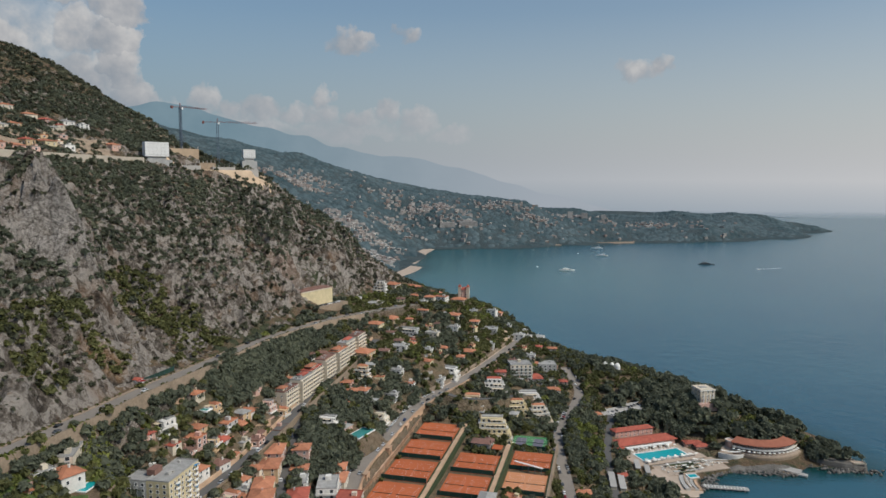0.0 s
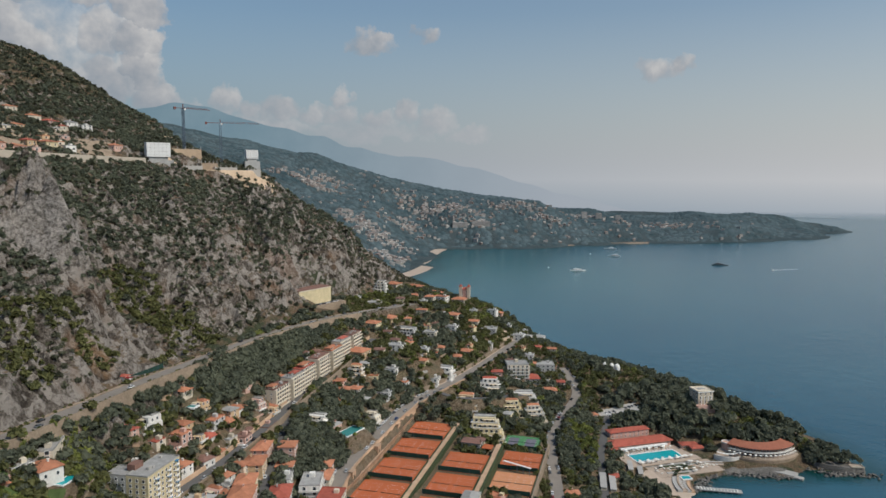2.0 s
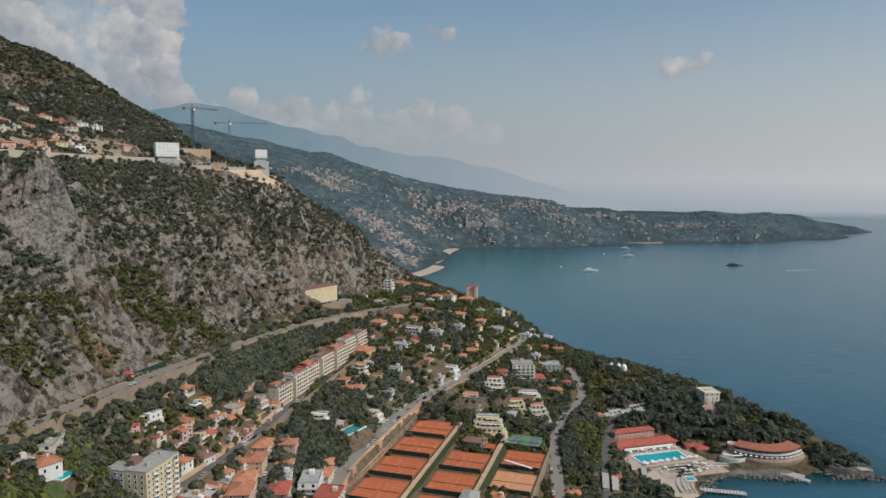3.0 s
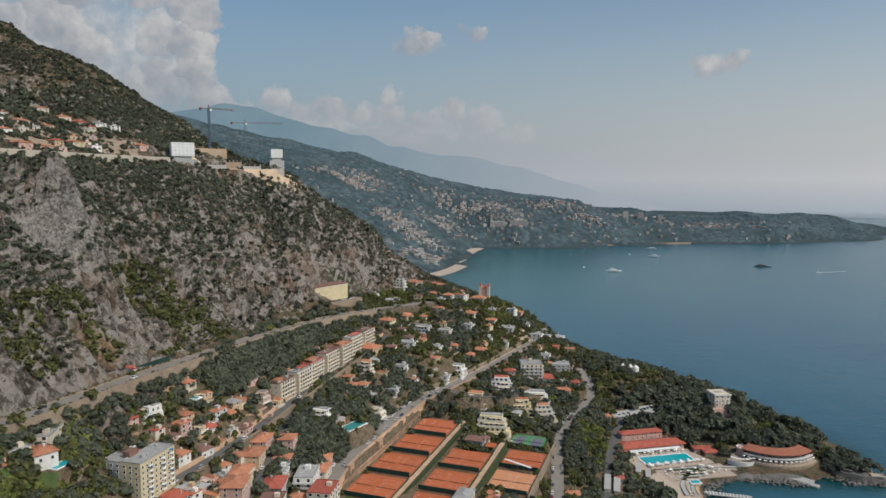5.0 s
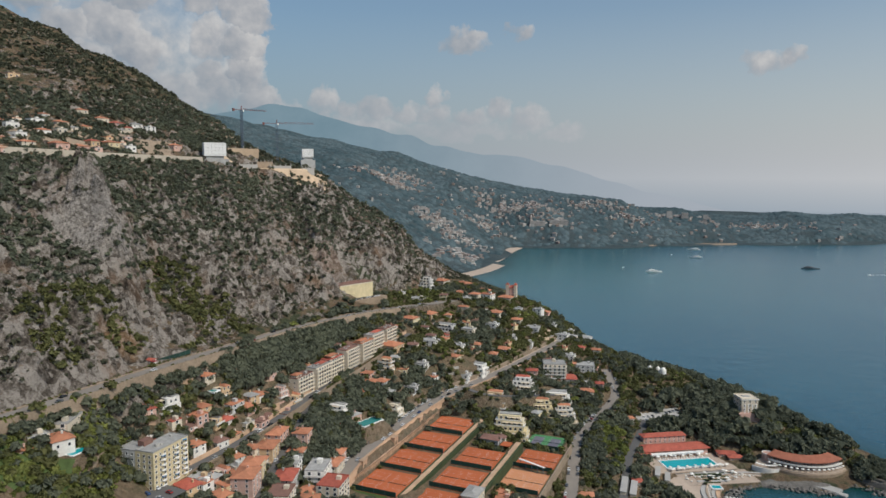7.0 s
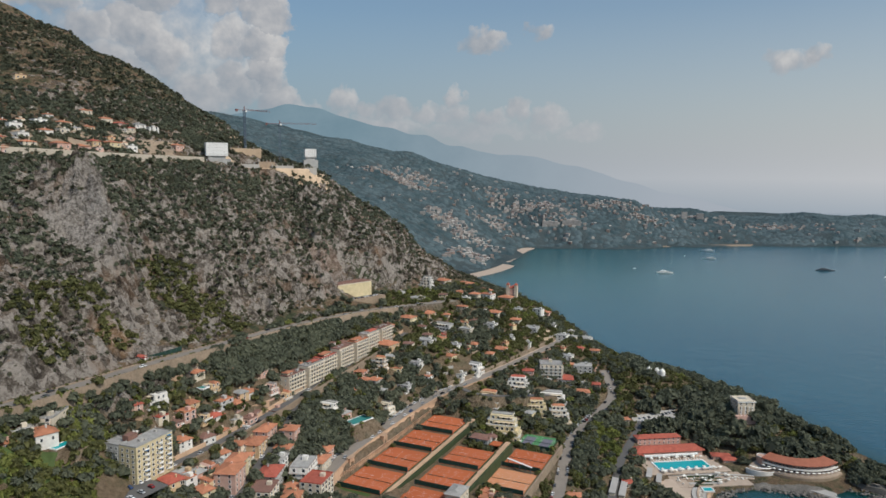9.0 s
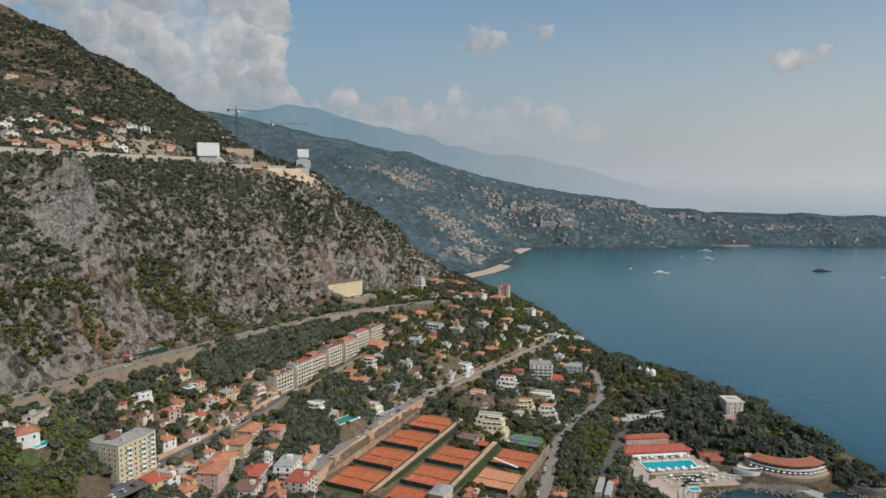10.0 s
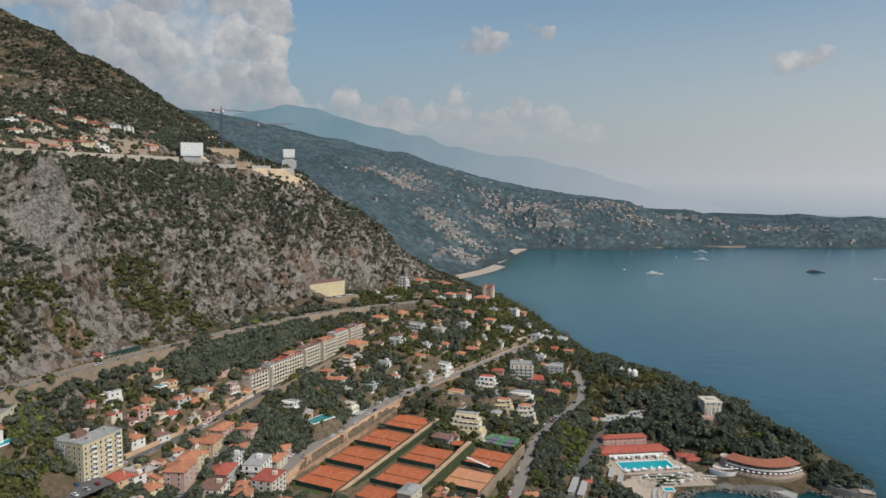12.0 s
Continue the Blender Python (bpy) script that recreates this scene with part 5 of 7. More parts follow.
for i in range(ROW_N):
    f = (i + 0.5) / ROW_N
    p = ROW_A.lerp(ROW_B, f)
    jog = (0, 1.2, -0.8, 0.6, 2.0, 0.4, 1.2)[i]
    unit = block("row_house", p.x - 3.9 + jog, p.y + 1.5, p.z - 0.5, 19.8, 8, 13.4 + (0, 0.6, -0.4, 0.8, 0.2, 0.9, 0.4)[i], 76, 5, "cream", "five-storey cream row house with continuous pale balconies", "long terraced row", roof=("brown", "grey", "red", "brown", "tile", "grey", "brown")[i])
    for k in range(5):
        put("balcony", shared("row_balcony", lambda: boxes((0, -0.75, 0, 18.6, 1.5, 0.2), (0, -1.45, 0.15, 18.6, 0.12, 0.7)), WALLS["cream"]), unit, 0, -4.0, 0.2 + k * 2.7)
        for j in range(6):
            window(unit, -7.75 + j * 3.1, -4.02, 0.6 + k * 2.7, 0, False, 1.9, 1.8)
    put("fin", boxes((-9.7, -4.7, -1, 0.5, 1.7, 14.6)), unit, mat=WALLS["cream"])
    for k in range(4):
        for j in range(2):
            window(unit, -9.92, -2 + j * 4, 1.2 + k * 3, -90, False, 1.2, 0.9)
    if i in (0, 1, 2, 4, 5):
        put("roof_shelter", hip_roof(7 + i % 3 * 2, 5, 0.9, 0.3), unit, (-4, 3, 0, 2, -3, 4)[i % 6], 0.6, 14.9, mat=ROOFS["red" if i % 2 else "tile"])
        put("shelter_wall", boxes((0, 0, 0, 6, 4.2, 1.6)), unit, (-4, 3, 0, 2, -3, 4)[i % 6], 0.6, 13.4, mat=WALLS["cream"])
tagged(ribbon("row_wall", [(-92, 425, 70), (-80, 475, 73), (-68, 525, 77), (-58, 568, 80)], 0.5, 0.6, 6, TAN_STONE, 0, 60, 1.0), "tan stone wall below the terraced row", "wall", kind="structure")

# the yellow hall at the foot of the quarry
hall = thing("hall", -119, 616, 107.5, 58, "windowless pale yellow hall with a rust-brown flat roof", "industrial hall")
put("wall", box_mesh(41, 13, 19, -6), hall, mat=WALLS["yellow"])
put("end_wall", box_mesh(0.3, 13.2, 19, -6), hall, -20.6, 0, 0, mat=WARM_STONE)
put("roof", boxes((0, 0, 13, 41.6, 13.6, 0.5), (0, 3, 13.5, 20, 3, 0.7)), hall, mat=ROOFS["brown"])
put("cornice", boxes((0, -6.6, 12.2, 41.4, 0.3, 0.8)), hall, mat=WALLS["cream"])
BUILT += [(-119, 616, 18), (-108, 596, 9), (-98, 618, 9), (-128, 598, 9)]
yard = part("yard", box_mesh(58, 9, 6.9), TAN_STONE)
yard.matrix_world = pose(-107.5, 607, 100.2, 0, 0, 58)
tagged(yard, "stone-walled yard in front of the yellow hall", "yard", kind="structure")
BUILT.append((-103, 612, 12))

# the turreted house over the sea
keep = thing("turreted_house", 24, 752, 86, -12, "pale turreted house with small red roofs above the sea", "house")
put("wall", box_mesh(9, 9, 17, -4), keep, mat=WALLS["pink"])
put("roof", hip_roof(9, 9, 2.2, 0.5), keep, 0, 0, 13, mat=ROOFS["red"])
for sx in (-4.5, 4.5):
    t = put("turret", boxes((0, 0, -4, 3.2, 3.2, 20), (0, 0, 15.6, 3.8, 3.8, 0.5)), keep, sx, -3.5, 0, mat=WALLS["cream"])
    put("turret_roof", hip_roof(3.2, 3.2, 2.4, 0.4), t, 0, 0, 16.1, mat=ROOFS["red"])
windows(keep, 9, 9, 0, 4, 3, ("front", "right", "left"), False)

# the white villa on the headland
V = (229, 586)
villa = thing("headland_villa", V[0], V[1], 28.0, 12, "square three-storey cream villa with columns and a flat roof", "villa")
put("wall", box_mesh(14, 14, 15, -4), villa, mat=WALLS["cream"])
put("roof", flat_roof(14.6, 14.6), villa, 0, 0, 11, mat=WALLS["cream"])
put("skylight", hip_roof(6, 4, 0.8, 0.2), villa, 0, 1, 11.15, mat=ROOFS["grey"])
put("cornice", boxes((0, 0, 10.4, 15.2, 15.2, 0.55)), villa, mat=WHITE_PAINT)
windows(villa, 14, 14, 0.2, 3, 3.5, ("front", "right", "left"), False, 2.1, 1.1)
for sx in (-4.6, -1.6, 1.6, 4.6):
    put("column", shared("villa_column", lambda: boxes((0, 0, 0, 0.6, 0.6, 6.8), (0, 0, 6.8, 0.9, 0.9, 0.3), (0, 0, -0.4, 0.9, 0.9, 0.4)), WHITE_PAINT), villa, sx, -8.4, 0)
put("terrace", boxes((0, -10, -6, 20, 6, 6.0), (0, -12.8, 0, 20, 0.3, 0.9), (8.5, -4, -6, 4, 12, 6.0)), villa, mat=WALLS["pink"])
BUILT.append((V[0], V[1], 11))

# white domes and red-roofed lodge
for dx, dy, r in ((0, 0, 2.7), (7.5, 2.5, 2.2), (12, -1, 3.0)):
    x, y = 164 + dx, 676 + dy
    dome = thing("dome_tent", x, y, height(x, y) + 4.0, 0, "white peaked fabric tent on a low round wall", "tent", "white domes")
    bm = bmesh.new()
    bmesh.ops.create_uvsphere(bm, u_segments=20, v_segments=12, radius=r)
    bmesh.ops.delete(bm, geom=[v for v in bm.verts if v.co.z < -0.1], context="VERTS")
    for v in bm.verts:
        v.co.z += 0.9 * max(0.0, 1 - math.hypot(v.co.x, v.co.y) / r) ** 2
    put("dome", bm, dome, mat=PARASOL)
    bm = bmesh.new()
    bmesh.ops.create_cone(bm, segments=20, radius1=r, radius2=r, depth=8, cap_ends=True, matrix=Matrix.Translation((0, 0, -4)))
    put("drum", bm, dome, mat=WHITE_PAINT)
    BUILT.append((x, y - 4, 8))
house("hip", 158, 669, 9, 6, 3.6, 10, "cream", "tile")
house("hip", 141, 530, 7, 9, 4, 15, "pink", "red")
house("hip", 136, 521, 6, 9, 3.5, 20, "pink", "red")
house("hip", 130, 470, 9, 7, 4, 12, "cream", "red")
house("hip", 134, 582, 9, 6, 3.5, 20, "cream", "tile")

# ---- the bathing place ----
def pool(x, y, z, w, d, turn, water, label, coping=1.0):
    root = thing("swimming_pool", x, y, z, turn, label, "swimming pool", "swimming pools")
    put("water_surface", box_mesh(w, d, 0.6, -0.5), root, mat=water)
    put("coping", boxes((0, -d / 2 - coping / 2, -0.6, w + 2 * coping, coping, 0.85), (0, d / 2 + coping / 2, -0.6, w + 2 * coping, coping, 0.85), (-w / 2 - coping / 2, 0, -0.6, coping, d, 0.85), (w / 2 + coping / 2, 0, -0.6, coping, d, 0.85)), root, mat=WHITE_PAINT)
    BUILT.append((x, y, max(w, d) * (0.55 if w > 30 else 0.4)))


BX, BY, BT = 172.5, 522.5, 18.5
deck = part("pool_deck", box_mesh(62, 31, 0.5), PAVING)
deck.matrix_world = pose(BX + 1, BY + 1.5, 3.75, 0, 0, BT)
tagged(deck, "pale pink paved deck round the large pool", "deck", kind="structure")
pool(BX, BY, 4.45, 40, 13, BT, POOL_BLUE, "long turquoise swimming pool on a pale deck")
low = part("lower_deck", box_mesh(74, 22, 0.8), PAVING)
low.matrix_world = pose(BX + 8, BY - 21, 1.9, 0, 0, BT - 2)
tagged(low, "pale paved bathing terraces above the rocks", "deck", kind="structure")
pool(185, 486.5, 2.9, 6.5, 5.0, 10, POOL_BLUE, "small round turquoise paddling pool", 0.7)
pool(-53, 433, 55.2, 18, 9, 62, POOL_TEAL, "teal garden pool among dark trees", 0.4)
pool(-144.2, 268, 95.2, 9.5, 4.6, 80, POOL_BLUE, "small turquoise garden pool beside a white house", 0.5)
pool(-134, 372, height(-134, 372) + 0.9, 7, 4, -10, POOL_TEAL, "small teal pool on a stone terrace")


def beach(u, v):
    c, s = math.cos(radians(BT)), math.sin(radians(BT))
    return BX + u * c - v * s, BY + u * s + v * c


x, y = beach(-2, 21)
main = thing("beach_hotel", x, y, 4.2, BT, "long low pool building with a wide red tiled roof", "hotel")
put("wall", box_mesh(54, 11, 5.5, -1), main, mat=WALLS["pink"])
put("roof", hip_roof(56, 13.5, 2.6, 0.8), main, 0, 0.5, 4.5, mat=ROOFS["red"])
put("colonnade", boxes((0, -7.8, 3.0, 44, 2.2, 0.3), (0, -8.8, 2.3, 44, 0.25, 0.9)), main, mat=WHITE_PAINT)
for i in range(16):
    put("pillar", shared("colonnade_pillar", lambda: boxes((0, 0, 0, 0.35, 0.35, 3.0)), WHITE_PAINT), main, -21 + i * 2.8, -8.6, 0)
    window(main, -21 + i * 2.8, -5.52, 0.4, 0, False, 2.0, 1.6)
x, y = beach(-4, 34)
rear = thing("hotel_wing", x, y, 6, BT, "two-storey brick-red hotel wing with a red roof", "hotel")
put("wall", box_mesh(36, 8, 11, -3), rear, mat=WALLS["pink"])
put("roof", hip_roof(36, 8, 1.8, 0.7), rear, 0, 0, 8, mat=ROOFS["red"])
windows(rear, 36, 8, 2.6, 2, 2.7, ("front", "left"), False)
BUILT += [(*beach(-24, 26), 14), (*beach(-4, 28), 16), (*beach(16, 26), 14), (*beach(22, -20), 14), (*beach(-4, -22), 14), (*beach(42, -20), 7), (*beach(36, 6), 9)]
x, y = beach(36, 5)
for dx, dy, w_, d_ in ((0, 3, 15, 7), (4, -4, 10, 6)):
    cab = thing("bath_house", x + dx, y + dy, 4.0, BT - 12, "small bath house with a stepped red roof", "bath house", "bath houses")
    put("wall", box_mesh(w_, d_, 4.2, -1), cab, mat=WALLS["pink"])
    put("roof", hip_roof(w_, d_, 1.3, 0.8), cab, 0, 0, 3.2, mat=ROOFS["red"])
    windows(cab, w_, d_, -0.3, 1, 3, ("front", "right"), False)

for i, (x, y, w_, d_) in enumerate(((119, 460, 3.6, 24), (125, 457, 3.6, 22), (146, 494, 3.0, 16), (152, 488, 3.0, 14))):
    cab = thing("beach_cabins", x, y, height(x, y), -9, "row of pale beach cabins under a flat awning", "beach cabins", "beach cabins")
    put("wall", box_mesh(w_, d_, 3.4, -1), cab, mat=WALLS["cream"])
    put("roof", boxes((0, 0, 2.4, w_ + 0.8, d_ + 0.6, 0.2)), cab, mat=CONCRETE)
    for k in range(int(d_ / 3)):
        put("door", shared("cabin_door", lambda: boxes((0, 0, 0, 0.1, 1.2, 2.0)), BLUE_CLOTH), cab, -w_ / 2 - 0.03, -d_ / 2 + 1.5 + k * 3, 0)
    BUILT.append((x, y + 6, 8))
    BUILT.append((x, y - 6, 8))
for u0, v0, span, z0 in ((6, -13.5, 46, 3.0), (12, -18, 40, 2.6)):
    x, y = beach(u0, v0)
    tw = thing("terrace_step", x, y, z0 - 1.2, BT - 3, "low stone terrace wall with planting above the bay", "wall", "bathing terraces")
    put("masonry", boxes((0, 0, 0, span, 0.6, 1.7)), tw, mat=CONCRETE)
    put("planting", boxes((0, 0.8, 0.2, span * 0.8, 1.0, 1.6)), tw, mat=HEDGE)

for k, (v0, u0, span) in enumerate(((-14.5, 2, 40), (-20.5, 5, 34), (-24.5, 8, 30), (-28.5, 4, 24), (-33, -2, 18))):
    x, y = beach(u0, v0)
    row_ = thing("bathing_step", x, y, 2.7, BT - 5, "pale stone bathing step with a clipped hedge", "terrace", "bathing steps")
    put("slab", boxes((0, 0, -1.4, span, 2.6, 1.7)), row_, mat=(CONCRETE, PAVING, TAN_STONE)[k % 3])
    put("hedge", boxes((k * 1.5 - 3, 1.7, -0.6, span * 0.7, 0.8, 1.5)), row_, mat=HEDGE)

# the crescent-shaped house by the water
def arc_band(cx, cy, r0, r1, a0, a1, z0, z1, n=28):
    """A curved slab between two radii."""
    bm = bmesh.new()
    rings = []
    for i in range(n + 1):
        a = radians(a0 + (a1 - a0) * i / n)
        c, s = math.cos(a), math.sin(a)
        rings.append([bm.verts.new((cx + r * c, cy + r * s, z)) for r, z in ((r0, z0), (r1, z0), (r1, z1), (r0, z1))])
    for p, q in zip(rings, rings[1:]):
        for k in range(4):
            bm.faces.new((p[k], q[k], q[(k + 1) % 4], p[(k + 1) % 4]))
    bm.faces.new(rings[0][::-1])
    bm.faces.new(rings[-1])
    bmesh.ops.recalc_face_normals(bm, faces=bm.faces)
    return bm


for i, (r0, r1, z1, m_) in enumerate(((32.5, 35.5, 1.5, WARM_STONE), (35.5, 38.5, 1.9, CONCRETE), (38.5, 42.0, 2.3, PAVING), (42.0, 45.5, 3.0, CONCRETE))):
    step_ = thing("curved_terrace", 218, 472, 0, 0, "curved paved bathing terrace stepping down to the bay", "terrace", "bathing terraces")
    put("slab", arc_band(0, 0, r0, r1, 84, 188, -2.0, z1), step_, mat=m_)
    put("kerb", arc_band(0, 0, r0, r0 + 0.35, 84, 188, z1, z1 + 0.45), step_, mat=TAN_STONE)
BUILT += [(218 + 39 * math.cos(radians(a)), 472 + 39 * math.sin(radians(a)), 8.0) for a in range(84, 190, 12)]
balc = thing("round_terrace", 230, 531, 2, 0, "white curved restaurant terrace above the rocks", "terrace")
put("wall", arc_band(0, 0, 13.4, 14.2, 215, 322, -3, 4.2), balc, mat=WALLS["white"])
put("floor", arc_band(0, 0, 2, 13.6, 215, 322, -3, 3.3), balc, mat=PAVING)
BUILT += [(226, 522, 9), (236, 524, 8), (168, 478, 14), (176, 492, 12), (165, 505, 9), (160, 468, 9), (205, 509, 9), (216, 512, 9), (229, 513, 9), (245, 510, 8)]
tagged(ribbon("point_wall", [(291, 522, 0), (304, 513, 0), (316, 507, 0), (324, 510, 0)], 4.0, 4.0, 8, ROCK, 0, 60, 2.5), "dark stone walled promontory at the end of the bay", "rock", kind="structure")
lid = thing("point_terrace", 320, 508, 4.2, -5, "small pale terrace on the walled rocky point", "terrace")
put("floor", boxes((0, 0, 0, 9, 7, 0.3)), lid, mat=PAVING)
put("wall", boxes((0, -3.4, 0.3, 9, 0.3, 0.8), (4.4, 0, 0.3, 0.3, 7, 0.8)), lid, mat=WALLS["cream"])
CRESCENT_ROOF = weathered("roof_crescent", (0.34, 0.125, 0.075), 0.45, 1.2, 0.3, 0.85)
cres = thing("crescent_house", 256, 552, 4, 0, "crescent-shaped beach house with a long red tiled roof", "beach house")
put("wall", arc_band(0, 0, 26, 34, 225, 318, -2, 8.6), cres, mat=ROOFS["brown"])
bm = arc_band(0, 0, 25, 35.5, 223, 320, 8.6, 9.0)
for v in bm.verts:
    r = math.hypot(v.co.x, v.co.y)
    v.co.z += 0.0 if v.co.z < 8.8 else (1.9 if r < 30 else 0.1)
put("roof", bm, cres, mat=CRESCENT_ROOF)
put("balcony", arc_band(0, 0, 34, 36.2, 225, 318, 5.6, 5.9), cres, mat=WALLS["white"])
put("railing", arc_band(0, 0, 36.0, 36.15, 225, 318, 5.9, 6.8), cres, mat=WALLS["white"])
put("terrace", arc_band(0, 0, 33, 38.5, 222, 320, 1.2, 2.4), cres, mat=PAVING)
put("sea_wall", arc_band(0, 0, 38.0, 39.2, 218, 322, -4.5, 1.4), cres, mat=TAN_STONE)
for i in range(22):
    a = 228 + i * 4.1
    window(cres, 34.05 * math.cos(radians(a)), 34.05 * math.sin(radians(a)), 6.2, a + 90, False, 1.9, 1.3)
    window(cres, 34.05 * math.cos(radians(a)), 34.05 * math.sin(radians(a)), 3.0, a + 90, False, 2.0, 1.5)
drum = put("round_terrace", arc_band(0, 0, 0.1, 4, 0, 360, -2, 8.0, 32), cres, -24, -19, 0, mat=WALLS["pink"])
put("parapet", arc_band(0, 0, 3.7, 4.1, 0, 360, 8.0, 8.8, 32), drum, mat=WALLS["white"])
BUILT += [(236, 526, 15), (256, 516, 15), (276, 524, 15)]
quay = thing("quay", 262, 504, 0, -38, "wedge of pale concrete quay beside the bay", "quay")
put("slab", boxes((0, 0, -3, 22, 9, 4.6), (11, -3, -3, 10, 5, 4.2)), quay, mat=CONCRETE)
put("steps", boxes((6, -4.4, -2, 8, 2, 3.0), (6, -5.6, -2, 8, 1.4, 2.4)), quay, mat=PAVING)
pier = thing("pier", 203, 470.5, 0, -10, "broad grey bathing pier on piles", "pier")
put("deck", box_mesh(31, 5.2, 0.5, 1.1), pier, mat=CONCRETE)
for i in range(7):
    for sy in (-2.2, 2.2):
        put("pile", shared("pier_pile", lambda: boxes((0, 0, -5, 0.4, 0.4, 6.1)), CONCRETE), pier, -12.5 + i * 4.2, sy, 0)


def parasol(x, y, z):
    root = thing("parasol", x, y, z, RNG.uniform(0, 90), "white cloth beach parasol on a pole", "parasol", "beach parasols")
    def canopy():
        bm = bmesh.new()
        bmesh.ops.create_cone(bm, segments=8, radius1=1.2, radius2=0.05, depth=0.6, cap_ends=True, matrix=Matrix.Translation((0, 0, 2.5)))
        return bm
    put("canopy", shared("parasol_canopy", canopy, PARASOL), root)
    put("pole", shared("parasol_pole", lambda: boxes((0, 0, 0, 0.06, 0.06, 2.3)), WHITE_PAINT), root)


def lounger(x, y, z, turn):
    root = thing("sun_lounger", x, y, z, turn, "white sun lounger with a raised backrest", "sun lounger", "sun loungers")
    put("mattress", shared("lounger_bed", lambda: boxes((0, 0, 0.3, 0.7, 1.5, 0.12), (0, 0, 0, 0.6, 1.4, 0.3)), PARASOL), root)
    put("backrest", shared("lounger_back", lambda: boxes((0, 0.95, 0.4, 0.7, 0.5, 0.4)), PARASOL), root)


for i in range(19):
    for v in (9.3, -9.3):
        u = -20 + i * 2.2 + RNG.uniform(-0.3, 0.3)
        lounger(*beach(u, v + RNG.uniform(-0.5, 0.5)), 4.27, BT + (0 if v > 0 else 180))
        if i % 3 == 0:
            parasol(*beach(u + 0.9, v + RNG.uniform(0, 1.2)), 4.27)
for i in range(26):
    u, v = RNG.uniform(-26, 26), RNG.choice((11.2, -11.4)) + RNG.uniform(-1.5, 1.5)
    parasol(*beach(u, v), 4.27)
for i in range(14):
    parasol(*beach(RNG.uniform(-14, 26), RNG.uniform(-33, -16)), 2.9)
for i in range(30):
    u, v = RNG.uniform(-16, 40), RNG.uniform(-28, -18)
    x, y = beach(u, v)
    lounger(x, y, 3.0, BT + RNG.choice((0, 90, 180)))
for i in range(26):
    u, v = -14 + (i // 2) * 2.2, (-1.5, 1.5)[i % 2]
    lounger(203 + u * 0.985 + v * 0.174, 470.5 - u * 0.174 + v * 0.985, 1.6, -10 + (i % 2) * 180)
for i in range(9):
    a = radians(220 + i * 12)
    parasol(230 + 10.5 * math.cos(a), 531 + 10.5 * math.sin(a), 5.3)
for i in range(24):
    a = radians(92 + i * 3.9)
    lounger(218 + 40 * math.cos(a), 472 + 40 * math.sin(a), 2.3, math.degrees(a) + 90)
for i in range(16):
    a = radians(228 + i * 5.8)
    parasol(256 + 37.4 * math.cos(a), 552 + 37.4 * math.sin(a), 6.6)

# ---- the building site on the cliff ----
def shelter(x, y, z, w_, d_, h_, turn, label):
    root = thing("wrapped_building", x, y, z, turn, label, "building site")
    put("sheeting", boxes((0, 0, 0, w_, d_, h_)), root, mat=WHITE_PAINT)
    for i in range(7):
        put("scaffold_pole", boxes((0, 0, -3, 0.1, 0.1, h_ + 3.4)), root, -w_ / 2 + i * w_ / 6, -d_ / 2 - 0.1, 0, mat=CONCRETE)
    for k in range(4):
        put("scaffold_rail", boxes((0, -d_ / 2 - 0.2, h_ * (k + 0.5) / 4, w_ + 0.3, 0.1, 0.12)), root, mat=CONCRETE)
    put("base", boxes((0, 0, -20, w_ * 1.25, d_ * 1.1, 17), (0, 0, -3, w_ * 0.8, d_ * 0.7, 3)), root, mat=WALLS["grey"])
    BUILT.append((x, y, w_ * 0.6))


shelter(-264, 635, 240, 21, 9, 13, 38, "white sheeted building in scaffolding on the cliff edge")
shelter(-213, 756, 242, 13, 8, 9.5, 30, "pale sheeted tower on the rim of the cliff")


def crane(x, y, z, tall, arm, tail, turn, label):
    root = thing("tower_crane", x, y, z, turn, label, "tower crane", "tower cranes")
    mast = []
    s = 0.9
    for sx in (-s, s):
        for sy in (-s, s):
            mast.append((sx, sy, 0, 0.42, 0.42, tall))
    for k in range(int(tall / 2.4)):
        mast += [(0, -s, k * 2.4, 1.8, 0.14, 0.2), (0, s, k * 2.4, 1.8, 0.14, 0.2), (-s, 0, k * 2.4, 0.14, 1.8, 0.2), (s, 0, k * 2.4 + 1.2, 0.14, 1.8, 0.2)]
    put("mast", boxes(*mast), root, mat=STEEL_BLUE)
    jib = [(arm / 2, -0.6, tall, arm, 0.2, 0.2), (arm / 2, 0.6, tall, arm, 0.2, 0.2), (arm / 2, 0, tall + 1.3, arm, 0.2, 0.2)]
    jib += [(i * 2.2, 0, tall, 0.14, 1.2, 1.4) for i in range(int(arm / 2.2))]
    put("jib", boxes(*jib), root, mat=STEEL_RED, label="red lattice jib")
    put("counter_jib", boxes((-tail / 2, 0, tall, tail, 1.4, 0.4)), root, mat=STEEL_RED)
    put("counterweight", boxes((-tail + 1, 0, tall - 1.6, 2.2, 1.6, 2.6)), root, mat=STEEL_RED)
    put("cab", boxes((1.4, -1.1, tall - 1.8, 1.6, 1.4, 1.9)), root, mat=WHITE_PAINT)
    put("apex", boxes((0, 0, tall, 0.7, 0.7, 4.2)), root, mat=STEEL_RED)


crane(-262.8, 694.4, 231, 59.5, 30, 10, 52, "tall dark tower crane with a red jib above the cliff")
crane(-235, 722, 229, 49, 40, 15, 22, "dark tower crane with a long red jib")
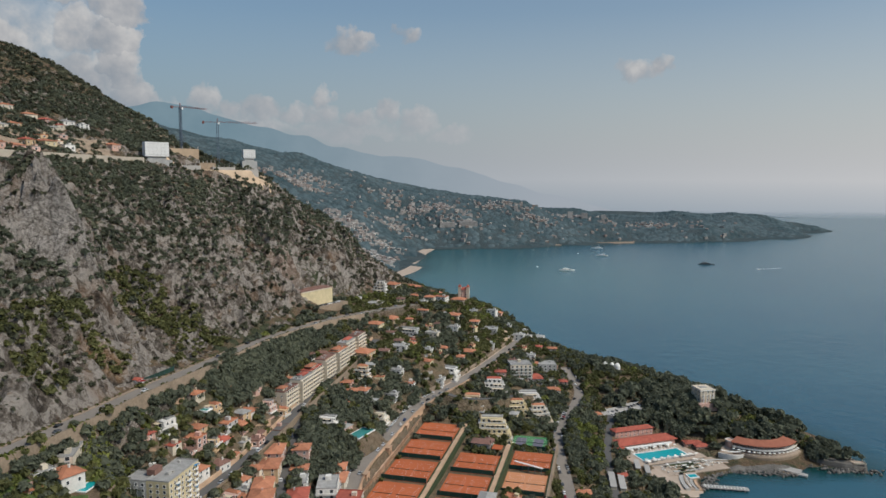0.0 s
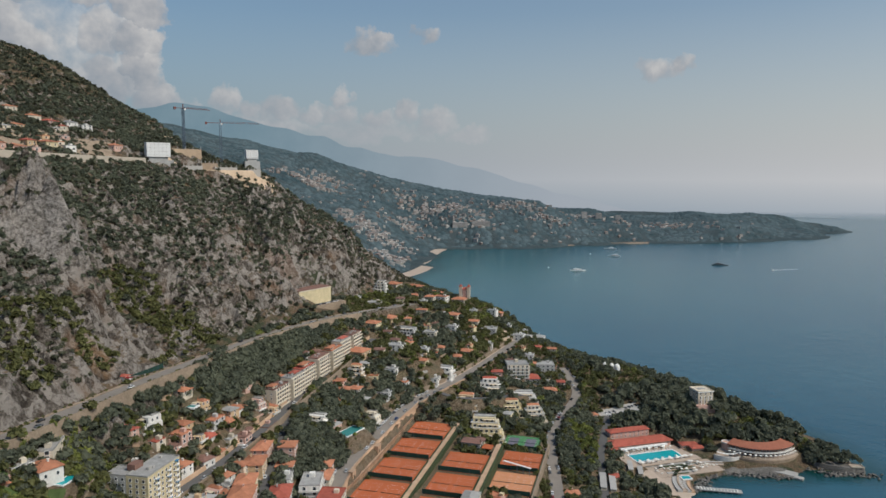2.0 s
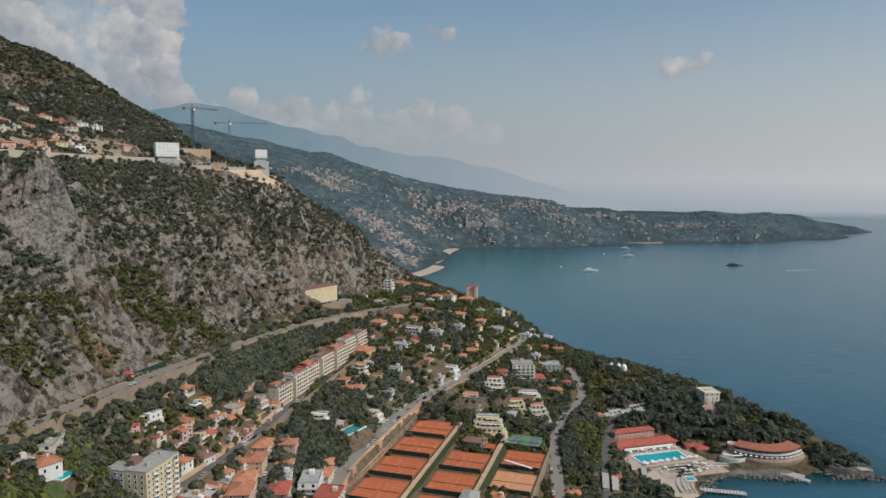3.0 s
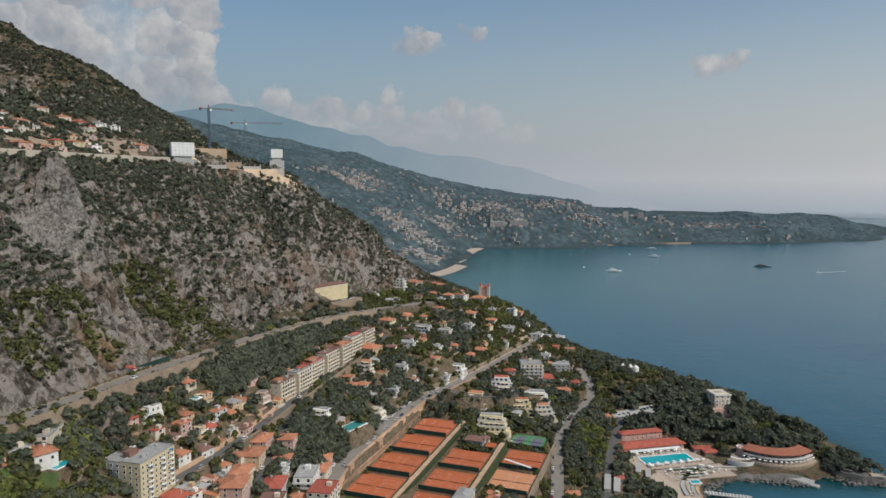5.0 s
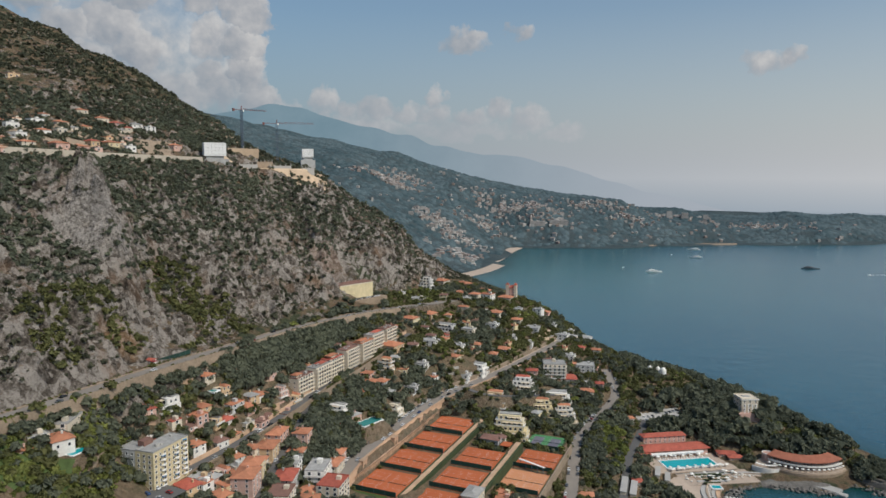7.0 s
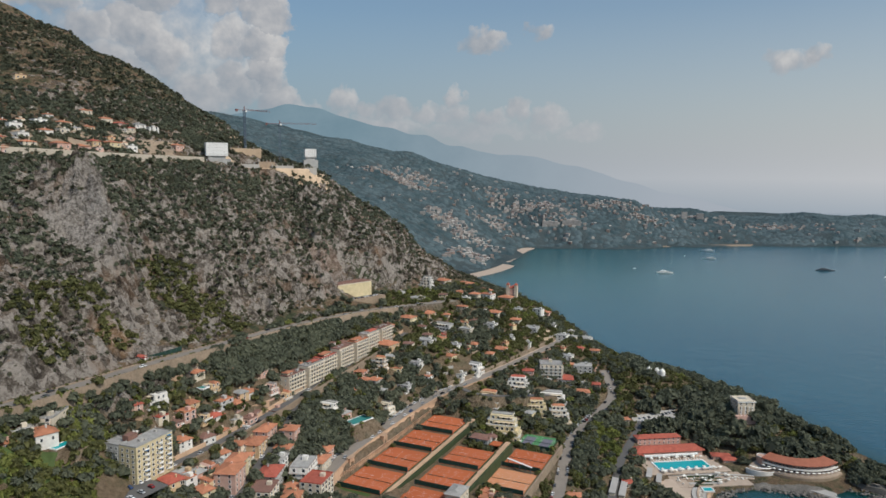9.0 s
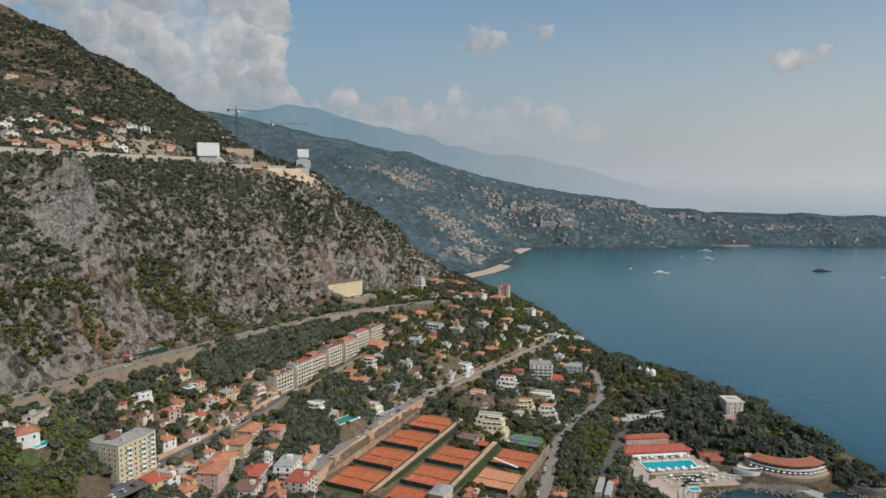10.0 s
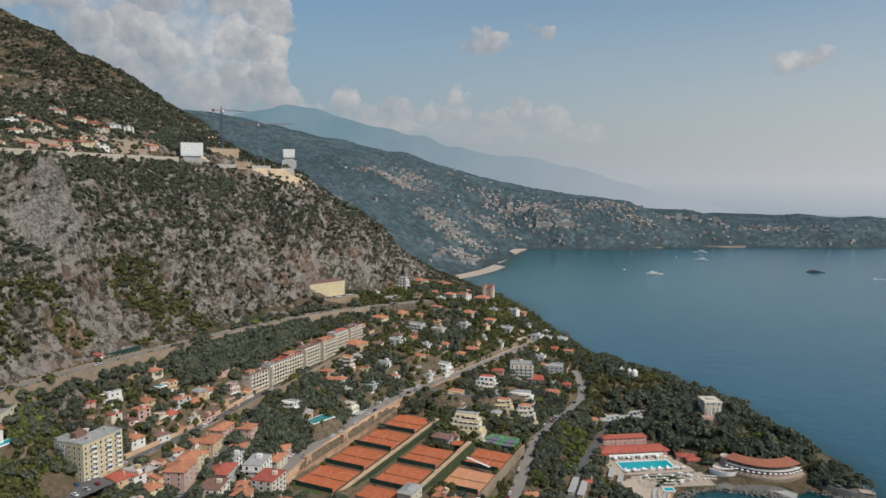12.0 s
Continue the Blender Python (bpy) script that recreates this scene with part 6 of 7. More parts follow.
# benches of cut earth, half-built floors
for x, y, z, w_, d_, h_, t_, m_, lab in ((-246, 668, 231, 20, 8, 5, 50, CONCRETE, "half-built concrete storey on the site"), (-225, 700, 230, 26, 10, 4, 52, CONCRETE, "grey concrete shell on the building site"),
                                        (-262, 694, 233, 34, 3, 7, 48, SANDY, "cut bank of sandy earth"), (-238, 690, 231, 18, 9, 8, 50, TAN_STONE, "tan masonry shell of a half-built wing"), (-204, 730, 227, 14, 9, 5, 40, CONCRETE, "bare concrete frame on the cliff rim")):
    site = thing("half_built_block", x, y, height(x, y) - 0.5, t_, lab, "building site", "building site")
    put("storey", box_mesh(w_, d_, h_ + 3, -3), site, mat=m_)
    for i in range(5):
        put("column", boxes((0, 0, h_, 0.5, 0.5, 2.2)), site, -w_ / 2 + 0.5 + i * (w_ - 1) / 4, -d_ / 2 + 0.5, 0, mat=CONCRETE)
    BUILT.append((x, y, w_ * 0.45))
for i in range(6):
    BUILT.append((-258 + i * 12, 645 + i * 16, 10))
BENCH_STONE = weathered("pale_masonry", (0.46, 0.40, 0.32), 0.3)
# the walled road along the bench
tagged(ribbon("bench_wall", [(-338, 415, 240), (-318, 450, 239), (-301, 489, 238), (-289, 530, 237), (-282, 560, 237), (-276, 595, 237), (-270, 618, 237)], 3.0, 1.5, 8, BENCH_STONE, 0, 80), "pale walled road along the mountain bench", "road", kind="structure")

patch("sandy_ground", -212, 710, 38, 18, 50, 0.7, SANDY, "bare sandy ground of the building site", "ground", 51)
patch("sandy_ground_upper", -250, 668, 34, 8, 52, 0.6, SANDY, "bare sandy bench of the building site", "ground", 53)
patch("sandy_bank", -283, 730, 24, 12, 30, 0.6, SANDY, "sandy cut bank under the wooded hill", "ground", 55)
patch("bench_gardens", -325, 520, 95, 20, 70, 0.5, TAN_STONE, "terraced tan garden ground on the upper bench", "ground", 73, 4.0)
patch("club_lawn", 75, 530, 9, 6, 10, 0.4, LAWN, "small lawn above the hard courts", "lawn", 57)
patch("beach_stone", 170, 480, 17, 24, 10, 0.32, PAVING, "pale paved ground behind the bathing terraces", "pavement", 71)
patch("bay_rocks", 240, 503, 26, 5.5, 5, 0.4, ROCK, "bare grey rock along the bay", "rock", 59)
patch("beach_paving", 250, 528, 30, 8, 0, 0.5, PAVING, "paved ground behind the crescent house", "pavement", 65)
patch("car_park_paving", 164, 596, 22, 10, 20, 0.5, CONCRETE, "pale car park among trees", "car park", 67)
BUILT += [(240, 508, 8), (256, 504, 8), (272, 506, 8), (226, 512, 8), (172, 600, 10), (148, 598, 7), (231, 571, 7), (-146, 264, 8), (158, 592, 11), (120, 452, 6), (134, 500, 6)]
patch("garden_grass", -146, 247, 24, 12, 10, 0.4, LAWN, "rough green garden slope", "grass", 61)
patch("road_bank", 62, 690, 20, 6, 60, 0.5, SANDY, "sandy bank beside the avenue", "ground", 63)

# boulders of the shore
spots = []
for line, n_ in (([(186, 470, 0), (212, 504, 0), (240, 499, 0), (262, 494, 0)], 110), ([(285, 508, 0), (322, 499, 0), (324, 540, 0), (318, 570, 0), (302, 615, 0), (286, 652, 0), (270, 695, 0), (246, 740, 0), (200, 798, 0), (150, 840, 0), (118, 900, 0), (105, 990, 0)], 420)):
    for x, y, z in along(line, n_):
        for _ in range(3):
            spots.append((x + RNG.gauss(0, 2.4), y + RNG.gauss(0, 2.4), RNG.uniform(-0.4, 1.2)))
rocks("shore_rocks", spots, 0.5, 1.7, ROCK, "grey limestone boulders along the waterline")
spots = [(RNG.uniform(292, 338), RNG.gauss(500, 3), RNG.uniform(-0.3, 1.0)) for _ in range(60)]
rocks("point_rocks", spots, 0.7, 1.9, ROCK, "rugged grey rocks at the tip of the headland")

# ---- cars ----
def car_kind(paint, long):
    root = thing("car", 0, 0, -50, 0, f"small {paint} car parked on asphalt", "car", "parked cars")
    body = boxes((0, 0, 0.3, 1.75, long, 0.62))
    bmesh.ops.bevel(body, geom=body.edges[:], offset=0.16, segments=2, affect="EDGES")
    put("body", body, root, mat=CARS[paint])
    cab = boxes((0, -0.15, 0.85, 1.5, long * 0.55, 0.55))
    for v in cab.verts:
        if v.co.z > 1.2:
            v.co.x *= 0.82
            v.co.y = -0.15 + (v.co.y + 0.15) * 0.72
    put("cabin", cab, root, mat=GLASS)
    roof = boxes((0, -0.15, 1.38, 1.2, long * 0.38, 0.06))
    put("roof", roof, root, mat=CARS[paint])
    for sy in (-long * 0.31, long * 0.31):
        def wheels():
            bm = bmesh.new()
            for sx in (-0.8, 0.8):
                bmesh.ops.create_cone(bm, segments=10, radius1=0.33, radius2=0.33, depth=0.22, cap_ends=True, matrix=pose(sx, 0, 0, 0, 90, 0))
            return bm
        put("axle", shared("car_axle", wheels, RUBBER), root, 0, sy, 0.33)
    return root


MODELS = [car_kind(p, l) for p, l in (("white", 4.1), ("silver", 4.3), ("black", 4.4), ("grey", 4.2), ("red", 3.8), ("blue", 4.0))]
taken = set()


def park(x, y, z, turn):
    i = RNG.choices(range(6), (5, 4, 3, 4, 1, 1))[0]
    if i not in taken:
        taken.add(i)
        MODELS[i].matrix_world = pose(x, y, z, 0, 0, turn)
    else:
        copy_thing(MODELS[i], pose(x, y, z, 0, 0, turn))


def park_along(line, side, gap, chance, rise=0.13):
    q = along(line, 300)
    last = None
    for i in range(4, 296):
        if last is not None and np.linalg.norm(q[i, :2] - last) < gap:
            continue
        last = q[i, :2]
        t = q[i + 1, :2] - q[i - 1, :2]
        t = t / np.linalg.norm(t)
        if RNG.random() < chance:
            park(q[i, 0] + t[1] * side, q[i, 1] - t[0] * side, q[i, 2] + rise, math.degrees(math.atan2(t[1], t[0])) - 90 + RNG.choice((0, 180)) + RNG.uniform(-3, 3))


park_along(ROAD_MID[:7], -3.2, 5.2, 0.9)
park_along(ROAD_MID, 2.6, 8, 0.45)
park_along(ROAD_HIGH, -2.4, 22, 0.4)
park_along(ROAD_HIGH, 2.4, 30, 0.4)
park_along(EAST_ROAD, -3.2, 5.8, 0.65)
park_along(EAST_ROAD, 3.2, 7, 0.35)
park_along(STREET_A, 2.0, 9, 0.5)
park_along(STREET_B, -1.5, 9, 0.5)
park_along(DRIVE, 1.4, 12, 0.4)
for i in range(9):
    park(-124 + i * 2.0 * 0.3 + (i % 2) * 9, 264 + i * 3.1, height(-117, 276) + 0.42, 70)
for i in range(12):
    park(-117 + i * 1.9, 591 + i * 3.0, 107.1, -32)
for i in range(10):
    x, y = 100 + (i % 2) * 9 + i * 0.7, 556 + i * 2.3
    park(x, y, height(x, y) + 0.35, 70)
for x, y in ((150, 586), (154, 588), (158, 590), (162, 592), (148, 592), (152, 594), (156, 596), (166, 594), (168, 601), (171, 602), (174, 603), (177, 604), (164, 588), (170, 594), (173, 595)):
    park(x, y, height(x, y) + 0.1, 25)

# a hut and green netting beside the corniche
hut = thing("roadside_hut", -163.8, 356, 111.2, -15, "small patched hut with a red roof and stacked goods", "hut")
put("wall", box_mesh(7, 4, 6.6, -4), hut, mat=WALLS["white"])
put("roof", hip_roof(7, 4, 0.8, 0.4), hut, 0, 0, 2.6, mat=ROOFS["red"])
put("awning", boxes((4.5, -1, 2.2, 4, 3, 0.12)), hut, mat=CARS["red"])
net = thing("netting_fence", -158.2, 374, 109.6, 75, "long green netting fence on posts beside the road", "fence")
put("netting", boxes((0, 0, 0.3, 26, 0.1, 2.6)), net, mat=FENCE_GREEN)
for i in range(7):
    put("post", boxes((0, 0, -0.5, 0.12, 0.12, 3.6)), net, -12.6 + i * 4.2, 0, 0, mat=STEEL_BLUE)

# more small houses and outbuildings, and the stone walls of the garden terraces
filled = 0
for _ in range(5000):
    if filled >= 112:
        break
    x, y = RNG.uniform(-140, 100), RNG.uniform(285, 700)
    z = height(x, y)
    if x < float(np.interp(y, [285, 490, 560, 630, 740], [-165, -128, -105, -80, -30])) + 8 or z < 12 or not clear_of(x, y, 4.6 if y > 440 else 3.2):
        continue
    if RNG.random() > (1.0 if y < 430 else 0.35):
        continue
    house(RNG.choice(("hip", "hip", "hip", "flat")), round(x, 1), round(y, 1), RNG.uniform(7, 11), RNG.uniform(6.5, 9), RNG.uniform(3.4, 6.5), RNG.uniform(-30, 0), RNG.choice(("white", "cream", "pink", "ochre", "yellow")), RNG.choice(("tile", "tile", "tile", "red", "brown", "grey")))
    filled += 1
extra = 0
for _ in range(900):
    if extra >= 12:
        break
    x, y = RNG.uniform(-150, -92), RNG.uniform(300, 425)
    if x < float(np.interp(y, [300, 391, 440], [-144, -126, -118])) or not clear_of(x, y, 2.3):
        continue
    house(RNG.choice(("hip", "flat", "terr")), round(x, 1), round(y, 1), RNG.uniform(7, 9.5), RNG.uniform(6.5, 8), RNG.uniform(4.5, 7), RNG.uniform(-26, -8), RNG.choice(("white", "cream", "pink", "ochre")), RNG.choice(("tile", "tile", "red", "grey")), lift=0.8)
    extra += 1
for i in range(26):
    x, y = RNG.uniform(-146, -96), RNG.uniform(300, 430)
    if clear_of(x, y, 0.8):
        wl = thing("garden_wall", x, y, height(x, y), RNG.uniform(60, 82), "tan stone wall holding up a garden terrace", "wall", "garden walls")
        span = RNG.uniform(8, 17)
        put("masonry", boxes((0, 0, -2.5, span, 0.5, 4.2), (0, 0, 1.7, span + 0.2, 0.7, 0.15)), wl, mat=WARM_STONE if i % 2 else TAN_STONE)
walls = 0
for _ in range(2000):
    if walls >= 60:
        break
    x, y = RNG.uniform(-165, 110), RNG.uniform(260, 720)
    if x < float(np.interp(y, [260, 490, 560, 630, 740], [-170, -128, -105, -80, -30])) + 6 or height(x, y) < 14 or not clear_of(x, y, 1.5):
        continue
    gx, gy = height(x + 3, y) - height(x - 3, y), height(x, y + 3) - height(x, y - 3)
    a = math.degrees(math.atan2(gy, gx)) + 90
    wl = thing("garden_wall", x, y, height(x, y), a, "short tan stone wall of a garden terrace", "wall", "garden walls")
    span = RNG.uniform(7, 16)
    put("masonry", boxes((0, 0, -2.5, span, 0.5, 4.0), (0, 0, 1.5, span + 0.2, 0.7, 0.15)), wl, mat=RNG.choice((TAN_STONE, WARM_STONE, CONCRETE)))
    walls += 1

# ---- boats ----
def yacht(x, y, long, turn, dark, label):
    root = thing("yacht", x, y, 0, turn, label, "boat", "boats in the bay")
    bm = bmesh.new()
    n, half = 10, long / 2
    rows = []
    for i in range(n + 1):
        u = -1 + 2 * i / n
        wide = long * 0.11 * (1 - max(0, u) ** 2.2)
        rows.append([bm.verts.new((u * half, s * wide * k, z)) for s, k, z in ((-1, 0.75, -0.6), (-1, 1, long * 0.055), (1, 1, long * 0.055), (1, 0.75, -0.6))])
    for p, q in zip(rows, rows[1:]):
        for k in range(4):
            bm.faces.new((p[k], q[k], q[(k + 1) % 4], p[(k + 1) % 4]))
    bm.faces.new(rows[0])
    bm.faces.new(rows[-1][::-1])
    bmesh.ops.recalc_face_normals(bm, faces=bm.faces)
    put("hull", bm, root, mat=CARS["grey"] if dark else WHITE_PAINT)
    paint = CARS["grey"] if dark else WHITE_PAINT
    z = long * 0.055
    put("deck_house", boxes((-long * 0.08, 0, z, long * 0.55, long * 0.17, long * 0.05)), root, mat=paint)
    put("deck_windows", boxes((-long * 0.08, 0, z + long * 0.015, long * 0.56, long * 0.175, long * 0.018)), root, mat=GLASS)
    put("bridge", boxes((-long * 0.12, 0, z + long * 0.05, long * 0.34, long * 0.14, long * 0.045)), root, mat=paint)
    put("mast", boxes((-long * 0.15, 0, z + long * 0.09, long * 0.02, long * 0.02, long * 0.10)), root, mat=paint)


yacht(303, 1655, 38, 8, False, "white motor yacht with a dark waterline at anchor")
yacht(691, 1784, 42, -5, True, "dark grey work boat with a tall bridge")
yacht(460, 1976, 36, 170, False, "white motor yacht at anchor in the bay")
yacht(494, 2190, 40, 165, False, "white yacht moored below the far shore")
yacht(240, 1722, 9, 40, False, "small white boat on the bay")
yacht(786, 1690, 12, 20, False, "small white speedboat with a wake")
yacht(405, 2040, 8, 60, False, "small white boat near the far shore")
wake = part("wake", boxes((0, 0, -0.3, 46, 1.8, 0.38), (-34, 0.5, -0.3, 30, 1.0, 0.36)), WHITE_PAINT)
wake.matrix_world = pose(812, 1699, 0, 0, 0, 200)
tagged(wake, "thin white wake behind the speedboat", "wake")

# ---- trees and scrub ----
GEN = np.random.RandomState(5)


def crown(n, lobes, size, flat=0.75, spread=0.55, core=0.55, tri=False):
    """Leaf clumps, each a small quad, over a heap of lobes inside a unit ball: n x 4 x 3."""
    c = GEN.normal(0, 1, (lobes, 3))
    c /= np.linalg.norm(c, axis=1)[:, None]
    c *= GEN.uniform(0.25, spread, (lobes, 1))
    c[:, 2] = np.abs(c[:, 2]) * flat
    r = GEN.uniform(0.35, core, lobes)
    k = GEN.randint(0, lobes, n)
    d = GEN.normal(0, 1, (n, 3))
    d /= np.linalg.norm(d, axis=1)[:, None]
    d[:, 2] = np.where(d[:, 2] < -0.3, -d[:, 2], d[:, 2])
    p = c[k] + d * r[k, None] * GEN.uniform(0.8, 1.05, (n, 1))
    nrm = d + GEN.normal(0, 0.42, (n, 3))
    nrm /= np.linalg.norm(nrm, axis=1)[:, None]
    side = np.cross(nrm, GEN.normal(0, 1, (n, 3)))
    side /= np.linalg.norm(side, axis=1)[:, None]
    up = np.cross(nrm, side)
    s = size * GEN.uniform(0.6, 1.25, (n, 1))
    bend = nrm * s * 0.35
    if tri:
        return np.stack([p - side * s * 1.2 - up * s * 0.9 - bend, p + side * s * 1.2 - up * s * 0.8, p + up * s * 1.4], 1)
    return np.stack([p - side * s - up * s * 0.8 - bend, p + side * s - up * s * 0.7, p + side * s * 0.9 + up * s - bend, p - side * s * 0.8 + up * s * 0.9], 1)


def cypress(n):
    t = GEN.uniform(0, 1, n)
    a = GEN.uniform(0, 2 * np.pi, n)
    r = 0.22 * np.sin(np.pi * np.clip(t * 0.92 + 0.08, 0, 1)) ** 0.7 * GEN.uniform(0.8, 1.1, n)
    p = np.stack([r * np.cos(a), r * np.sin(a), t * 2.2], 1)
    s = 0.11
    side = np.stack([-np.sin(a), np.cos(a), 0 * a], 1) * s
    up = np.stack([-0.03 * np.cos(a), -0.03 * np.sin(a), np.ones(n) * s * 2.0], 1)
    return np.stack([p - side - up, p + side - up, p + side * 0.5 + up, p - side * 0.5 + up], 1)


def sow(templates, x, y, z, r, tall):
    """All clumps of many crowns at places (x, y, z) with radius r and height scale tall, as one vertex array and faces."""
    out = []
    pick = GEN.randint(0, len(templates), len(x))
    for k, t in enumerate(templates):
        m = pick == k
        if not m.any():
            continue
        a = GEN.uniform(0, 2 * np.pi, m.sum())
        c, s = np.cos(a)[:, None, None], np.sin(a)[:, None, None]
        q = t[None]
        px = (q[..., 0] * c - q[..., 1] * s) * r[m][:, None, None] + x[m][:, None, None]
        py = (q[..., 0] * s + q[..., 1] * c) * r[m][:, None, None] + y[m][:, None, None]
        pz = q[..., 2] * (r[m] * tall[m])[:, None, None] + z[m][:, None, None]
        out.append(np.stack([px, py, pz], -1).reshape(-1, 3))
    v = np.concatenate(out)
    return v, np.arange(len(v)).reshape(-1, templates[0].shape[1])


BROAD = [crown(150, 9, 0.17) for _ in range(5)]
PINE = [crown(120, 8, 0.17, 0.45, 0.62, 0.5) for _ in range(4)]
GROVE = [crown(72, 8, 0.27, tri=True) for _ in range(6)]
PINES = [crown(72, 9, 0.27, 0.55, 0.66, 0.5, tri=True) for _ in range(6)]
BUSH = [crown(15, 5, 0.42, 0.6, tri=True) for _ in range(5)]
WOOD = [crown(26, 6, 0.36, 0.7, tri=True) for _ in range(5)]
TALL = [cypress(90) for _ in range(2)]

BUILT_A = np.array(BUILT)


def free(x, y, pad):
    """Which places are clear of houses, roads and courts."""
    ok = np.ones(len(x), bool)
    for i in range(0, len(x), 2000):
        d = np.hypot(x[i:i + 2000, None] - BUILT_A[None, :, 0], y[i:i + 2000, None] - BUILT_A[None, :, 1]) - BUILT_A[None, :, 2]
        ok[i:i + 2000] = d.min(1) > pad
    return ok


def foot_x(y):
    return np.interp(y, [200, 250, 290, 350, 391, 440, 490, 560, 630, 740, 850, 1000], [-200, -185, -175, -167, -156, -149, -144, -126, -114, -60, -20, 20])


def town_spots(n, pad):
    x, y = GEN.uniform(-200, 345, n), GEN.uniform(235, 960, n)
    z = heights(x, y)
    u, v = (x - BX) * math.cos(radians(BT)) + (y - BY) * math.sin(radians(BT)), (y - BY) * math.cos(radians(BT)) - (x - BX) * math.sin(radians(BT))
    bathing = (u > -27) & (u < 44) & (v > -46) & (v < 15) | (u > 44) & (u < 80) & (v > -46) & (v < -12)
    sea_side = (y > 500) & (y < 660) & (x > np.interp(y, [500, 540, 600, 660], [318, 310, 290, 262]))
    return x, y, z, ~bathing & ~sea_side & ((z > 2.0) | (z > 0.3) & (y > 780)) & (x > foot_x(y) + 6) & free(x, y, pad)


def stuff(name, made, mat, label, category):
    return tagged(part(name, from_arrays(name, *made), mat), label, category, kind="stuff")


# single trees of the gardens, as things
def trunk_mesh(tall):
    bm = bmesh.new()
    bmesh.ops.create_cone(bm, segments=7, radius1=0.28, radius2=0.14, depth=tall, cap_ends=True, matrix=Matrix.Translation((0, 0, tall / 2 - 0.5)))
    for a in (20, 140, 260):
        m = pose(0, 0, tall * 0.72, 0, 0, a) @ pose(0, 0, 0, 0, 38, 0) @ Matrix.Translation((0, 0, tall * 0.2))
        bmesh.ops.create_cone(bm, segments=5, radius1=0.12, radius2=0.05, depth=tall * 0.42, cap_ends=True, matrix=m)
    return bm


def tree_model(kind, i):
    t = {"broad": BROAD, "pine": PINE, "cypress": TALL}[kind][i]
    stem = {"broad": 3.0, "pine": 5.0, "cypress": 1.5}[kind]
    r = {"broad": 3.2, "pine": 3.6, "cypress": 3.6}[kind]
    v = t.reshape(-1, 3) * np.array((r, r, r * (1.05 if kind == "broad" else 0.75 if kind == "pine" else 1.2)))
    v[:, 2] += stem * (0.9 if kind != "cypress" else 0.4)
    leaves = from_arrays("crown", v, np.arange(len(v)).reshape(-1, 4))
    leaves.materials.append({"broad": LEAF_GREEN, "pine": LEAF_PINE, "cypress": LEAF_PINE}[kind])
    words = {"broad": "rounded green garden tree among houses", "pine": "dark umbrella pine with a spreading crown", "cypress": "slender dark green cypress in a garden"}[kind]
    root = thing("tree", 0, 0, -60, 0, words, "tree", "garden trees")
    put("trunk", shared(("trunk", kind), lambda: trunk_mesh(stem + 1.2), BARK), root)
    put("crown", leaves, root)
    return root


TREES = [tree_model("broad", i) for i in range(5)] + [tree_model("pine", i) for i in range(4)] + [tree_model("cypress", i) for i in range(2)]
x, y, z, ok = town_spots(2600, 1.2)
ok &= (y < 560)
idx = np.nonzero(ok)[0][:240]
used = set()
for k in idx:
    m = int(GEN.choice(11, p=[.13, .13, .13, .13, .12, .07, .07, .07, .07, .04, .04]))
    s = float(GEN.uniform(0.7, 1.35))
    at = pose(x[k], y[k], z[k] - 0.2, 0, 0, float(GEN.uniform(0, 360)))
    t = TREES[m] if m not in used else copy_thing(TREES[m], at)
    used.add(m)
    t.matrix_world = at @ Matrix.Diagonal((s, s, s * float(GEN.uniform(0.85, 1.2)), 1))

# the woods and gardens between
x, y, z, ok = town_spots(31000, -0.3)
grove = value_noise(x / 55, y / 55, 21)
keep_ = ok & (GEN.uniform(0, 1, len(x)) < np.clip(0.86 + 0.4 * grove, 0.55, 1) + (x > 150) * np.where(y < 780, -0.22, 0.3) + (np.abs(x + 120) < 35) * (y > 400) * 0.5)
x, y, z = x[keep_], y[keep_], z[keep_]
dark = (value_noise(x / 38, y / 38, 22) + (x > 150) * 0.5 + (x < -95) * (y > 400) * 0.5 + GEN.uniform(-0.5, 0.5, len(x))) > 0.15
olive = ~dark & (GEN.uniform(0, 1, len(x)) < 0.15 + 0.3 * value_noise(x / 25, y / 25, 23))
olive |= (np.abs(x - 118) < 9) & (y > 480) & (y < 560) & (GEN.uniform(0, 1, len(x)) < 0.75)
dark &= ~olive
for m, tmpl, mat, name, lab in ((olive, GROVE, LEAF_OLIVE, "olive_greenery", "pale olive and yellow-green garden trees"), (dark, PINES, LEAF_PINE, "pine_wood", "dark pine and holm oak wood on the slopes"), (~dark & ~olive, GROVE, LEAF_GREEN, "garden_greenery", "mixed green garden trees and hedges")):
    n = int(m.sum())
    r = (GEN.uniform(2.2, 4.8, n) + (x[m] > 150) * GEN.uniform(0.6, 3.6, n)) if name == "pine_wood" else GEN.uniform(1.7, 3.9, n)
    stuff(name, sow(tmpl, x[m], y[m], z[m] + r * GEN.uniform(0.2, 0.75, n), r, GEN.uniform(0.8, 1.25, n)), mat, lab, "trees")
x, y, z, ok = town_spots(13000, -0.8)
keep_ = ok & (GEN.uniform(0, 1, len(x)) < 0.8)
x, y, z = x[keep_], y[keep_], z[keep_]
stuff("garden_shrubs", sow(BUSH, x, y, z + 0.1, GEN.uniform(0.6, 1.6, len(x)), np.ones(len(x))), LEAF_GREEN, "low garden shrubs and hedges", "shrubs")

# the garden slopes below the corniche, thick with shrubs
x, y = GEN.uniform(-172, -96, 1500), GEN.uniform(228, 305, 1500)
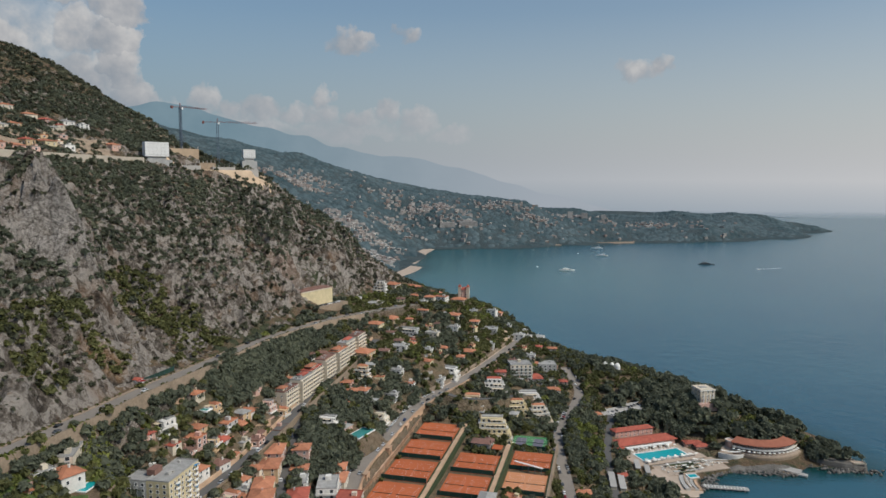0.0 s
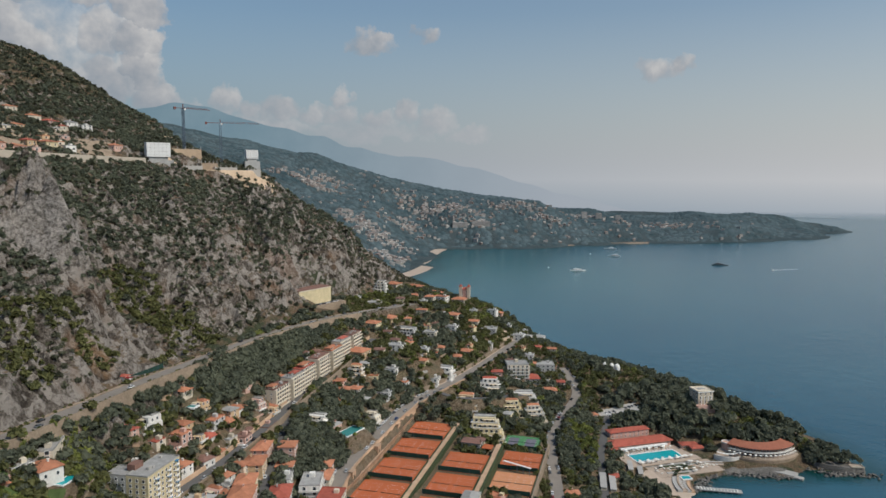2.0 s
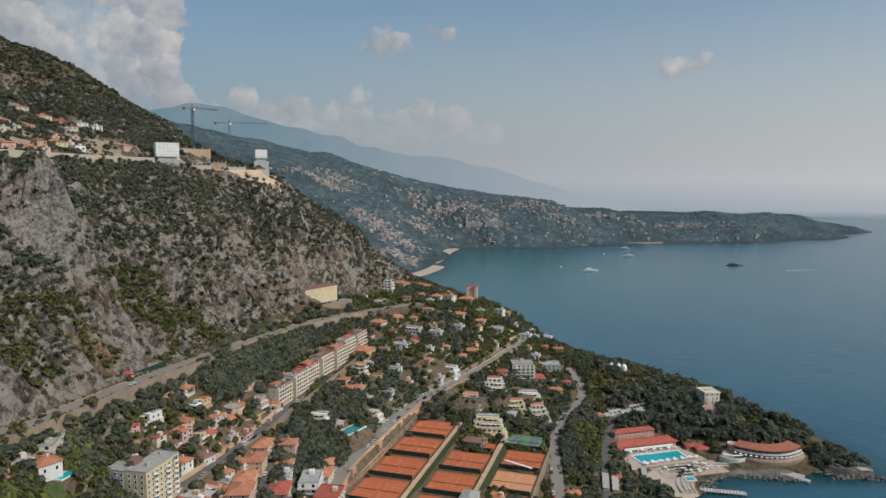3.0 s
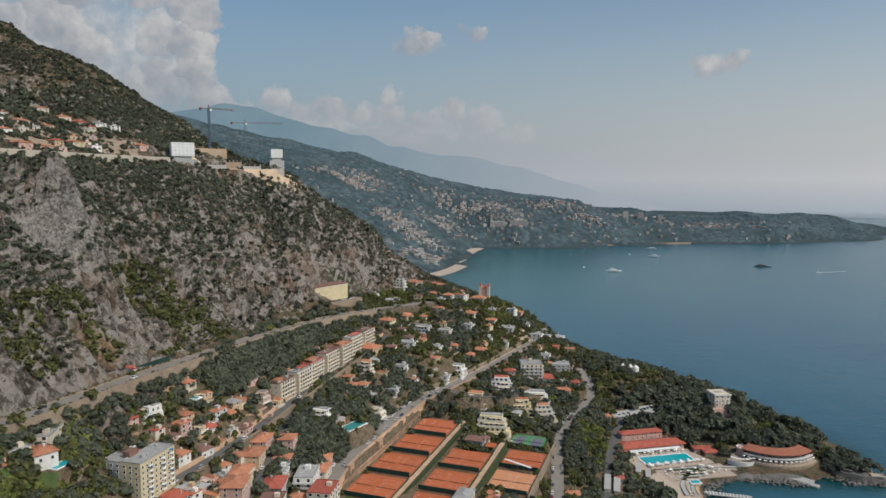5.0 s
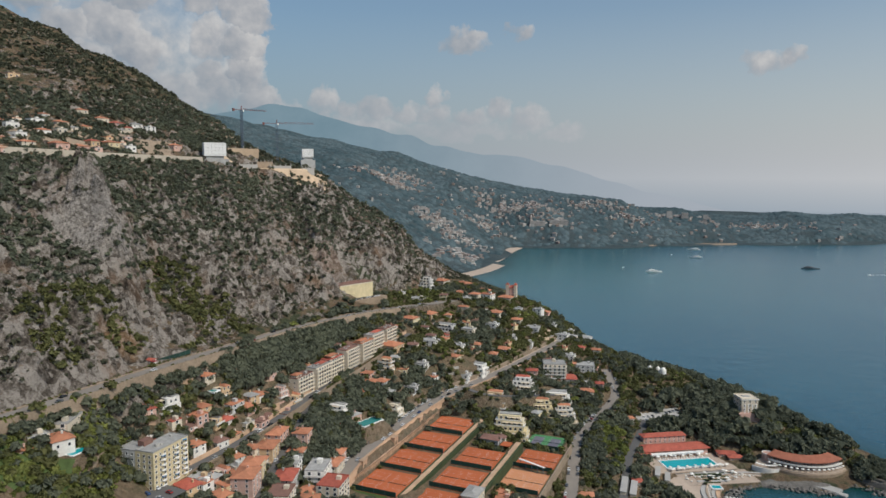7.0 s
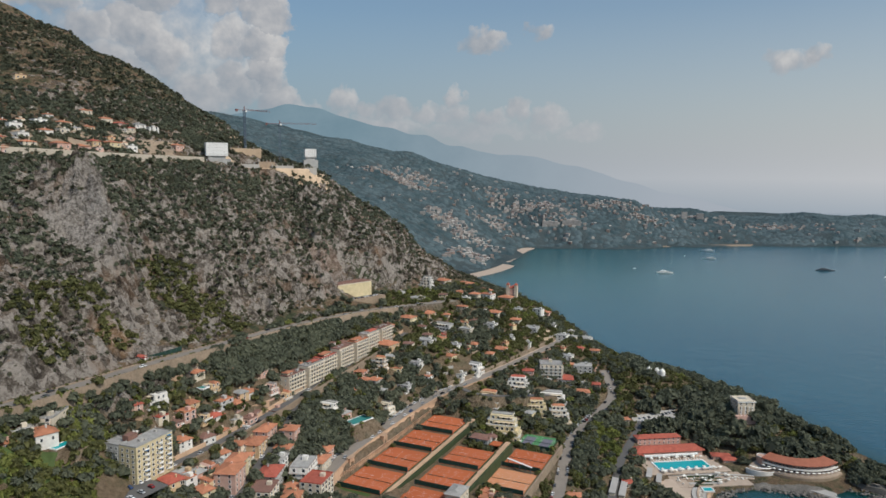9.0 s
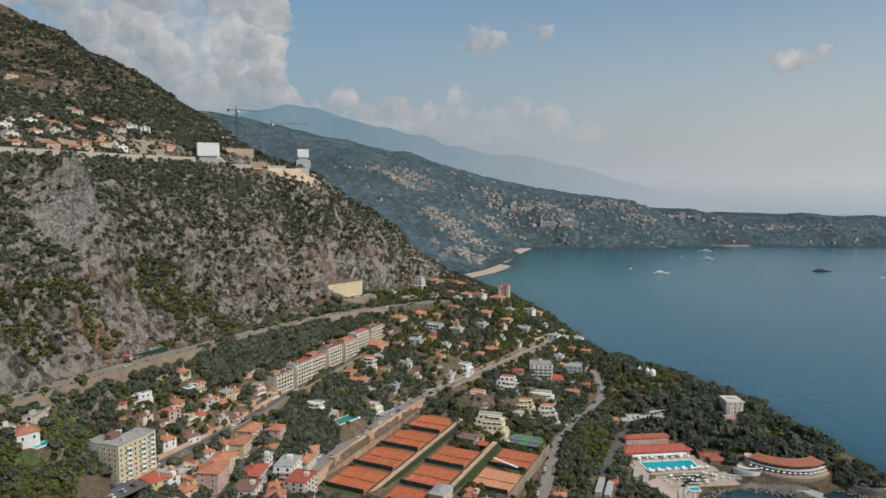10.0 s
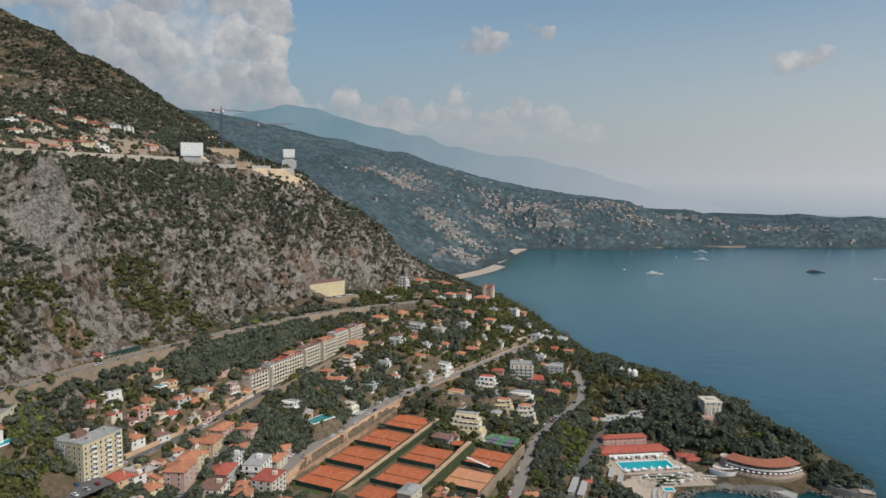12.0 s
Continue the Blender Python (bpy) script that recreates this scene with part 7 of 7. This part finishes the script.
m = free(x, y, -0.5) & (x > foot_x(y) + 14)
x, y = x[m], y[m]
r = GEN.uniform(0.8, 2.6, len(x))
stuff("slope_shrubs", sow(BUSH, x, y, heights(x, y) + r * 0.15, r, GEN.uniform(0.8, 1.3, len(x))), LEAF_OLIVE, "yellow-green shrubs of the garden slope", "shrubs")

# the belt of pines below the corniche, and those of the walled point
q = along(ROAD_HIGH, 420)
side_ = np.gradient(q[:, :2], axis=0)
side_ = np.stack([side_[:, 1], -side_[:, 0]], 1) / np.linalg.norm(side_, axis=1)[:, None]
belt_x, belt_y, belt_r = [], [], []
for off in (9.0, 12.0, 17.0, 22.0):
    p = q[:, :2] + side_ * (off + GEN.uniform(-1.4, 1.4, (len(q), 1)))
    thick = (q[:, 1] > 392) & (q[:, 1] < 545)
    m = GEN.uniform(0, 1, len(q)) < np.where(thick, 0.75, 0.55 if off < 12 else 0.22)
    m &= (q[:, 1] < 640) & (p[:, 1] > 240)
    belt_x.append(p[m, 0]); belt_y.append(p[m, 1]); belt_r.append(np.where(thick, GEN.uniform(3.2, 5.2, len(q)), GEN.uniform(2.0, 3.6, len(q)))[m])
x, y, r = np.concatenate(belt_x), np.concatenate(belt_y), np.concatenate(belt_r)
z = heights(x, y) + r * 0.5 + (r > 3.2) * 1.5
# planted verges of the corniche
for off in (-5.7, 4.9):
    p = q[::3, :2] + side_[::3] * off + GEN.uniform(-0.4, 0.4, (len(q[::3]), 2))
    keep_ = (GEN.uniform(0, 1, len(p)) < 0.75) & (p[:, 1] < 640)
    p, zz = p[keep_], q[::3, 2][keep_]
    rr = GEN.uniform(0.7, 1.4, len(p))
    stuff("verge_shrubs", sow(BUSH, p[:, 0], p[:, 1], zz + 0.4, rr, np.ones(len(p))), LEAF_GREEN, "clipped shrubs planted along the corniche verge", "shrubs")
# taller pines along the brow of the coast and on the hump beside the villa
for line_, n_ in (([(-5, 800, 0), (45, 775, 0), (112, 745, 0), (150, 735, 0), (205, 690, 0), (232, 640, 0)], 120), ([(244, 606, 0), (262, 596, 0), (280, 575, 0), (292, 556, 0), (300, 535, 0)], 70)):
    brow = along(line_, n_)[:, :2] + GEN.normal(0, 5.0, (n_, 2))
    m = free(brow[:, 0], brow[:, 1], -1.0) & (GEN.uniform(0, 1, n_) < 0.6)
    brow, rr = brow[m], GEN.uniform(2.6, 5.2, int(m.sum()))
    zz = heights(brow[:, 0], brow[:, 1])
    stuff("brow_pines", sow(PINES, brow[:, 0], brow[:, 1], zz + rr * GEN.uniform(0.5, 1.3, len(rr)) + (3.5 if n_ < 100 else 0.0), rr, GEN.uniform(0.9, 1.3, len(rr))), LEAF_PINE, "tall dark pines along the brow of the coast", "trees")
# tall dark trees round the teal garden pool
gx_, gy_ = GEN.uniform(-86, -36, 420), GEN.uniform(362, 478, 420)
m = (np.hypot(gx_ + 53, gy_ - 433) > 13) & (np.hypot(gx_ + 47, gy_ - 418) > 9) & (gx_ < np.interp(gy_, [360, 409, 442, 474, 500], [-60, -51, -42, -36, -30])) & free(gx_, gy_, -3.0)
gr = GEN.uniform(2.8, 4.8, 420)
x, y, r, z = np.append(x, gx_[m]), np.append(y, gy_[m]), np.append(r, gr[m]), np.append(z, heights(gx_[m], gy_[m]) + gr[m] * 0.7)
px, py = GEN.uniform(292, 326, 90), GEN.uniform(508, 548, 90)
pr = GEN.uniform(2.2, 4.4, 90)
m = (py > 512 + 0.0 * px) & (px + py * 0.3 < 482)
x, y, r, z = np.append(x, px[m]), np.append(y, py[m]), np.append(r, pr[m]), np.append(z, np.maximum(heights(px[m], py[m]), 5.5) + pr[m] * 0.4)
stuff("pine_belt", sow(PINES, x, y, z, r, GEN.uniform(0.9, 1.25, len(x))), LEAF_PINE, "dark belt of pines under the corniche wall", "trees")

# scrub on the cliff and the mountain
n = 45000
x, y = GEN.uniform(-720, 20, n), GEN.uniform(240, 960, n)
z = heights(x, y)
gx, gy = (heights(x + 2, y) - heights(x - 2, y)) / 4, (heights(x, y + 2) - heights(x, y - 2)) / 4
slope = np.hypot(gx, gy)
patch_ = value_noise(x / 34, y / 34, 31) + 0.6 * value_noise(x / 12, y / 12, 32)
ok = (x < foot_x(y) - 1) & free(x, y, 0.3) & (GEN.uniform(0, 1, n) < np.clip(0.58 + 0.95 * patch_ - 0.1 * slope + 0.24 * (z > 160) + 0.22 * ((y < 400) & (z < 165)), 0.05, 1)) & (slope < 3.2)
ok &= ~((np.hypot((x + 230) / 15, (y - 402) / 30) < 1) & (GEN.uniform(0, 1, n) < 0.85))
x, y, z = x[ok], y[ok], z[ok]
r = 0.8 + 2.5 * GEN.uniform(0, 1, len(x)) ** 1.7 * np.where(z > 215, 1.3, 1.0)
stuff("cliff_scrub", sow(BUSH, x, y, z + r * 0.1, r, GEN.uniform(0.7, 1.2, len(x))), LEAF_SCRUB, "dry dark green scrub clinging to the limestone", "scrub")
# dark holm oaks low on the slope above the corniche
x, y = GEN.uniform(-222, -150, 2600), GEN.uniform(262, 470, 2600)
z = heights(x, y)
ok = (x < foot_x(y) - 3) & (z < 160) & free(x, y, 0.5) & (value_noise(x / 22, y / 22, 35) > 0.12)
x, y, z = x[ok], y[ok], z[ok]
r = GEN.uniform(1.4, 3.4, len(x))
stuff("slope_oaks", sow(WOOD, x, y, z + r * 0.3, r, GEN.uniform(0.8, 1.2, len(x))), LEAF_GREEN, "dark holm oaks low on the rocky slope", "trees")
n = 41000
x, y = GEN.uniform(-700, -60, n), GEN.uniform(330, 960, n)
z = heights(x, y)
belt = value_noise(x / 60, y / 60, 33)
ok = (x < foot_x(y) - 30) & free(x, y, 1.5) & (GEN.uniform(0, 1, n) < np.clip(0.10 + 0.6 * belt + ((z > 245) & (z < 300)) * 0.55 + np.clip((z - 130) / 45, 0, 1) * (z < 234) * 0.75 - np.clip((z - 290) / 60, 0, 1) * 0.9, 0.0, 1)) & (z > 125) & ~((np.hypot((x + 232) / 20, (y - 398) / 26) < 1))
x, y, z = x[ok], y[ok], z[ok]
r = GEN.uniform(1.5, 3.2, len(x))
stuff("mountain_wood", sow(WOOD, x, y, z + r * 0.3, r, GEN.uniform(0.8, 1.2, len(x))), LEAF_PINE, "dark pine and oak wood on the mountain side", "trees")

# ---- the far shore ----
n = 29000
x, y = GEN.uniform(-1700, 1720, n), GEN.uniform(1000, 3150, n)
z = heights(x, y)
ok = (z > 5) & (y < 2950 + 0.05 * x)
x, y, z = x[ok], y[ok], z[ok]


def canopy_dome(seed):
    """The corners of a low dome of canopy."""
    rng = np.random.RandomState(seed)
    ring = lambda r, z, k: np.array([(r * math.cos(i / k * 6.283) * rng.uniform(0.8, 1.2), r * math.sin(i / k * 6.283) * rng.uniform(0.8, 1.2), z * rng.uniform(0.8, 1.2)) for i in range(k)])
    return np.concatenate([ring(1.15, -0.22, 7), ring(0.66, 0.5, 7), np.array([(0, 0, 0.9)])])


FAR_CLUMP = [canopy_dome(60 + i) for i in range(6)]
DOME_FACES = np.array([f for i in range(7) for f in ((i, (i + 1) % 7, (i + 1) % 7 + 7), (i, (i + 1) % 7 + 7, i + 7), (i + 7, (i + 1) % 7 + 7, 14))])
r = GEN.uniform(6, 12, len(x))
kind_ = GEN.randint(0, 6, len(x))
gx, gy = (heights(x + 8, y) - heights(x - 8, y)) / 16, (heights(x, y + 8) - heights(x, y - 8)) / 16
v = np.array(FAR_CLUMP)[kind_] * np.stack([r, r, r * GEN.uniform(0.22, 0.48, len(x))], 1)[:, None] + np.stack([x, y, z], 1)[:, None]
# each crown leans with the slope
v[..., 2] += (v[..., 0] - x[:, None]) * gx[:, None] + (v[..., 1] - y[:, None]) * gy[:, None]
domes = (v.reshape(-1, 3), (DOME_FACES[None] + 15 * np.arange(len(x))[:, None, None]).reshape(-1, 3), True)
stuff("far_wood", domes, LEAF_HAZED, "pine woods of the far headland in a painted haze blue", "trees")


def far_house(x, y, w_, d_, h_, turn, tiled):
    z = height(x, y) + 2
    root = part("far_house", shared(("far_wall", w_, d_, h_), lambda: box_mesh(w_, d_, h_ + 6, -6), FAR_WALL), None)
    root.matrix_world = pose(x, y, z, 0, 0, turn)
    tagged(root, "pale house among pines on the far hillside", "house", "houses of the far shore")
    if tiled:
        put("roof", shared(("far_roof", w_, d_), lambda: hip_roof(w_, d_, 2.2, 0.8), FAR_ROOF), root, 0, 0, h_)
    else:
        put("roof", shared(("far_flat", w_, d_), lambda: flat_roof(w_, d_), FAR_WALL), root, 0, 0, h_)


SIZES = [(6, 6, 1), (8, 7, 2), (10, 8, 2), (7, 6, 1), (14, 8, 3)]
VILLAGES = [(-546, 2257, 70, 35), (-468, 2298, 60, 45), (-462, 2440, 60, 50), (-290, 2009, 55, 70), (-239, 1961, 50, 70), (-194, 1931, 55, 70), (-168, 1700, 55, 90), (-194, 2458, 70, 40),
            (-88, 2403, 90, 50), (50, 2310, 80, 30), (10, 2403, 90, 40), (208, 2519, 90, 40), (321, 2453, 60, 40), (524, 2760, 90, 30), (-150, 2231, 70, 60), (800, 2615, 190, 40)]
made = 0
for _ in range(9000):
    if made >= 240:
        break
    x, y = RNG.uniform(-700, 1500), RNG.uniform(1350, 2780)
    z = height(x, y)
    town = sum(math.exp(-((x - a) / u) ** 2 - ((y - b) / v) ** 2) for a, b, u, v in VILLAGES)
    if z < 8 or z > 290 or RNG.random() > 0.035 + town:
        continue
    w_, d_, h_ = RNG.choice(SIZES)
    far_house(x, y, w_, d_, h_ * 1.4 + 1.8, RNG.uniform(-30, 30), RNG.random() < 0.55)
    made += 1
# the many more small roofs between them, too far to tell apart one by one
FAR_TOWN = weathered("far_town", (0.5, 0.42, 0.35), 0.2)
tn = Nodes(FAR_TOWN.node_tree, False)
own_ = tn.put("ShaderNodeNewGeometry").outputs["Random Per Island"]
pick_ = tn.ramp(own_, (0.0, (0.50, 0.47, 0.43)), (0.30, (0.38, 0.345, 0.31)), (0.55, (0.28, 0.265, 0.25)), (0.75, (0.30, 0.22, 0.18)), (1.0, (0.22, 0.17, 0.15)))
tn.set(next(k for k in FAR_TOWN.node_tree.nodes if k.type == "BSDF_PRINCIPLED").inputs["Base Color"], pick_)
v, f = [], []
corners = ((-1, -1), (1, -1), (1, 1), (-1, 1))
while len(f) < 10 * 950:
    a_, b_, u_, v_ = VILLAGES[RNG.randrange(len(VILLAGES))] if RNG.random() < 0.82 else (200, 2350, 800, 260)
    x, y = RNG.gauss(a_, u_ * 0.62), RNG.gauss(b_, v_ * 0.62)
    z = height(x, y)
    if z < 7 or z > 270:
        continue
    w_, d_, h_, c_ = RNG.uniform(2.6, 6), RNG.uniform(2.5, 4.5), RNG.uniform(2.5, 6.5), radians(RNG.uniform(-30, 30))
    spot = lambda p, q, zz: (x + p * math.cos(c_) - q * math.sin(c_), y + p * math.sin(c_) + q * math.cos(c_), zz)
    for rings in (((1, z - 3), (1, z + h_)), ((1.12, z + h_ + 0.05), (0.4, z + h_ + 1.7))):
        o = len(v)
        for k_, zz in rings:
            v += [spot(p * w_ * k_, q * d_ * k_, zz) for p, q in corners]
        f += [(o + i, o + (i + 1) % 4, o + 4 + (i + 1) % 4, o + 4 + i) for i in range(4)] + [(o + 4, o + 5, o + 6, o + 7)]
stuff("far_roofs", (np.array(v), np.array(f)), FAR_TOWN, "small pale and terracotta houses of the far hillside", "houses")
# the big hotels on the neck of the headland
for x, y, w_, h_ in ((500, 2700, 20, 24), (560, 2720, 24, 20), (640, 2740, 18, 14), (85, 2296, 60, 10), (15, 2292, 50, 10), (350, 2640, 30, 8)):
    far_house(x, y, w_, 16, h_, RNG.uniform(-8, 8), False)
for name_, line_ in (("beach", [(-180, 1425, 1), (-134, 1512, 1), (-104, 1580, 1), (-86, 1645, 1), (-78, 1712, 1)]), ("beach_far", [(-100, 1780, 1), (-86, 1850, 1), (-80, 1950, 1), (-78, 2040, 1), (-52, 2150, 1)])):
    q = along(line_, 60)
    sand = from_arrays(name_, np.concatenate([np.c_[q[:, 0] - 4, q[:, 1], np.full(len(q), 3.4)], np.c_[q[:, 0] + 27, q[:, 1] - 6, np.full(len(q), 0.12)]]), np.array([[i, i + len(q), i + 1 + len(q), i + 1] for i in range(len(q) - 1)]))
    tagged(part(name_, sand, PAVING), "narrow pale pebble beach below the far town", "beach", kind="structure")
shore_line = part("rocky_shore", from_arrays("rocky_shore", *(lambda q: (np.concatenate([np.c_[q[:, 0], q[:, 1] + 16, np.full(len(q), 4.0)], np.c_[q[:, 0], q[:, 1] - 5, np.full(len(q), -0.5)]]), np.array([[i, i + len(q), i + 1 + len(q), i + 1] for i in range(len(q) - 1)])))(along([(x, y, 0) for x, y in COAST[27:35]], 90))), TAN_STONE)
tagged(shore_line, "pale rocky shoreline of the far headland", "shore", kind="structure")

# the distant mountains: a glowing backdrop with haze put into its colour
RANGE = [(-3300, 560), (-2586, 640), (-2189, 700), (-1888, 743), (-1596, 659), (-1268, 573), (-945, 507), (-668, 420), (-492, 362), (-356, 390), (-222, 385), (-12, 318), (176, 280), (362, 227), (546, 178), (680, 132), (900, 80), (1200, 10)]
q = along([(x, 4700, z) for x, z in RANGE], 520)
ridge = q[:, 2] + value_noise(q[:, 0] / 130, q[:, 0] * 0, 41) * 14
v = np.concatenate([np.c_[q[:, 0], q[:, 1], ridge], np.c_[q[:, 0], q[:, 1] - 250, ridge * 0.4 - 60], np.c_[q[:, 0], q[:, 1] - 420, ridge * 0 - 60]])
m = len(q)
f = np.concatenate([np.array([[i + k * m, i + 1 + k * m, i + 1 + (k + 1) * m, i + (k + 1) * m] for i in range(m - 1)]) for k in range(2)])


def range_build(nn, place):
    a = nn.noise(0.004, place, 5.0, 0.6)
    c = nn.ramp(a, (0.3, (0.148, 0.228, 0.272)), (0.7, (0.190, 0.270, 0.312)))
    # eastward the colour pales into the painted haze
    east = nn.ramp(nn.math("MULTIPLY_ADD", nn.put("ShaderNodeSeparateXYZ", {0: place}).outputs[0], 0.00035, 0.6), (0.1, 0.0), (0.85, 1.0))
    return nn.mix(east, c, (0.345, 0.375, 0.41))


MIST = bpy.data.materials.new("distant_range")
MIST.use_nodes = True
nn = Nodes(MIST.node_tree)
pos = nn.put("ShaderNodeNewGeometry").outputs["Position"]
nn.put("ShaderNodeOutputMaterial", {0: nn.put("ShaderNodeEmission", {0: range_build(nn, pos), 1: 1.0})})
tagged(part("backdrop", from_arrays("backdrop", v, f[:, ::-1], True), MIST), "distant mountain range across the water, glowing in painted haze blue", "mountains", kind="structure")
